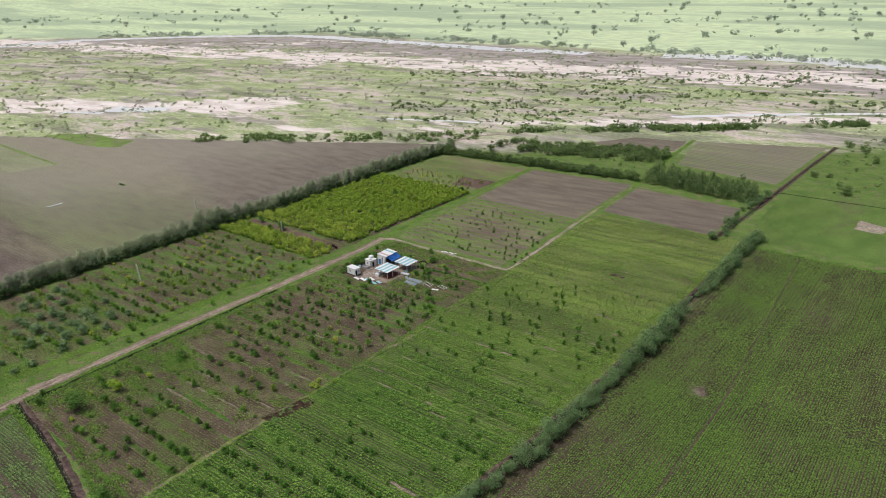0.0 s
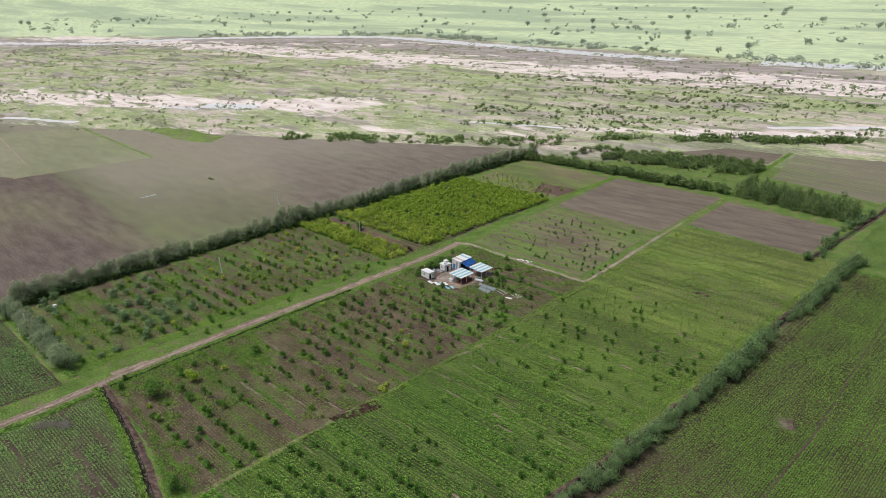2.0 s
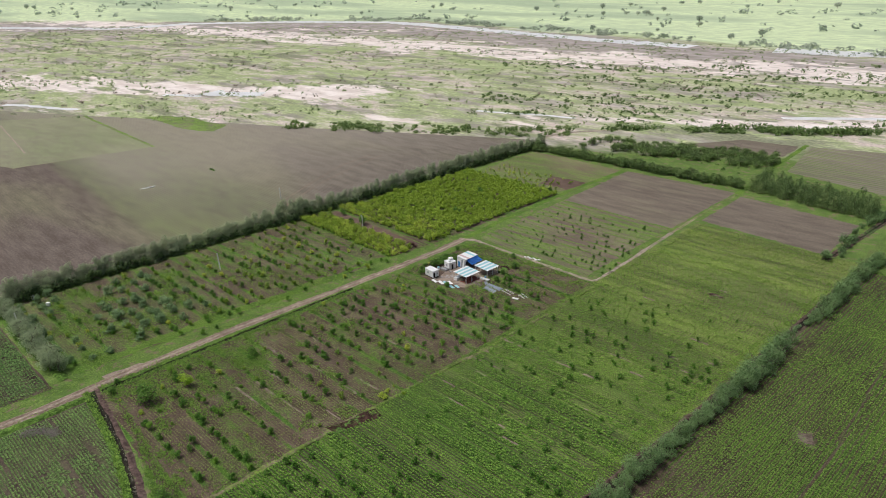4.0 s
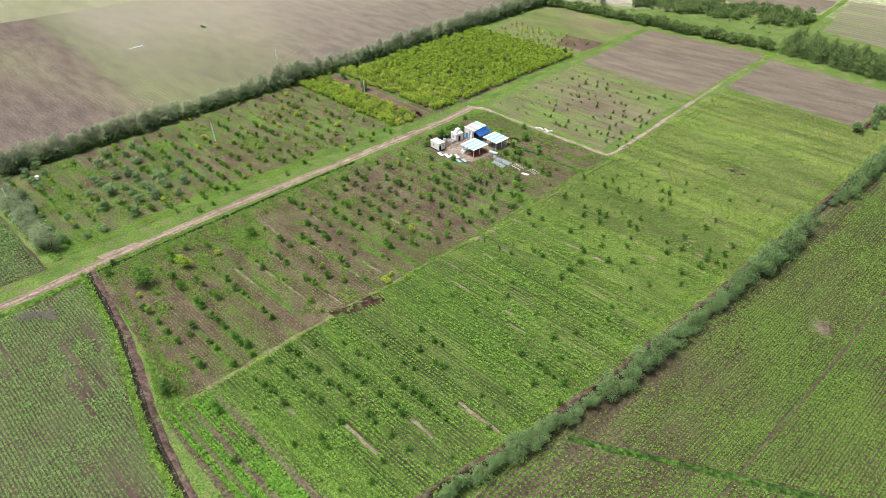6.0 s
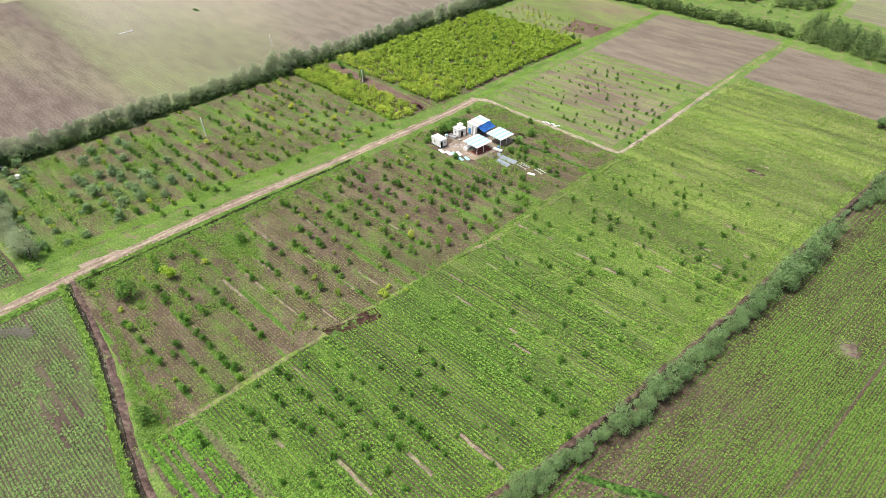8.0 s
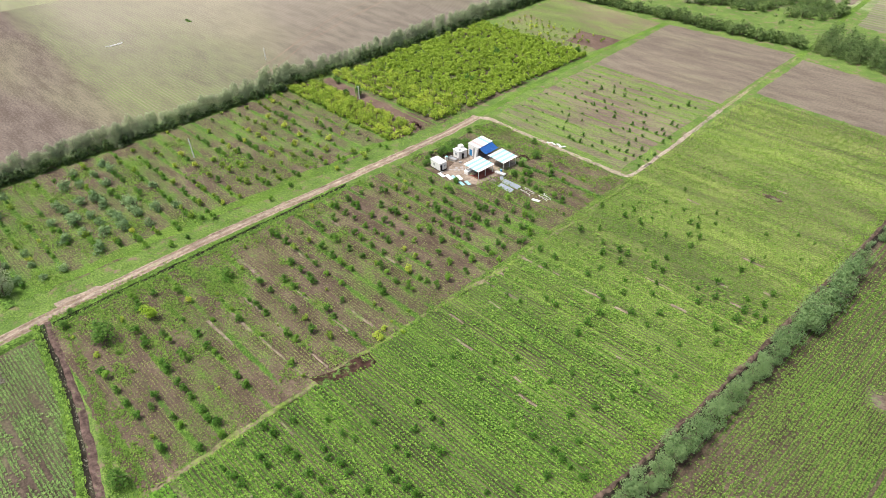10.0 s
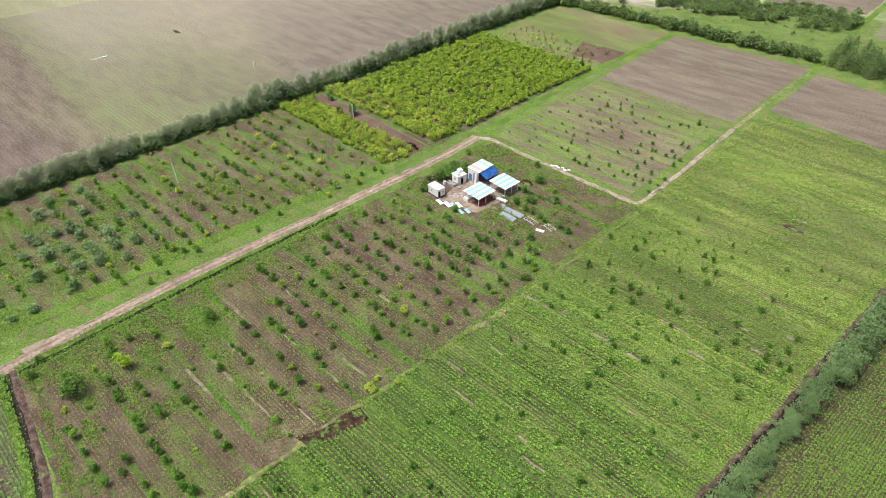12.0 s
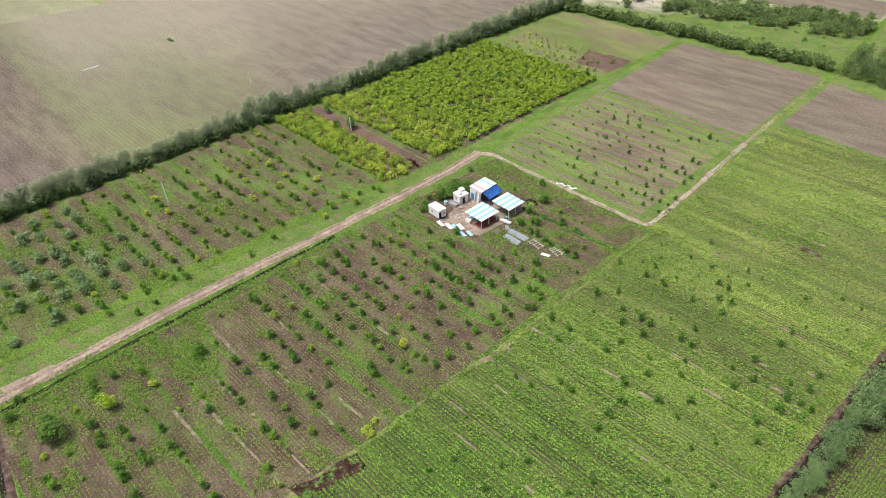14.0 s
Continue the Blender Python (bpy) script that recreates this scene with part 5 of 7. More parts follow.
# newly planted orchard and the saplings in the crop
sapling = [tree_model("sapling", "small dark green sapling on bare soil", "sapling", "north orchard saplings", 290 + k, 1.3, 1.15, 0.03, 0.1, M["leaf_bush"], 100, 0.15) for k in range(3)]
sapling_at = []
tree_row(sapling_at, 44.8, 35.3, 37.5, 39.9, 50.2, 57.5, 62.6)
tree_row(sapling_at, 49.2, 27.5, 30.1, 37.5, 45.3, 50.3, 52.6, 54.9, 57.6, 59.9, 62.5)
tree_row(sapling_at, 54.0, 27.5, 52.3, 57.5, 62.3)
tree_row(sapling_at, 58.5, 24.8, 42.2, 52.2)
tree_row(sapling_at, 63.1, 27.4, 44.5, 47.0, 52.3, 59.5)
tree_row(sapling_at, 67.8, 29.9, 37.2, 44.7, 49.4, 50.5, 54.4, 56.9, 59.3)
tree_row(sapling_at, 71.6, 17.3, 22.3, 24.7, 26.0, 34.9, 47.0, 54.4)
tree_row(sapling_at, 76.8, 27.0, 39.4, 42.0, 44.3, 54.4, 56.7)
tree_row(sapling_at, 81.1, 19.3, 34.5)
tree_row(sapling_at, 85.8, 12.2, 19.2, 24.6, 29.3, 34.4, 44.2)
tree_row(sapling_at, 90.3, 21.9, 26.4, 38.0, 46.2, 48.9)
for k in range(-4, 8):
    y = row_y(PLOT, k)
    for x in np.arange(7.5, 58, 4.6):
        if RNG.random() < (0.75 if x < 22 + (y - 44) * 0.35 else 0.15) and apart(x, y, sapling_at, 3.0):
            sapling_at.append((x, y + RNG.normal() * 0.3, RNG.uniform(0.5, 1.0), turned()))
plant_out(sapling, sapling_at)
crop_sapling = [tree_model("sapling", "dark green sapling standing among crop rows", "sapling", "crop field saplings", 300 + k, 1.9, 1.65, 0.03, 0.1, M["leaf_young"], 140, 0.15) for k in range(3)]
crop_at = []
tree_row(crop_at, -119.1, 88.2)
tree_row(crop_at, -114.8, 72.3, 75.1)
tree_row(crop_at, -109.0, 92.7)
tree_row(crop_at, -104.5, 71.8, 74.5, 77.5, 82.2, 95.0, 97.4)
tree_row(crop_at, -99.3, 69.1, 74.4, 77.0, 82.1, 84.4, 86.8, 94.7)
tree_row(crop_at, -94.3, 68.8, 71.5, 76.7, 79.1, 84.3, 86.7, 89.4, 92.0, 97.2, 99.2, 104.3, 109.3)
tree_row(crop_at, -89.0, 71.7, 81.3, 83.9, 86.4, 89.0, 94.2, 99.0, 101.5)
tree_row(crop_at, -83.8, 81.1, 83.7, 93.6, 96.3, 98.7, 101.2, 103.5, 105.9, 108.6)
tree_row(crop_at, -78.7, 83.2, 90.6, 93.4)
tree_row(crop_at, -74.0, 90.3, 95.6, 97.7)
tree_row(crop_at, -69.1, 85.3, 90.1, 92.4, 112.6)
tree_row(crop_at, -63.7, 114.9, 122.4)
tree_row(crop_at, -58.9, 107.4, 112.1, 114.4, 116.5, 119.9)
tree_row(crop_at, -53.8, 114.2)
tree_row(crop_at, -49.3, 109.0)
tree_row(crop_at, -44.3, 111.4)
tree_row(crop_at, -30.2, 95.9)
tree_row(crop_at, -25.4, 83.1, 85.9, 95.4)
tree_row(crop_at, -20.7, 95.3)
tree_row(crop_at, -15.8, 74.7, 92.6, 100.4)
tree_row(crop_at, -11.1, 69.4, 74.4, 84.6, 94.8, 105.0, 119.2)
tree_row(crop_at, -6.4, 92.2, 99.8, 116.5)
tree_row(crop_at, -1.1, 81.8, 87.2, 109.1, 118.6)
tree_row(crop_at, 3.4, 71.4, 79.0, 84.1, 86.7, 94.1, 96.8, 106.4, 111.2, 118.2, 120.8, 123.0)
tree_row(crop_at, 8.7, 94.5, 108.5, 120.5)
tree_row(crop_at, 13.5, 120.2)
tree_row(crop_at, 17.4, 68.4, 76.0, 81.0, 96.3, 110.4)
tree_row(crop_at, 22.3, 75.8, 93.4, 96.0)
tree_row(crop_at, 27.1, 90.5, 93.0)
for k in range(-9, 24):
    y = row_y(CROP, k)
    for x in np.arange(70 + 1.7 * (k % 2), 121, 4.7):
        if RNG.random() < (0.5 if y < -70 and x > 104 else 0.34 if y > 15 else 0.2) and apart(x, y, crop_at, 3.6):
            crop_at.append((x + RNG.normal() * 0.5, y + RNG.normal() * 0.3, RNG.uniform(0.45, 1.0), turned()))
plant_out(crop_sapling, crop_at)

fallow = [tree_model("fallow_shrub", "small green shrub in a fallow plot row", "shrub", "fallow plot shrubs", 305 + k, 1.6, 1.6, 0.03, 0.1, M["leaf_mixed"], 70, 0.22) for k in range(2)]
plant_out(fallow, [(x + RNG.normal() * 0.5, y + RNG.normal() * 0.5, RNG.uniform(0.6, 1.3), turned()) for y in np.arange(115, 133, 4.0) for x in np.arange(-58, -9, 3.6) if RNG.random() < 0.75])

# single bushes
lone = [tree_model("lone_bush", "dark green rounded bush standing alone", "bush", "lone bushes", 310 + k, 3.2, 3.6, 0.07, 0.15, M["leaf_bush"], 720, 0.17, stems=3) for k in range(3)]
plant_out(lone, [(21.9, -106.3, 1.8, 0), (61.5, -120.0, 1.3, 1), (50.5, 95.0, 0.6, 3), (6.8, -108.5, 0.6, 1.5), (10.5, -111.5, 0.7, 2.5), (-8.2, -66.2, 0.6, 1.1), (13.2, 8.4, 1.0, 0.2),
                 (15.2, 17.0, 0.9, 2.2), (12.8, 1.5, 0.75, 3.2), (11.0, 4.5, 0.6, 4.2), (14.5, -1.0, 0.7, 0.9), (17.0, 20.0, 0.7, 0.4), (48.5, -108, 0.55, 1), (8.3, 25, 0.6, 0.3),
                 (29.7, 33.8, 0.75, 0.0), (36.3, 27.0, 0.95, 0.7), (37.0, 19.5, 0.8, 1.4), (38.7, 13.2, 0.75, 2.1), (15.5, 0.1, 0.8, 2.8), (12.9, 6.6, 0.9, 3.5), (41.2, 18.2, 0.5, 4.9), (28.7, -1.6, 0.6, 5.6)])
plant_out([tree_model("yellow_tree", "bright yellow-green young tree in grass", "tree", "", 315, 4.5, 4.0, 0.07, 0.6, M["leaf_yellow"], 800, 0.2)], [(21.6, -95.4, 1.0, 0.4)])
plant_out([tree_model("leafy_tree", "fresh green feathery young tree in lush grass", "tree", "", 316, 4.2, 3.3, 0.06, 0.3, M["leaf_sapling"], 480, 0.22, "tall")], [(21.1, -74.9, 0.95, 0.2)])
plant_out([tree_model("pale_bush", "yellowish green low bush at the orchard edge", "bush", "pale bushes", 318 + k, 1.6, 2.4, 0.04, 0.1, M["leaf_dense"], 220, 0.2, stems=3) for k in range(2)],
          [(65.0, -62.0, 1.2, 0), (63.5, -59.5, 0.8, 1), (25.5, -110, 0.8, 2), (67.5, -57, 0.6, 3)])

plant_out([tree_model("yard_tree", "low spreading dark green tree behind the hut", "tree", "yard trees", 330 + k, 3.6, 7.0, 0.12, 1.0, M["leaf_bush"], 760, 0.26, "flat", 2) for k in range(2)],
          [(12.6, 11.2, 1.0, 0.3), (14.6, 15.8, 0.85, 1.4), (11.4, 14.6, 0.7, 2.4)])
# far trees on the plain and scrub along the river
plain_tree = [tree_model("plain_tree", "rounded tree standing alone on the far plain", "tree", "far plain trees", 320 + k, 11, 14, 0.35, 1.2, M["leaf_haze"], 170, 1.35, "dome") for k in range(4)]
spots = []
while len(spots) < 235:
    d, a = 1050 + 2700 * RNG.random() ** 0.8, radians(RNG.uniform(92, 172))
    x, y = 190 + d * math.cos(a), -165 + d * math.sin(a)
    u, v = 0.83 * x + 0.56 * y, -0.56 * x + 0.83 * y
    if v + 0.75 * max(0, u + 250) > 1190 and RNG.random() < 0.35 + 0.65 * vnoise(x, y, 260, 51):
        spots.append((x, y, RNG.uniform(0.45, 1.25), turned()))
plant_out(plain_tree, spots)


def scrub(name, label, count, area, size, material, seed, leaves=22, leaf=0.8, keep=None):
    """Many low bushes as one drift."""
    rng = np.random.default_rng(seed)
    vs, fs, n, made = [], [], 0, 0
    while made < count:
        u, v = rng.uniform(area[0], area[1]), rng.uniform(area[2], area[3])
        x, y = uv_to_xy(u, v)
        if keep and not keep(x, y, u, v, rng):
            continue
        made += 1
        s = size * rng.uniform(0.4, 1.3) * rng.uniform(0.6, 1.2)
        blobs = [(*(rng.normal(size=2) * s * 0.5), s * rng.uniform(0.25, 0.6), s * 0.5, s * 0.5, s * 0.38) for _ in range(4)]
        p, f = crown_arrays(rng, blobs, leaves, leaf * s * 0.42)
        p[:, 2] = np.maximum(p[:, 2], 0.05)
        vs.append(p + (x, y, 0))
        fs.append(f + n)
        n += len(p)
    return tagged(new(name, quad_mesh(name, np.concatenate(vs), np.concatenate(fs), material)), label, "scrub", kind="stuff")


def in_scrub(x, y, u, v, rng):
    w = v + 0.75 * max(0, u + 250)
    return w < 1120 and vnoise(u * 0.4, v, 28, 61) * 0.6 + vnoise(u, v, 9, 62) * 0.4 > 0.42 + 0.25 * rng.random() and not (x > 48 and x < 128 and y < 320) and not (x > -8 and x < 50 and y < 288)


scrub("river_scrub", "olive and green low scrub over the river flats", 4200, (-900, 700, 225, 1000), 2.2, M["leaf_river"], 71, leaves=17, keep=in_scrub)
scrub("dry_scrub", "brown dry scrub in drifts over the river flats", 1500, (-900, 700, 240, 1000), 2.0, M["leaf_brown"], 78, leaves=14, keep=lambda x, y, u, v, rng: in_scrub(x + 140, y + 90, u + 110, v + 60, rng) and in_scrub(x, y, u + 110, v + 60, rng))
scrub("flat_scrub", "dark green and brown scrub on the near river flats", 900, (-20, 480, 262, 560), 2.6, M["leaf_thicket"], 81, leaves=18,
      keep=lambda x, y, u, v, rng: vnoise(u * 0.35, v, 24, 82) > 0.45 + 0.2 * rng.random() and not (48 < x < 128 and y < 320))
scrub("riverside_bushes", "band of dark green bushes behind the fields", 150, (-140, 60, 212, 236), 3.2, M["leaf_thicket"], 72, leaves=70, leaf=0.5)
scrub("stream_bushes", "thick dark green bushes along the stream", 190, (85, 330, 238, 262), 4.2, M["leaf_thicket"], 73, leaves=60, leaf=0.5,
      keep=lambda x, y, u, v, rng: abs(v - (238 + 0.09 * (u - 100))) < 7 and vnoise(u, v, 16, 74) > 0.32)
scrub("far_bank_bushes", "dark bushes along the far river bank", 420, (-900, 700, 500, 1200), 6.0, M["leaf_haze"], 75, leaves=26,
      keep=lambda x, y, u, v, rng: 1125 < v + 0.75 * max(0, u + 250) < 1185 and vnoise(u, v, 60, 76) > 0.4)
scrub("grassland_bushes", "small bushes scattered in rough grass", 330, (-60, 420, 60, 240), 1.6, M["leaf_thicket"], 77, leaves=26, leaf=0.6,
      keep=lambda x, y, u, v, rng: (x > 132 and y > 208) or (-60 < x < 50 and 181 < y < 240))
scrub("far_trees", "small hazy trees scattered over the far plain", 420, (-2600, 900, 500, 3000), 9.0, M["leaf_haze"], 79, leaves=18, leaf=0.75,
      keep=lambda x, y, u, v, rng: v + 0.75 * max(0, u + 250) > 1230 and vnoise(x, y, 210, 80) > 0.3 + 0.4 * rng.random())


# ---- crops, weeds and seedlings ----
def crop_rows(name, label, inside, area, row, step, size, material, seed, keep=None, along="x", leaves=3, lift=0.45):
    """Rows of small leafy plants, each of a few leaves set round its stem. row: metres from row to row, or the y of each row."""
    rng = np.random.default_rng(seed)
    x0, x1, y0, y1 = area
    if along == "x":
        yy, xx = np.meshgrid(row if np.ndim(row) else np.arange(y0, y1, row), np.arange(x0, x1, step), indexing="ij")
        row = 0.8 if np.ndim(row) else row
    else:
        xx, yy = np.meshgrid(np.arange(x0, x1, row), np.arange(y0, y1, step), indexing="ij")
    x, y = xx.ravel(), yy.ravel()
    wave = (vnoise(x, y, 14, seed) - 0.5) * 0.15
    x = x + rng.normal(0, step * 0.28 if along == "x" else row * 0.06, len(x)) + (wave if along != "x" else 0)
    y = y + rng.normal(0, row * 0.05 if along == "x" else step * 0.28, len(y)) + (wave if along == "x" else 0)
    good = inside(x, y)
    if keep is not None:
        good &= rng.random(len(x)) < keep(x, y)
    x, y = x[good], y[good]
    s = size * rng.uniform(0.6, 1.3, len(x)) * (0.75 + 0.5 * vnoise(x, y, 9, seed + 1))
    turn = rng.uniform(0, 6.28, len(x))
    vs = []
    for k in range(leaves):
        a = turn + 6.283 * k / leaves + rng.normal(0, 0.25, len(x))
        out = np.stack([np.cos(a), np.sin(a), np.full(len(x), lift)], 1)
        side = np.stack([-np.sin(a), np.cos(a), np.zeros(len(x))], 1)
        base = np.stack([x, y, np.full(len(x), 0.03)], 1) + (0, 0, 0.25) * s[:, None]
        tip = base + out * s[:, None] * (0.85, 0.85, 0.6)
        mid = base + out * s[:, None] * (0.45, 0.45, 0.75)
        vs.append(np.stack([base, mid + side * s[:, None] * 0.42, tip, mid - side * s[:, None] * 0.42], 1))
    v = np.concatenate(vs).reshape(-1, 3)
    me = quad_mesh(name, v, np.arange(len(v)).reshape(-1, 4), material)
    return tagged(new(name, me), label, "crop", kind="stuff")


def within(x0, x1, y0, y1):
    return lambda x, y: (x > x0) & (x < x1) & (y > y0) & (y < y1)


def clear_of(x, y, strips, half=0.34):
    free = np.ones(len(x), bool)
    for x0, x1, at in strips:
        free &= ~((x > x0) & (x < x1) & (np.abs(y - at) < half))
    return free


def lesser_rows(rows, parts, first, last):
    """The rows between the planting rows, which stay free for the trees."""
    return [row_y(rows, k / parts) for k in range(first * parts, last * parts) if k % parts]


def green_field(x, y):
    return (x > 67.3 - np.clip((y + 111) / 229, 0, 1) * 4) & (x < np.interp(y, [-111, -50, 118], [117, 122.3, 126])) & (y < 117) & (y > -112.6) & clear_of(x, y, CROP_BARE, 0.42) & ~((y > -79.5) & (y < -66.5) & (x < 68.4 + (y + 78) * 0.16))


def thinning(x, y):
    """The y past which a plant is of the thin sort, scattered so that no line shows."""
    s = np.sin(x * 91.7 + y * 57.3) * 4375.85
    return -20 + 70 * (vnoise(x * 0.4, y, 14, 22) - 0.5) + 70 * (s - np.floor(s) - 0.5)


crop_rows("crop", "low green crop in close straight rows", lambda x, y: green_field(x, y) & (y < thinning(x, y)), (62, 127, -115, 50), lesser_rows(CROP, 6, -10, 24), 0.4, 0.42, M["crop_leaf"], 401,
          keep=lambda x, y: np.clip(1.4 - 1.3 * (vnoise(x * 0.12, y, 1.6, 5) > 0.8) - 0.55 * vnoise(x * 0.3, y, 7, 6) - 0.35 * np.clip((y + 60) / 90, 0, 1), 0.06, 1))
crop_rows("thin_crop", "thin yellowish green crop rows among grass", lambda x, y: green_field(x, y) & (y > thinning(x, y)), (62, 127, -112, 117), lesser_rows(CROP, 6, -9, 40), 0.44, 0.38, M["crop_thin"], 402,
          keep=lambda x, y: np.clip(1.2 - 1.2 * (vnoise(x * 0.12, y, 1.6, 5) > 0.78) - 0.55 * vnoise(x * 0.3, y, 7, 6) - 0.55 * np.clip((y + 40) / 80, 0, 1), 0.06, 1))
crop_rows("tall_crop", "bright green taller crop in broad bands", within(67.4, 119, -123.6, -113.6), (67, 119, -123.5, -113), [-114.2, -114.9, -115.6, -116.3, -117.0, -117.7, -119.4, -120.1, -120.8, -122.4, -123.1], 0.36, 0.52, M["crop_bright"], 403,
          keep=lambda x, y: np.where(vnoise(x * 0.1, y, 2.0, 7) > 0.82, 0.25, 0.97), leaves=4)


def east_field(x, y):
    edge = np.interp(y, [-330, -60, 118], [124, 129.5, 134.5])
    near_hedge = np.clip(1.3 - (x - edge - 0.5) / 3.5, 0, 1) * (0.45 + 0.55 * vnoise(x, y, 3, 9))
    p = np.clip(1.15 - 0.55 * vnoise(x * 0.6, y * 0.25, 5, 8) - 0.35 * (y < (x - 260) * 0.5 - 6) - 0.85 * near_hedge, 0.05, 1)
    bare = (np.hypot(x - 151, y + 2.5) < 2.2) | (np.abs(x - np.interp(y, [-120, -46, -2, 32, 112], [156.8, 156.6, 156.9, 155.1, 150.6])) < 0.34) | (np.abs(y - np.interp(x, [129, 136, 148, 172, 260], [-70, -66.5, -60, -48, -6])) < 1.5)
    return p * ~bare * (x > edge)


crop_rows("east_crop", "small leafy crop plants in faint rows", within(124, 206, -104, 0), (124, 206, -104, 0), 0.58, 0.34, 0.31, M["crop_leaf_e"], 405, along="y", keep=east_field, leaves=3, lift=0.35)
crop_rows("far_east_crop", "small leafy crop plants beyond the hedge", within(128, 202, 0, 114), (124, 202, 0, 114), 0.66, 0.5, 0.42, M["crop_leaf_e"], 406, along="y", keep=east_field, leaves=2, lift=0.3)
crop_rows("south_crop", "green leafy crop plants in narrow rows", lambda x, y: (y < np.interp(x, [9, 20, 35, 60, 74, 118], [-118.0, -118.9, -120.5, -127.6, -130.6, -134.8])) & (x > 10.5), (10, 120, -168, -117.5), 0.7, 0.36, 0.36, M["crop_leaf_s"], 407,
          keep=lambda x, y: np.clip(1.3 - 0.5 * vnoise(x * 0.3, y, 5, 10) - 1.0 * (vnoise(x * 0.08, y, 1.3, 26) > 0.86), 0.08, 1))
crop_rows("west_crop", "thin grey-green crop plants beside the road", within(-70, -5, -180, -122.5), (-70, -5, -180, -122), 0.75, 0.45, 0.48, M["crop_leaf_s"], 409,
          keep=lambda x, y: np.clip(1.2 - 0.6 * vnoise(x, y, 7, 11), 0.1, 1))
crop_rows("orchard_seedlings", "tiny pale seedlings between the orchard rows", lambda x, y: (x > 9.5) & (x < 65.5) & clear_of(x, y, ORCHARD_BARE) & ~((x > 14) & (x < 37) & (y > -4) & (y < 22)), (9, 66, -113, 35), lesser_rows(ORCHARD, 7, -10, 21), 0.46, 0.29, M["seedling"], 411,
          keep=lambda x, y: np.clip(1.15 - 0.8 * vnoise(x * 0.5, y, 6, 12), 0.15, 0.95), leaves=2, lift=0.3)
crop_rows("west_seedlings", "tiny pale seedlings between weedy tree rows", within(-67, -8, -113, 2), (-67, -8, -113, 2), lesser_rows(WEST, 7, -11, 13), 0.46, 0.28, M["seedling"], 413,
          keep=lambda x, y: np.clip(1.1 - 0.8 * vnoise(x * 0.5, y, 6, 13), 0.15, 0.95), leaves=2, lift=0.3)


def tufts(name, label, x, y, s, rng, material):
    """Tufts of three upright blades each."""
    n = len(x)
    vs = []
    for k in range(3):
        a = rng.uniform(0, 6.28, n)
        base = np.stack([x + rng.normal(0, 0.15, n), y + rng.normal(0, 0.15, n), np.zeros(n)], 1)
        out = np.stack([np.cos(a), np.sin(a), rng.uniform(0.4, 1.0, n)], 1) * s[:, None]
        side = np.stack([-np.sin(a), np.cos(a), np.zeros(n)], 1) * s[:, None] * 0.4
        vs.append(np.stack([base, base + out * 0.5 + side, base + out, base + out * 0.5 - side], 1))
    v = np.concatenate(vs).reshape(-1, 3)
    return tagged(new(name, quad_mesh(name, v, np.arange(len(v)).reshape(-1, 4), material)), label, "weeds", kind="stuff")


def weeds(name, label, area, count, size, seed, chance, material=None):
    """Weeds strewn over an area, with a chance for each place."""
    rng = np.random.default_rng(seed)
    x, y = rng.uniform(area[0], area[1], count), rng.uniform(area[2], area[3], count)
    good = rng.random(count) < chance(x, y)
    x, y = x[good], y[good]
    return tufts(name, label, x, y, size * rng.uniform(0.5, 1.4, len(x)), rng, material or M["weed"])


def grass_spots(name, label, spots, size, seed):
    """Tufts of rough grass, close together in the middle of each spot and scattered towards its edge."""
    rng = np.random.default_rng(seed)
    xs, ys = [], []
    for a, b, r in spots:
        n = int(23 * r * r)
        heart = rng.normal(size=(7, 2)) * (0.62 * r, 0.4 * r)
        at = heart[rng.integers(0, 7, n)] + rng.normal(size=(n, 2)) * (0.5 * r, 0.34 * r)
        xs.append(a + at[:, 0])
        ys.append(b + at[:, 1])
    x, y = np.concatenate(xs), np.concatenate(ys)
    return tufts(name, label, x, y, size * rng.uniform(0.5, 1.4, len(x)), rng, M["weed"])


weeds("orchard_weeds", "rough green weeds along the orchard rows", (8, 66, -114, 35), 60000, 0.21, 421,
      lambda x, y: np.clip(1.5 * vnoise(x * 0.4, y, 9, 14) - 0.75 - 0.2 * ((y > -70) & (y < -12)) + (0.95 * vnoise(x * 0.3, y, 5, 28) + 0.1) * (off_row(y, ORCHARD) < 0.65), 0, 1) * ~((x > 15) & (x < 36) & (y > -3) & (y < 21)) * clear_of(x, y, ORCHARD_BARE))
weeds("west_weeds", "rough green weeds along the west orchard rows", (-68, -6, -116, 3), 50000, 0.22, 423,
      lambda x, y: np.clip(1.4 * vnoise(x * 0.4, y, 9, 15) - 0.7 + (0.9 * vnoise(x * 0.3, y, 5, 29) + 0.1) * (off_row(y, WEST) < 0.65), 0, 1))
grass_spots("orchard_grass", "rough green grass closing over the orchard soil", SOUTH_GRASS + MID_GRASS + YARD_GRASS, 0.3, 441)
grass_spots("west_grass", "rough green grass closing over weedy soil", WEST_GRASS, 0.3, 443)
weeds("verge_grass", "bright green grass along the dirt road", (-8, 9.5, -160, 36), 17000, 0.18, 425, lambda x, y: np.where((np.abs(x - 2.6) < 2.7), 0.03, 0.8))
weeds("bank_grass", "rough grass along the field edges", (60, 128, -128, 120), 60000, 0.32, 427,
      lambda x, y: 0.3 * (np.abs(x - 66.8) < 1.3) + 0.9 * ((x > 116 + (y + 128) * 0.045) & (x < 121 + (y + 128) * 0.036)) + 0.12 * vnoise(x * 0.2, y, 5, 16))
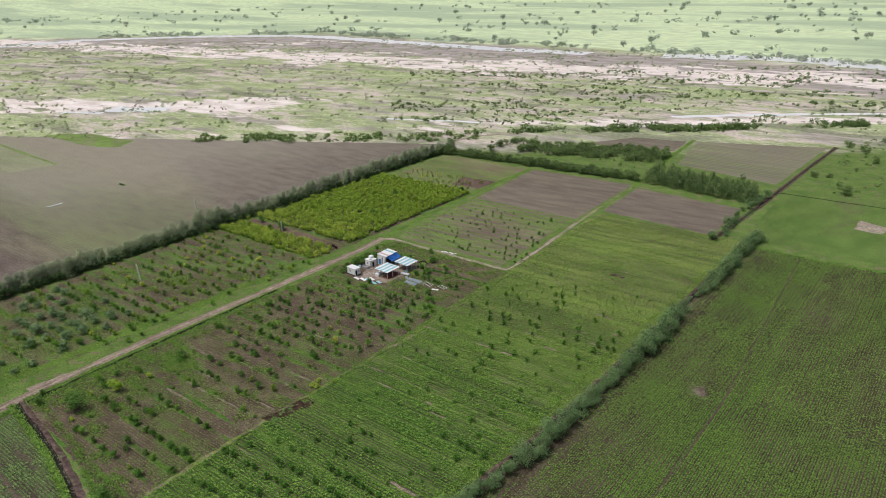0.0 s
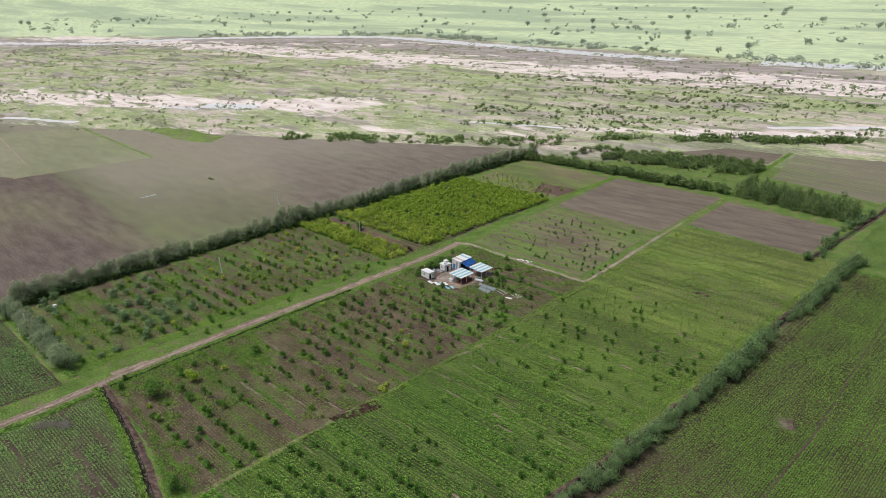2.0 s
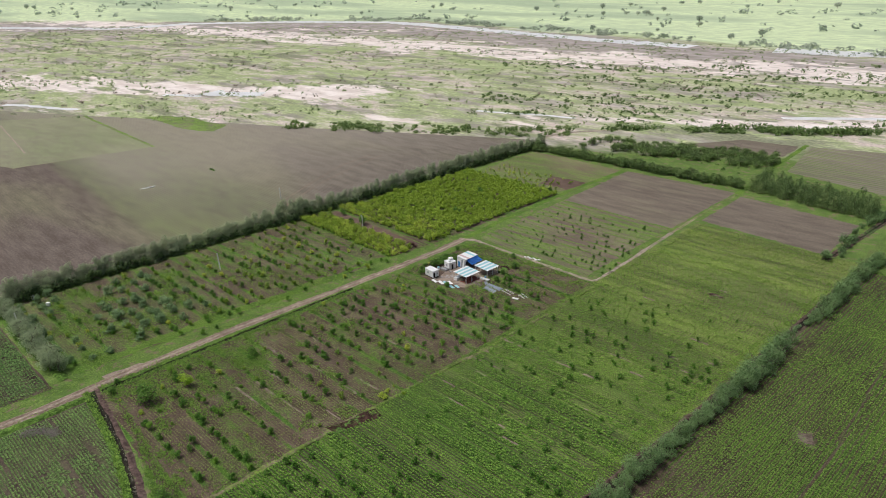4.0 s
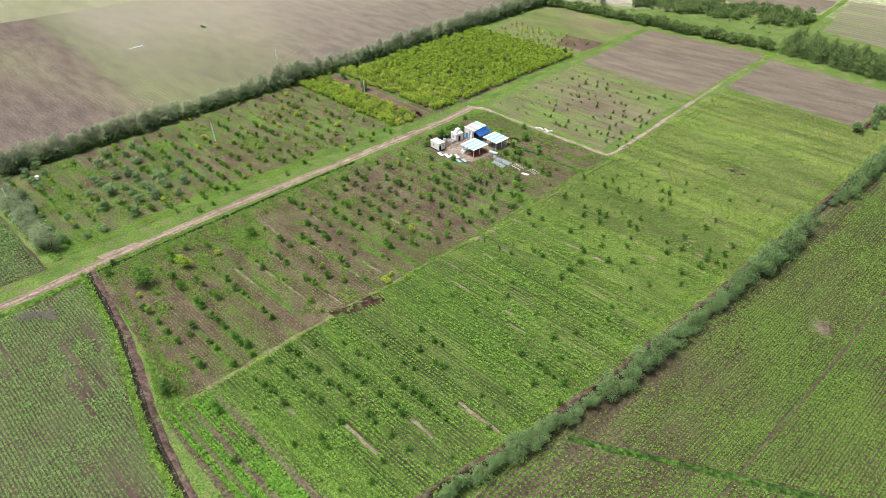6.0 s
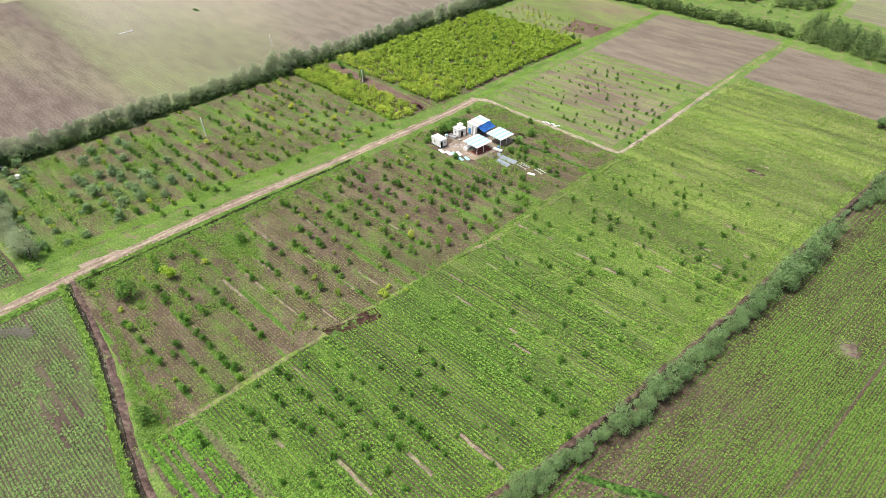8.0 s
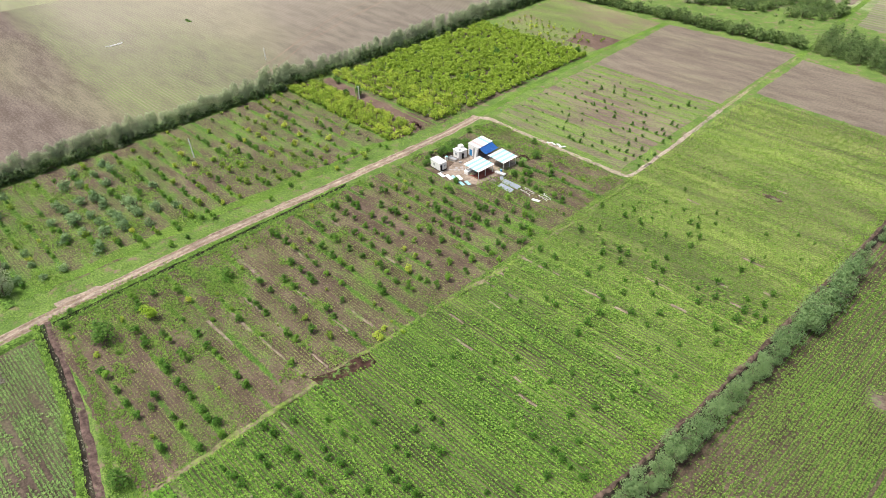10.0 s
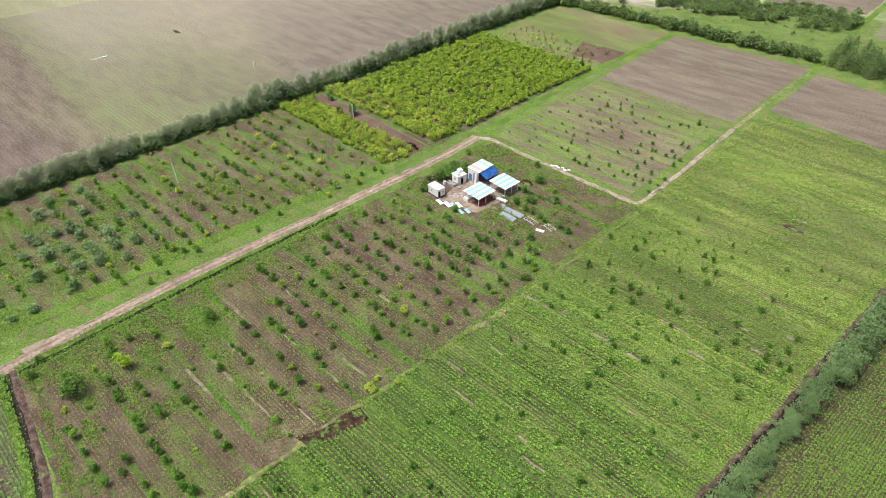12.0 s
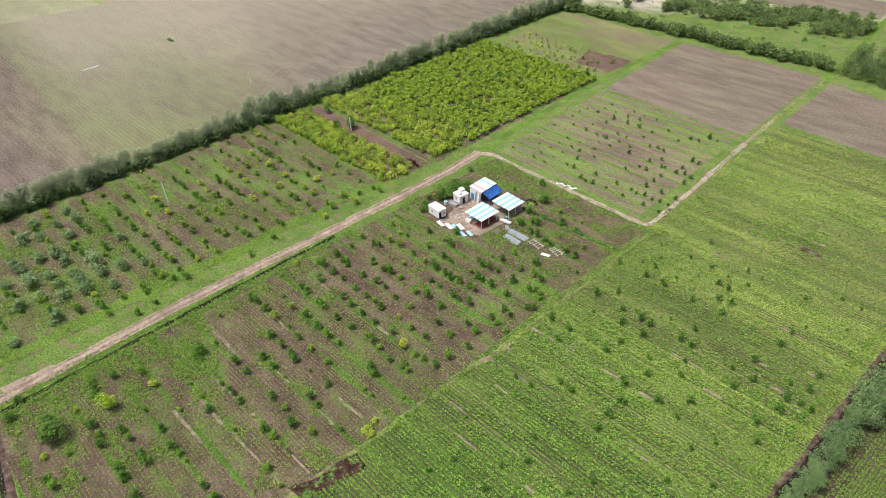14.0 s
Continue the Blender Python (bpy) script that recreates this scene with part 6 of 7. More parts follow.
weeds("crop_weeds", "yellowish grass in streaks through the crop", (64, 126, -110, 117), 40000, 0.22, 433,
      lambda x, y: np.clip(0.4 * vnoise(x * 0.2, y, 6, 30) * (off_row(y, CROP) < 0.42) + 1.5 * vnoise(x * 0.12, y, 1.8, 18) + 0.3 * vnoise(x * 0.15, y, 7, 18) - 0.9 + 0.5 * np.clip((y + 45) / 70, 0, 1), 0, 0.85) * clear_of(x, y, CROP_BARE, 0.42), M["weed_yellow"])
weeds("ditch_weeds", "tall green weeds on the ditch bank", (5, 100, -133, -113), 26000, 0.45, 429,
      lambda x, y: 0.95 * (np.abs(y + np.interp(x, [5, 20, 35, 60, 74, 100], [116.4, 118.3, 120.4, 126.2, 129.3, 132.3])) < 0.7))
weeds("corner_weeds", "rough grass tufts on the field corner", (8, 72, -130, -110), 15000, 0.3, 437,
      lambda x, y: 0.9 * (y < -111.5 - np.clip((x - 20) * 0.12, 0, 6)) * (y > 3.0 - np.interp(x, [5, 20, 35, 60, 74], [115.5, 116.3, 118, 125, 128])) * (0.35 + 0.65 * vnoise(x, y, 4, 20)))
weeds("bank_weeds", "pale dry grass tufts along the ditch edge", (6, 118, -134, -112), 22000, 0.26, 439,
      lambda x, y: 0.9 * (np.abs(y - 0.75 + np.interp(x, [5, 20, 35, 60, 74, 95, 118], [115.3, 117.1, 119.2, 125, 128, 131, 132])) < 0.3) * (vnoise(x, y, 2.2, 24) > 0.3), M["weed_dry"])
weeds("ditch_edge_weeds", "tufts of weeds overhanging the road ditch", (4.4, 8.6, -113, -26), 3800, 0.32, 435, lambda x, y: np.where(np.abs(x - np.interp(y, [-113, -90, -66, -40, -26], [7.3, 6.9, 6.4, 6.0, 6.2])) < 0.45, 0.05, 0.6) * (0.3 + vnoise(x, y, 3, 19)))
weeds("plot_grass", "grass tufts over the planted plots", (2, 62, 38, 104), 20000, 0.18, 431, lambda x, y: np.clip(1.0 * vnoise(x * 0.3, y, 6, 17) - 0.5 + 0.7 * (off_row(y, PLOT) < 0.6), 0, 1))


# ---- the farm yard ----
def corrugated(x0, x1, y0, y1, z, rise_x=0.0, rise_y=0.0, thick=0.03, waves=6, deep=0.03):
    """A roofing sheet with ribs along y."""
    bm = bmesh.new()
    tops, lows = [], []
    for i in range(waves * 2 + 1):
        f = i / (waves * 2)
        x = x0 + (x1 - x0) * f
        h = z + rise_x * f + (deep if i % 2 else 0)
        tops.append((bm.verts.new((x, y0, h)), bm.verts.new((x, y1, h + rise_y))))
        lows.append((bm.verts.new((x, y0, h - thick)), bm.verts.new((x, y1, h + rise_y - thick))))
    for (a, b), (c, d) in zip(tops, tops[1:]):
        bm.faces.new((a, c, d, b))
    for (a, b), (c, d) in zip(lows, lows[1:]):
        bm.faces.new((a, b, d, c))
    for (a, b), (c, d), (e, f), (g, h) in zip(tops, tops[1:], lows, lows[1:]):
        bm.faces.new((a, e, g, c))
        bm.faces.new((b, d, h, f))
    for (a, b), (c, d) in ((tops[0], lows[0]), (lows[-1], tops[-1])):
        bm.faces.new((a, b, d, c))
    return bm


def open_shed(label, x0, x1, y0, y1, z, colours, posts_y):
    """An open shed: posts, beams and striped sheets that fall a little towards +x."""
    cx, cy = (x0 + x1) / 2, (y0 + y1) / 2
    root = thing("open_shed", label, "shed", "open sheds", Matrix.Translation((cx, cy, 0)))
    w, d = (x1 - x0) / 2, (y1 - y0) / 2
    fall = -0.35
    n = len(colours)
    for k, c in enumerate(colours):
        a, b = -w + 2 * w * k / n, -w + 2 * w * (k + 1) / n
        part("roof_sheet", corrugated(a, b + 0.04, -d, d, z + fall * k / n + 0.006 * (k % 2), fall / n), M[c], root, "white roofing sheet" if c == "white" else "pale blue translucent roofing sheet")
    for px in (-w + 0.5, w - 0.5):
        for py in posts_y:
            bm = bmesh.new()
            tube(bm, [(px, py, 0), (px, py, z + fall * (px + w) / (2 * w) - 0.1)], [0.11, 0.1], 8)
            part("post", bm, M["pole"], root)
        part("beam", box(bmesh.new(), px - 0.05, px + 0.05, -d + 0.1, d - 0.1, z + fall * (px + w) / (2 * w) - 0.19, z + fall * (px + w) / (2 * w) - 0.05, 0.01), M["steel"], root)
    for py in np.linspace(-d + 0.3, d - 0.3, 5):
        bm = bmesh.new()
        tube(bm, [(-w + 0.1, py, z - 0.06), (w - 0.1, py, z + fall - 0.06)], [0.035, 0.035], 6)
        part("purlin", bm, M["steel"], root)
    return root


open_shed("open shed with white and pale blue striped roof", 26.3, 32.7, 3.9, 11.1, 3.15, ["white", "blue_sheet", "white", "blue_sheet", "white", "blue_sheet", "white"], (-3.0, 0.0, 3.2))
open_shed("open shed with striped roof beside the dung heap", 27.9, 34.5, 13.2, 19.8, 3.15, ["white", "blue_sheet", "white", "blue_sheet", "white", "blue_sheet", "white"], (-2.8, 0.0, 2.9))
patch("shed_floor", [(27.5, 4.2), (32.8, 4.0), (32.9, 11), (28.0, 11)], M["red_floor"], 0.045, "reddish littered earth floor under the shed", step=0.7, ragged=0.8, seed=501)

bale = thing("feed_bin", "white feed bin standing under the open shed", "bin", at=Matrix.Translation((27.4, 5.2, 0.05)) @ Matrix.Rotation(radians(5), 4, "Z"))
part("body", box(bmesh.new(), -0.8, 0.8, -1.4, 1.4, 0, 1.0, 0.05), M["white_wall"], bale)
part("lid", box(bmesh.new(), -0.85, 0.85, -1.45, 1.45, 1.004, 1.08, 0.02), M["white"], bale)

# cabin on short legs
cabin = thing("cabin", "white box cabin raised on short legs", "cabin", at=Matrix.Translation((18.7, 0.6, 0)) @ Matrix.Rotation(radians(-4), 4, "Z"))
part("body", box(bmesh.new(), -2.3, 2.3, -1.35, 1.35, 0.5, 2.95, 0.04), M["white_wall"], cabin)
part("roof", box(bmesh.new(), -2.4, 2.4, -1.45, 1.45, 2.955, 3.06, 0.03), M["white"], cabin)
# no opening is cut: a black plate carries the doorway's inner shade
part("door", box(bmesh.new(), 2.304, 2.345, -1.2, -0.4, 0.55, 2.4, 0.01), M["dark"], cabin, "dark panel painted as the shade in an open doorway")
part("window", box(bmesh.new(), -0.9, -0.2, -1.395, -1.354, 1.5, 2.2, 0.01), M["steel"], cabin, "small grey window")
part("window", box(bmesh.new(), 2.304, 2.345, 0.3, 0.9, 1.5, 2.1, 0.01), M["steel"], cabin, "small grey window")
part("step", box(bmesh.new(), 2.36, 2.8, -1.25, -0.35, 0.02, 0.28, 0.02), M["grey"], cabin)
for px in (-2.0, 0.0, 2.0):
    for py in (-1.1, 1.1):
        part("leg", box(bmesh.new(), px - 0.12, px + 0.12, py - 0.12, py + 0.12, 0, 0.5, 0.01), M["dark"], cabin)

# small plastered hut with a tank on its roof
hut = thing("hut", "white rendered hut with a raised roof tank", "hut", at=Matrix.Translation((18.2, 10.6, 0)) @ Matrix.Rotation(radians(-8), 4, "Z"))
part("wall", box(bmesh.new(), -1.5, 1.5, -1.6, 1.6, 0, 2.7, 0.03), M["white_wall"], hut)
part("roof", box(bmesh.new(), -1.65, 1.65, -1.75, 1.75, 2.705, 2.85, 0.02), M["white"], hut)
part("stair_block", box(bmesh.new(), -1.45, 0.0, 0.1, 1.55, 2.855, 3.7, 0.03), M["white_wall"], hut)
# black plate on the wall, coloured as the shade inside the doorway
part("door", box(bmesh.new(), 1.504, 1.54, -0.5, 0.35, 0.03, 2.0, 0.01), M["dark"], hut, "dark panel painted as the shade in the doorway")
part("window", box(bmesh.new(), -0.5, 0.3, -1.645, -1.604, 1.2, 1.9, 0.01), M["steel"], hut)
bm = bmesh.new()
tube(bm, [(0.7, -0.7, 2.855), (0.7, -0.7, 3.5), (0.7, -0.7, 3.65)], [0.5, 0.5, 0.25], 14)
tank = part("water_tank", bm, M["white"], hut)
part("lid", tube(bmesh.new(), [(0.7, -0.7, 3.652), (0.7, -0.7, 3.72)], [0.26, 0.22], 12), M["blue_sheet"], tank)

# tall shed with a tarpaulin awning
tall = thing("tall_shed", "tall sheet-metal shed with a blue tarpaulin awning", "shed", at=Matrix.Translation((21.0, 17.0, 0)) @ Matrix.Rotation(radians(3), 4, "Z"))
for k in range(6):
    a = -3.4 + 6.8 * k / 6
    part("roof_sheet", corrugated(-2.4, 2.3, a, a + 6.8 / 6 + 0.03, 4.1 + 0.006 * (k % 2), -0.35, waves=10), M["rust" if k in (1,) else "blue_sheet" if k == 4 else "white"], tall)
part("back_wall", corrugated(-2.2, -2.14, -3.3, 3.3, 3.95, thick=3.9, waves=1, deep=0.0), M["white_wall"], tall)
part("side_wall", box(bmesh.new(), -2.1, 2.0, -3.3, -3.24, 0, 3.75), M["white_wall"], tall, "stained white sheet wall")
part("side_wall", box(bmesh.new(), -2.1, 2.0, 3.24, 3.3, 0, 3.75), M["white_wall"], tall, "stained white sheet wall")
leaf = part("door", box(bmesh.new(), -1.7, -0.6, -3.35, -3.31, 0.02, 2.2, 0.01), M["blue_paint"], tall, "blue painted door")
part("handle", box(bmesh.new(), -0.78, -0.72, -3.4, -3.352, 1.0, 1.14), M["steel"], leaf)
for py in (-3.2, 0, 3.2):
    bm = bmesh.new()
    tube(bm, [(2.05, py, 0), (2.05, py, 3.7)], [0.07, 0.06], 7)
    part("post", bm, M["bark"], tall)
for dx, lean, c in ((0.2, 0.5, "steel"), (0.95, 0.6, "white"), (1.6, 0.55, "steel")):
    bm = corrugated(dx, dx + 0.75, 0, 3.3, 0, waves=5)
    bmesh.ops.transform(bm, matrix=Matrix.Translation((0, -3.5 - 1.1 * lean, 0.02)) @ Matrix.Rotation(radians(90 - 17 * lean), 4, "X"), verts=bm.verts)
    part("leaning_sheet", bm, M[c], tall, "roofing sheet leaning on the wall")
bm = bmesh.new()
cols, rows = 9, 7
grid = [[bm.verts.new((2.1 + 2.9 * i / (cols - 1), -3.0 + 6.2 * j / (rows - 1),
                       3.62 - 1.25 * i / (cols - 1) - 0.16 * math.sin(math.pi * i / (cols - 1)) * (1 + 0.6 * math.sin(j * 2.1)) + 0.06 * math.sin(i * 1.7 + j * 2.3))) for j in range(rows)] for i in range(cols)]
for i in range(cols - 1):
    for j in range(rows - 1):
        bm.faces.new((grid[i][j], grid[i + 1][j], grid[i + 1][j + 1], grid[i][j + 1]))
bmesh.ops.solidify(bm, geom=bm.faces[:], thickness=0.02)
part("awning", bm, M["blue"], tall, "sagging blue tarpaulin")
for py in (-2.8, 0.1, 3.0):
    bm = bmesh.new()
    tube(bm, [(4.9, py, 0), (4.9, py, 2.36)], [0.05, 0.045], 6)
    part("awning_pole", bm, M["bark"], tall)


# loose things round the yard
def sheet_on_ground(label, x, y, turn, w, d, colour, z=0.1):
    root = thing("roofing_sheet", label, "roofing sheet", "loose roofing sheets", Matrix.Translation((x, y, z)) @ Matrix.Rotation(radians(turn), 4, "Z"))
    part("sheet", corrugated(-w / 2, w / 2, -d / 2, d / 2, 0.04, 0.02, waves=5), M[colour], root)
    return root


for spec in ((22.4, -1.7, 78, 1.1, 3.0, "white", 0.1), (25.0, -1.0, 76, 1.2, 3.2, "white", 0.1), (26.6, -0.2, 74, 1.0, 3.0, "blue_sheet", 0.13), (27.5, 1.0, 72, 1.2, 3.0, "white", 0.12),
             (30.4, -1.0, 78, 1.0, 2.6, "blue_sheet", 0.1), (31.6, 0.5, 74, 1.0, 2.6, "blue_sheet", 0.11), (52.6, 7.3, -75, 1.1, 2.4, "white", 0.12)):
    sheet_on_ground("white roofing sheet lying on the earth" if spec[5] == "white" else "pale blue roofing sheet lying on the grass", *spec)


def solar_panel(x, y, turn):
    root = thing("solar_panel", "dark blue solar panel propped low on the grass", "solar panel", "solar panels", Matrix.Translation((x, y, 0.12)) @ Matrix.Rotation(radians(turn), 4, "Z") @ Matrix.Rotation(radians(9), 4, "X"))
    for a, b, c, d in ((-0.5, 0.5, -0.95, -0.91), (-0.5, 0.5, 0.91, 0.95), (-0.5, -0.46, -0.91, 0.91), (0.46, 0.5, -0.91, 0.91)):
        part("rim", box(bmesh.new(), a, b, c, d, 0.0, 0.08), M["steel"], root)
    glass = part("glass", box(bmesh.new(), -0.46, 0.46, -0.91, 0.91, 0.02, 0.06), M["panel"], root)
    for k in range(1, 3):
        part("cell_line", box(bmesh.new(), -0.45, 0.45, -0.91 + 1.82 * k / 3 - 0.012, -0.91 + 1.82 * k / 3 + 0.012, 0.061, 0.064), M["steel"], glass)
    for px in (-0.4, 0.4):
        part("prop", box(bmesh.new(), px - 0.03, px + 0.03, 0.7, 0.76, -0.25, 0.0), M["steel"], root)
    return root


first = solar_panel(39.6, 6.4, -2)
for k in range(1, 5):
    copy_thing(first, Matrix.Translation((39.6 + 1.06 * k, 6.4 - 0.04 * k, 0.12)) @ Matrix.Rotation(radians(-2), 4, "Z") @ Matrix.Rotation(radians(9), 4, "X"))
for k in range(6):
    copy_thing(first, Matrix.Translation((38.9 + 1.06 * k, 8.95 + 0.03 * k, 0.12)) @ Matrix.Rotation(radians(2), 4, "Z") @ Matrix.Rotation(radians(8), 4, "X"))
copy_thing(first, Matrix.Translation((37.2, 9.6, 0.12)) @ Matrix.Rotation(radians(50), 4, "Z") @ Matrix.Rotation(radians(8), 4, "X"))


def rack(x, y, turn, long, wide):
    root = thing("panel_rack", "pale metal rack frame lying in the grass", "metal rack", "panel racks", Matrix.Translation((x, y, 0.0)) @ Matrix.Rotation(radians(turn), 4, "Z"))
    for py in (-wide / 2, wide / 2):
        part("rail", box(bmesh.new(), -long / 2, long / 2, py - 0.035, py + 0.035, 0.42, 0.5, 0.01), M["pole"], root)
    for px in np.linspace(-long / 2 + 0.2, long / 2 - 0.2, 5):
        part("crossbar", box(bmesh.new(), px - 0.03, px + 0.03, -wide / 2 - 0.5, wide / 2 + 0.5, 0.504, 0.56, 0.01), M["pole"], root)
    for px in (-long / 2 + 0.3, long / 2 - 0.3):
        for py in (-wide / 2, wide / 2):
            part("leg", box(bmesh.new(), px - 0.04, px + 0.04, py - 0.04, py + 0.04, 0, 0.415), M["pole"], root)
    return root


rack(48.0, 9.0, -8, 4.2, 1.6)
rack(53.8, 10.0, -12, 3.6, 1.5)

trough = thing("trough", "long white trough standing beside the shed", "trough", at=Matrix.Translation((35.0, 11.3, 0)) @ Matrix.Rotation(radians(8), 4, "Z"))
part("base", box(bmesh.new(), -1.7, 1.7, -0.45, 0.45, 0.25, 0.33, 0.01), M["white"], trough)
for a, b, c, d in ((-1.7, 1.7, -0.5, -0.45), (-1.7, 1.7, 0.45, 0.5), (-1.75, -1.7, -0.5, 0.5), (1.7, 1.75, -0.5, 0.5)):
    part("side", box(bmesh.new(), a, b, c, d, 0.25, 0.7, 0.01), M["white"], trough)
for px in (-1.4, 1.4):
    part("leg", box(bmesh.new(), px - 0.1, px + 0.1, -0.35, 0.35, 0, 0.25), M["grey"], trough)
drum = thing("drum", "blue-green plastic drum by the shed", "drum", at=Matrix.Translation((34.2, 12.6, 0.05)))
bm = bmesh.new()
tube(bm, [(0, 0, 0), (0, 0, 0.3), (0, 0, 0.33), (0, 0, 0.8), (0, 0, 0.88)], [0.3, 0.31, 0.33, 0.31, 0.27], 16)
part("body", bm, M["blue_paint"], drum)
part("lid", tube(bmesh.new(), [(0, 0, 0.881), (0, 0, 0.93)], [0.29, 0.28], 16), M["blue_sheet"], drum)
drum = thing("water_drum", "white water drum with a blue lid near the cabin", "drum", at=Matrix.Translation((16.4, 6.2, 0.05)))
part("body", tube(bmesh.new(), [(0, 0, 0), (0, 0, 0.5), (0, 0, 1.1)], [0.5, 0.53, 0.5], 16), M["white"], drum)
part("lid", tube(bmesh.new(), [(0, 0, 1.101), (0, 0, 1.18), (0, 0, 1.25)], [0.53, 0.5, 0.2], 16), M["blue_sheet"], drum)

pit = thing("water_trough", "grey concrete cistern in front of the hut", "cistern", at=Matrix.Translation((18.0, 7.6, 0)) @ Matrix.Rotation(radians(6), 4, "Z"))
for a, b, c, d in ((-1.6, 1.6, -0.9, -0.72), (-1.6, 1.6, 0.72, 0.9), (-1.6, -1.42, -0.72, 0.72), (1.42, 1.6, -0.72, 0.72)):
    part("wall", box(bmesh.new(), a, b, c, d, 0, 0.8, 0.02), M["grey"], pit)
part("water", box(bmesh.new(), -1.42, 1.42, -0.72, 0.72, 0.05, 0.5), M["steel"], pit)
block_stack = thing("block_stack", "small stack of grey concrete blocks", "blocks", at=Matrix.Translation((20.7, 7.4, 0.05)))
for k in range(8):
    part("block", box(bmesh.new(), (k % 2) * 0.42, (k % 2) * 0.42 + 0.4, (k // 2 % 2) * 0.42, (k // 2 % 2) * 0.42 + 0.4, (k // 4) * 0.21, (k // 4) * 0.21 + 0.2, 0.01), M["grey"], block_stack)
for n, (x, y) in enumerate(((22.0, 2.6), (23.1, 3.4), (24.0, 4.2), (24.6, 5.3), (22.6, 4.6), (23.4, 6.0))):
    slab = tagged(part("paving_slab", box(bmesh.new(), -0.5, 0.5, -0.4, 0.4, 0, 0.08, 0.02), M["grey"], None), "pale worn stepping slab in the yard", "paving slab", "yard slabs")
    slab.matrix_basis = Matrix.Translation((x, y, 0.05)) @ Matrix.Rotation(0.5 + 0.7 * n, 4, "Z")

# dung and rubble heaps
def heap(name, label, x, y, rx, ry, h, material, seed):
    n, m = 18, 8
    v = [(0, 0, h)]
    for j in range(1, m + 1):
        for i in range(n):
            a, r = 2 * math.pi * i / n, j / m
            px, py = rx * r * math.cos(a), ry * r * math.sin(a)
            wob = vnoise(px + x, py + y, 0.7, seed) - 0.5
            v.append((px * (1 + 0.2 * wob), py * (1 + 0.2 * wob), max(0.0, h * (1 - r ** 1.7) + 0.35 * h * wob * (j < m))))
    bm = bmesh.new()
    vs = [bm.verts.new(p) for p in v]
    for i in range(n):
        bm.faces.new((vs[0], vs[1 + i], vs[1 + (i + 1) % n]))
        for j in range(m - 1):
            a, b = 1 + j * n + i, 1 + j * n + (i + 1) % n
            bm.faces.new((vs[a], vs[a + n], vs[b + n], vs[b]))
    me = bpy.data.meshes.new(name)
    bm.to_mesh(me)
    bm.free()
    me.materials.append(material)
    ob = new(name, me)
    ob.matrix_basis = Matrix.Translation((x, y, 0.02))
    return tagged(ob, label, "heap")


heap("dung_heap", "dark brown dung heap beside the shed", 33.6, 24.2, 2.2, 1.6, 0.9, M["dark_soil"], 3)
heap("rubble_heap", "reddish rubble heap on the grass", 30.5, 22.8, 1.5, 1.1, 0.6, M["bank"], 5)
heap("straw_heap", "grey-green heap of cut hay under the roof", 28.4, 6.0, 1.2, 1.6, 0.9, M["sand_path"], 7)
heap("litter_heap", "dark reddish litter heap under the roof", 31.4, 8.6, 0.9, 1.3, 0.6, M["red_floor"], 9)

# cut timber beside the shed
logs = thing("timber_pile", "loose grey timber lengths thrown on the ground", "timber", at=Matrix.Translation((36.3, 6.6, 0.06)))
for k in range(9):
    a, px, py = RNG.uniform(-0.6, 0.6), RNG.uniform(-1.4, 1.4), RNG.uniform(-1.0, 1.0)
    d = Vector((math.cos(a), math.sin(a), 0)) * RNG.uniform(0.7, 1.5)
    c = Vector((px, py, 0.07 + 0.05 * (k % 3)))
    part("timber", tube(bmesh.new(), [c - d, c + d], [0.07, 0.06], 6), M["dry_wood"], logs)

# bags beside the footpath
for n, (x, y, a) in enumerate(((32.4, 37.6, 0.1), (33.4, 38.3, 0.4), (34.6, 38.0, -0.2), (35.6, 38.8, 0.3), (36.8, 38.3, 0.0), (38.0, 39.0, 0.5), (37.4, 38.0, 1.0))):
    bm = bmesh.new()
    bmesh.ops.create_icosphere(bm, subdivisions=2, radius=1)
    for v in bm.verts:
        v.co = Vector((v.co.x * 0.62 * (1 + 0.12 * math.sin(v.co.y * 5)), v.co.y * 0.4, max(-0.12, v.co.z * 0.22 + 0.03 * math.sin(v.co.x * 6))))
    me = bpy.data.meshes.new("bag")
    bm.to_mesh(me)
    bm.free()
    me.materials.append(M["white"])
    for poly in me.polygons:
        poly.use_smooth = True
    bag = new("bag", me)
    bag.matrix_basis = Matrix.Translation((x, y, 0.17)) @ Matrix.Rotation(a, 4, "Z")
    tagged(bag, "full white sack lying beside the footpath", "sack", "white sacks")


# poles and pipes in the fields
def field_pole(label, x, y, h, lean, turn, cross=True):
    root = thing("utility_pole", label, "utility pole", "utility poles", Matrix.Translation((x, y, 0)) @ Matrix.Rotation(radians(turn), 4, "Z") @ Matrix.Rotation(radians(lean), 4, "Y"))
    part("shaft", box(bmesh.new(), -0.15, 0.15, -0.15, 0.15, -0.3, h, 0.03), M["pole"], root)
    if cross:
        arm = part("crossarm", box(bmesh.new(), -0.7, 0.7, -0.2, -0.152, h - 0.5, h - 0.38, 0.01), M["steel"], root)
        for px in (-0.6, 0.0, 0.6):
            part("insulator", tube(bmesh.new(), [(px, -0.175, h - 0.379), (px, -0.175, h - 0.25), (px, -0.175, h - 0.18)], [0.04, 0.06, 0.02], 8), M["white"], arm)


field_pole("pale concrete pole beside the bare strip", -41.0, 16.2, 5.0, -3, 0)
field_pole("thin pale pole leaning in the orchard", -43.8, -50.2, 6.6, -6, 10, False)
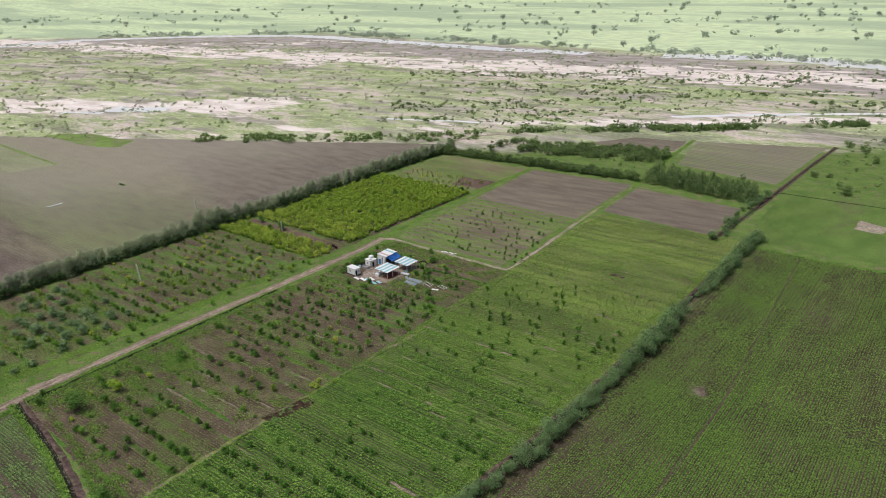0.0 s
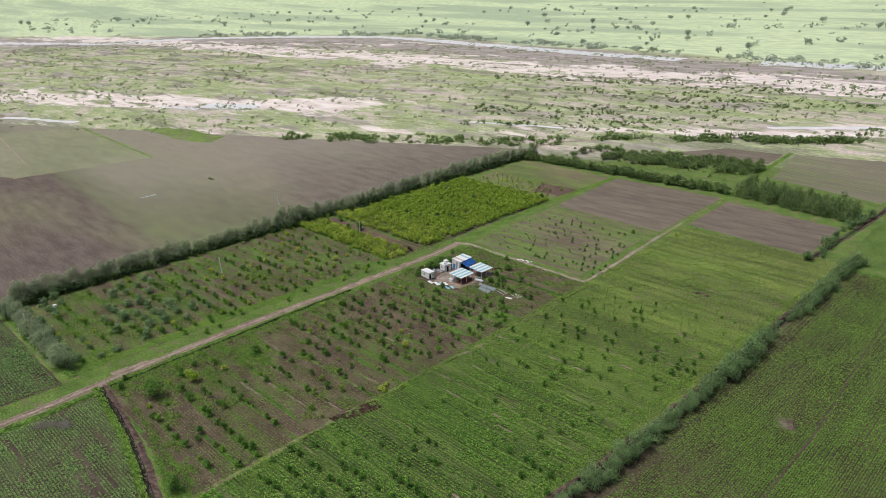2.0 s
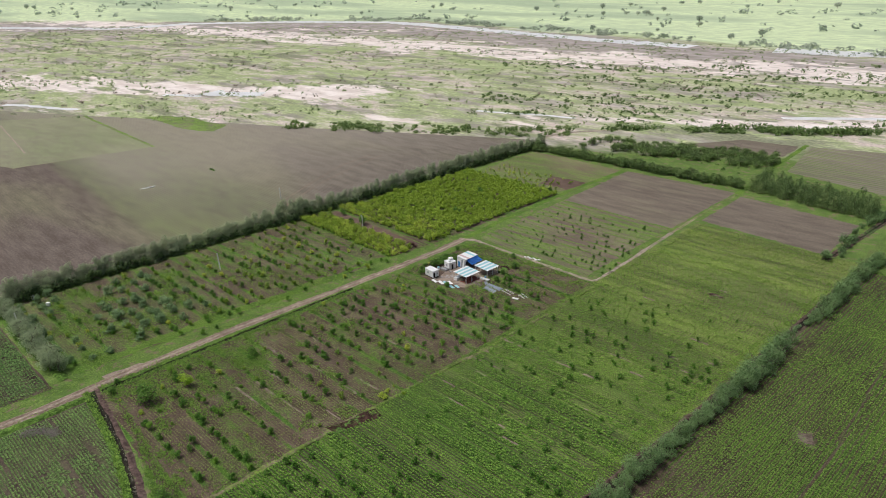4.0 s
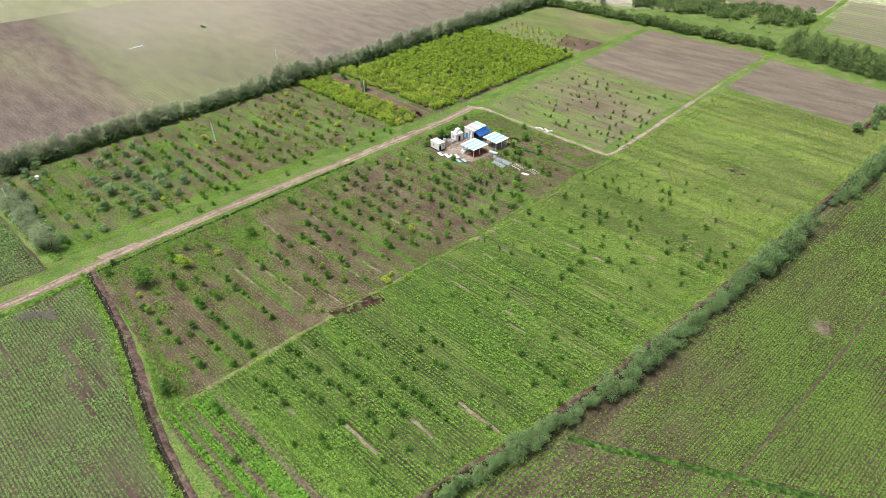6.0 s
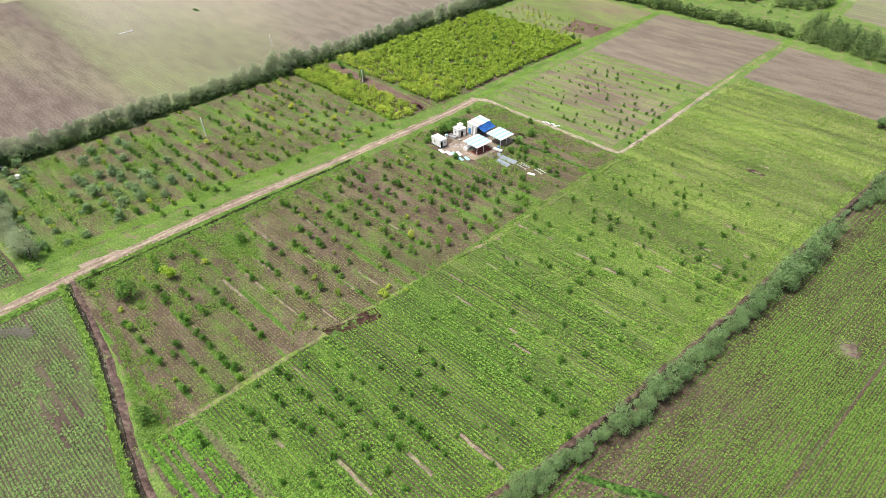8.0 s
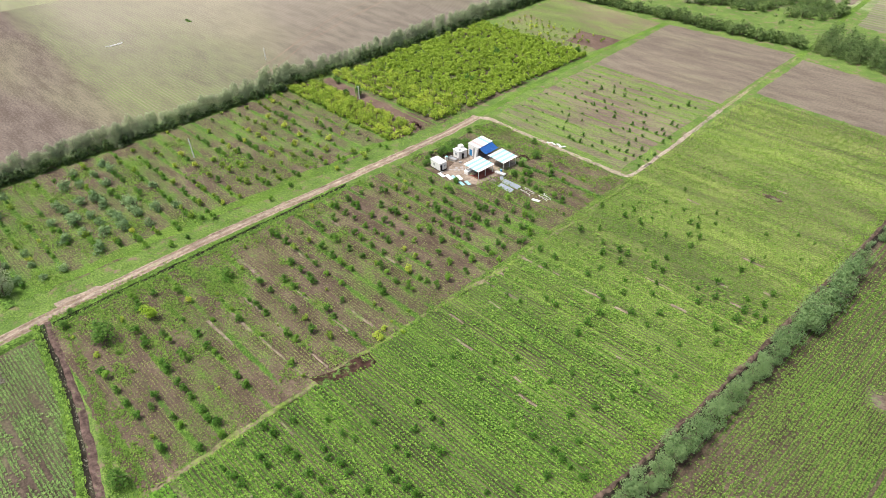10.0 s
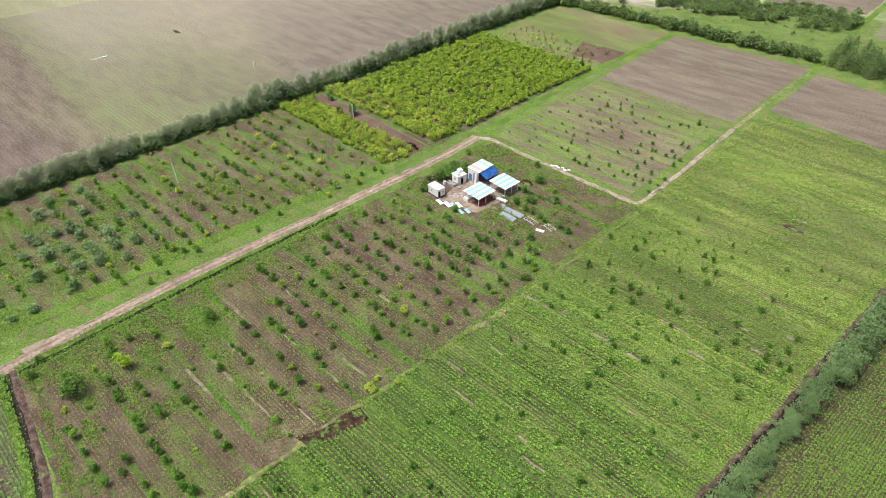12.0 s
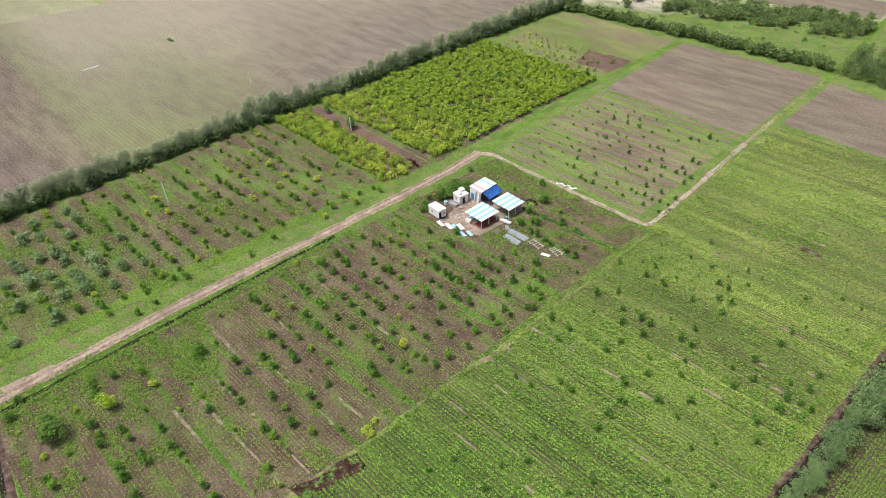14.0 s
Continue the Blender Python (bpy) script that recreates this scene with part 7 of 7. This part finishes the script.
field_pole("thin pale pole leaning by the corner hedge", -46.8, -118.0, 6.2, -8, 20, False)
field_pole("thin pale pole in the ploughed field", -102.3, 13.8, 4.8, -4, 0, False)

pipes = thing("irrigation_pipe", "white irrigation pipe lying on the ploughed field", "pipe", at=Matrix.Translation((-168, -24.3, 0.05)) @ Matrix.Rotation(radians(2), 4, "Z"))
for k in range(3):
    part("length", tube(bmesh.new(), [(0.5 * k, -4.2 + 0.8 * k, 0.16), (0.5 * k + 0.1, 4.0 - 0.5 * k, 0.16)], [0.12, 0.12], 8), M["white"], pipes)
clump = thing("low_bush", "low green bush with a pale dead branch in ploughed soil", "bush", at=Matrix.Translation((-174.3, 15.0, 0)))
clump_v, clump_f = crown_arrays(np.random.default_rng(41), [(-1.4, 0.2, 0.3, 1.2, 0.7, 0.3), (0.4, -0.1, 0.4, 1.3, 0.8, 0.4), (1.9, 0.3, 0.25, 0.9, 0.6, 0.25)], 130, 0.3)
clump_v[:, 2] = np.maximum(clump_v[:, 2], 0.03)
part("foliage", quad_mesh("foliage", clump_v, clump_f, M["leaf_bush"]), None, clump)
part("branch", tube(bmesh.new(), [(-2.6, -0.6, 0.1), (-0.6, -0.3, 0.5), (1.8, 0.4, 0.75)], [0.09, 0.07, 0.03], 6), M["dry_wood"], clump, "pale dead branch")

# white box by the corner hedge
hive = thing("white_crate", "small white crate standing by the hedge end", "crate", at=Matrix.Translation((-68.5, -108.0, 0)))
part("body", box(bmesh.new(), -0.6, 0.6, -0.45, 0.45, 0.1, 1.2, 0.03), M["white"], hive)
part("lid", box(bmesh.new(), -0.66, 0.66, -0.5, 0.5, 1.204, 1.3, 0.02), M["white_wall"], hive)
for px in (-0.5, 0.5):
    part("foot", box(bmesh.new(), px - 0.06, px + 0.06, -0.4, 0.4, 0, 0.1), M["dry_wood"], hive)

copy_thing(hive, Matrix.Translation((-59.0, -106.0, 0)) @ Matrix.Rotation(0.5, 4, "Z"))


# cut brushwood by the road
def brushwood(x, y, turn, long, wide, count, seed):
    rng = np.random.default_rng(seed)
    root = thing("brushwood_heap", "heap of dry grey cut branches beside the road", "brushwood", "brushwood heaps", Matrix.Translation((x, y, 0)) @ Matrix.Rotation(radians(turn), 4, "Z"))
    bm = bmesh.new()
    for _ in range(count):
        c = Vector((rng.uniform(-long, long) / 2, rng.uniform(-wide, wide) / 2, rng.uniform(0.05, 0.8)))
        d = Vector(rng.normal(size=3) * (1, 0.8, 0.35)).normalized() * rng.uniform(0.5, 1.3)
        a, b = c - d, c + d
        a.z, b.z = max(a.z, 0.03), max(b.z, 0.05)
        tube(bm, [a, (a + b) / 2 + Vector(rng.normal(size=3) * 0.08), b], [0.045, 0.035, 0.012], 4)
    part("brush_tangle", bm, M["dry_wood"], root)
    bm = bmesh.new()
    tube(bm, [(-long * 0.4, 0, 0.12), (0, 0.1, 0.3), (long * 0.45, -0.1, 0.12)], [0.14, 0.11, 0.05], 7)
    part("bough", bm, M["dry_wood"], root)
    twig_v, twig_f = crown_arrays(rng, [(rng.uniform(-long, long) * 0.4, rng.uniform(-wide, wide) * 0.4, 0.5, 0.8, 0.8, 0.45) for _ in range(7)], 160, 0.14)
    twig_v[:, 2] = np.maximum(twig_v[:, 2], 0.04)
    part("dead_leaves", quad_mesh("dead_leaves", twig_v, twig_f, M["dry_wood"]), None, root)


brushwood(14.5, -131.5, 60, 7.0, 2.6, 150, 5)
brushwood(18.0, -128.6, 20, 3.5, 2.4, 80, 6)
heap("soil_mound", "brown earth heap standing in the crop", 100.4, 55.8, 3.2, 1.0, 0.5, M["bank"], 11)
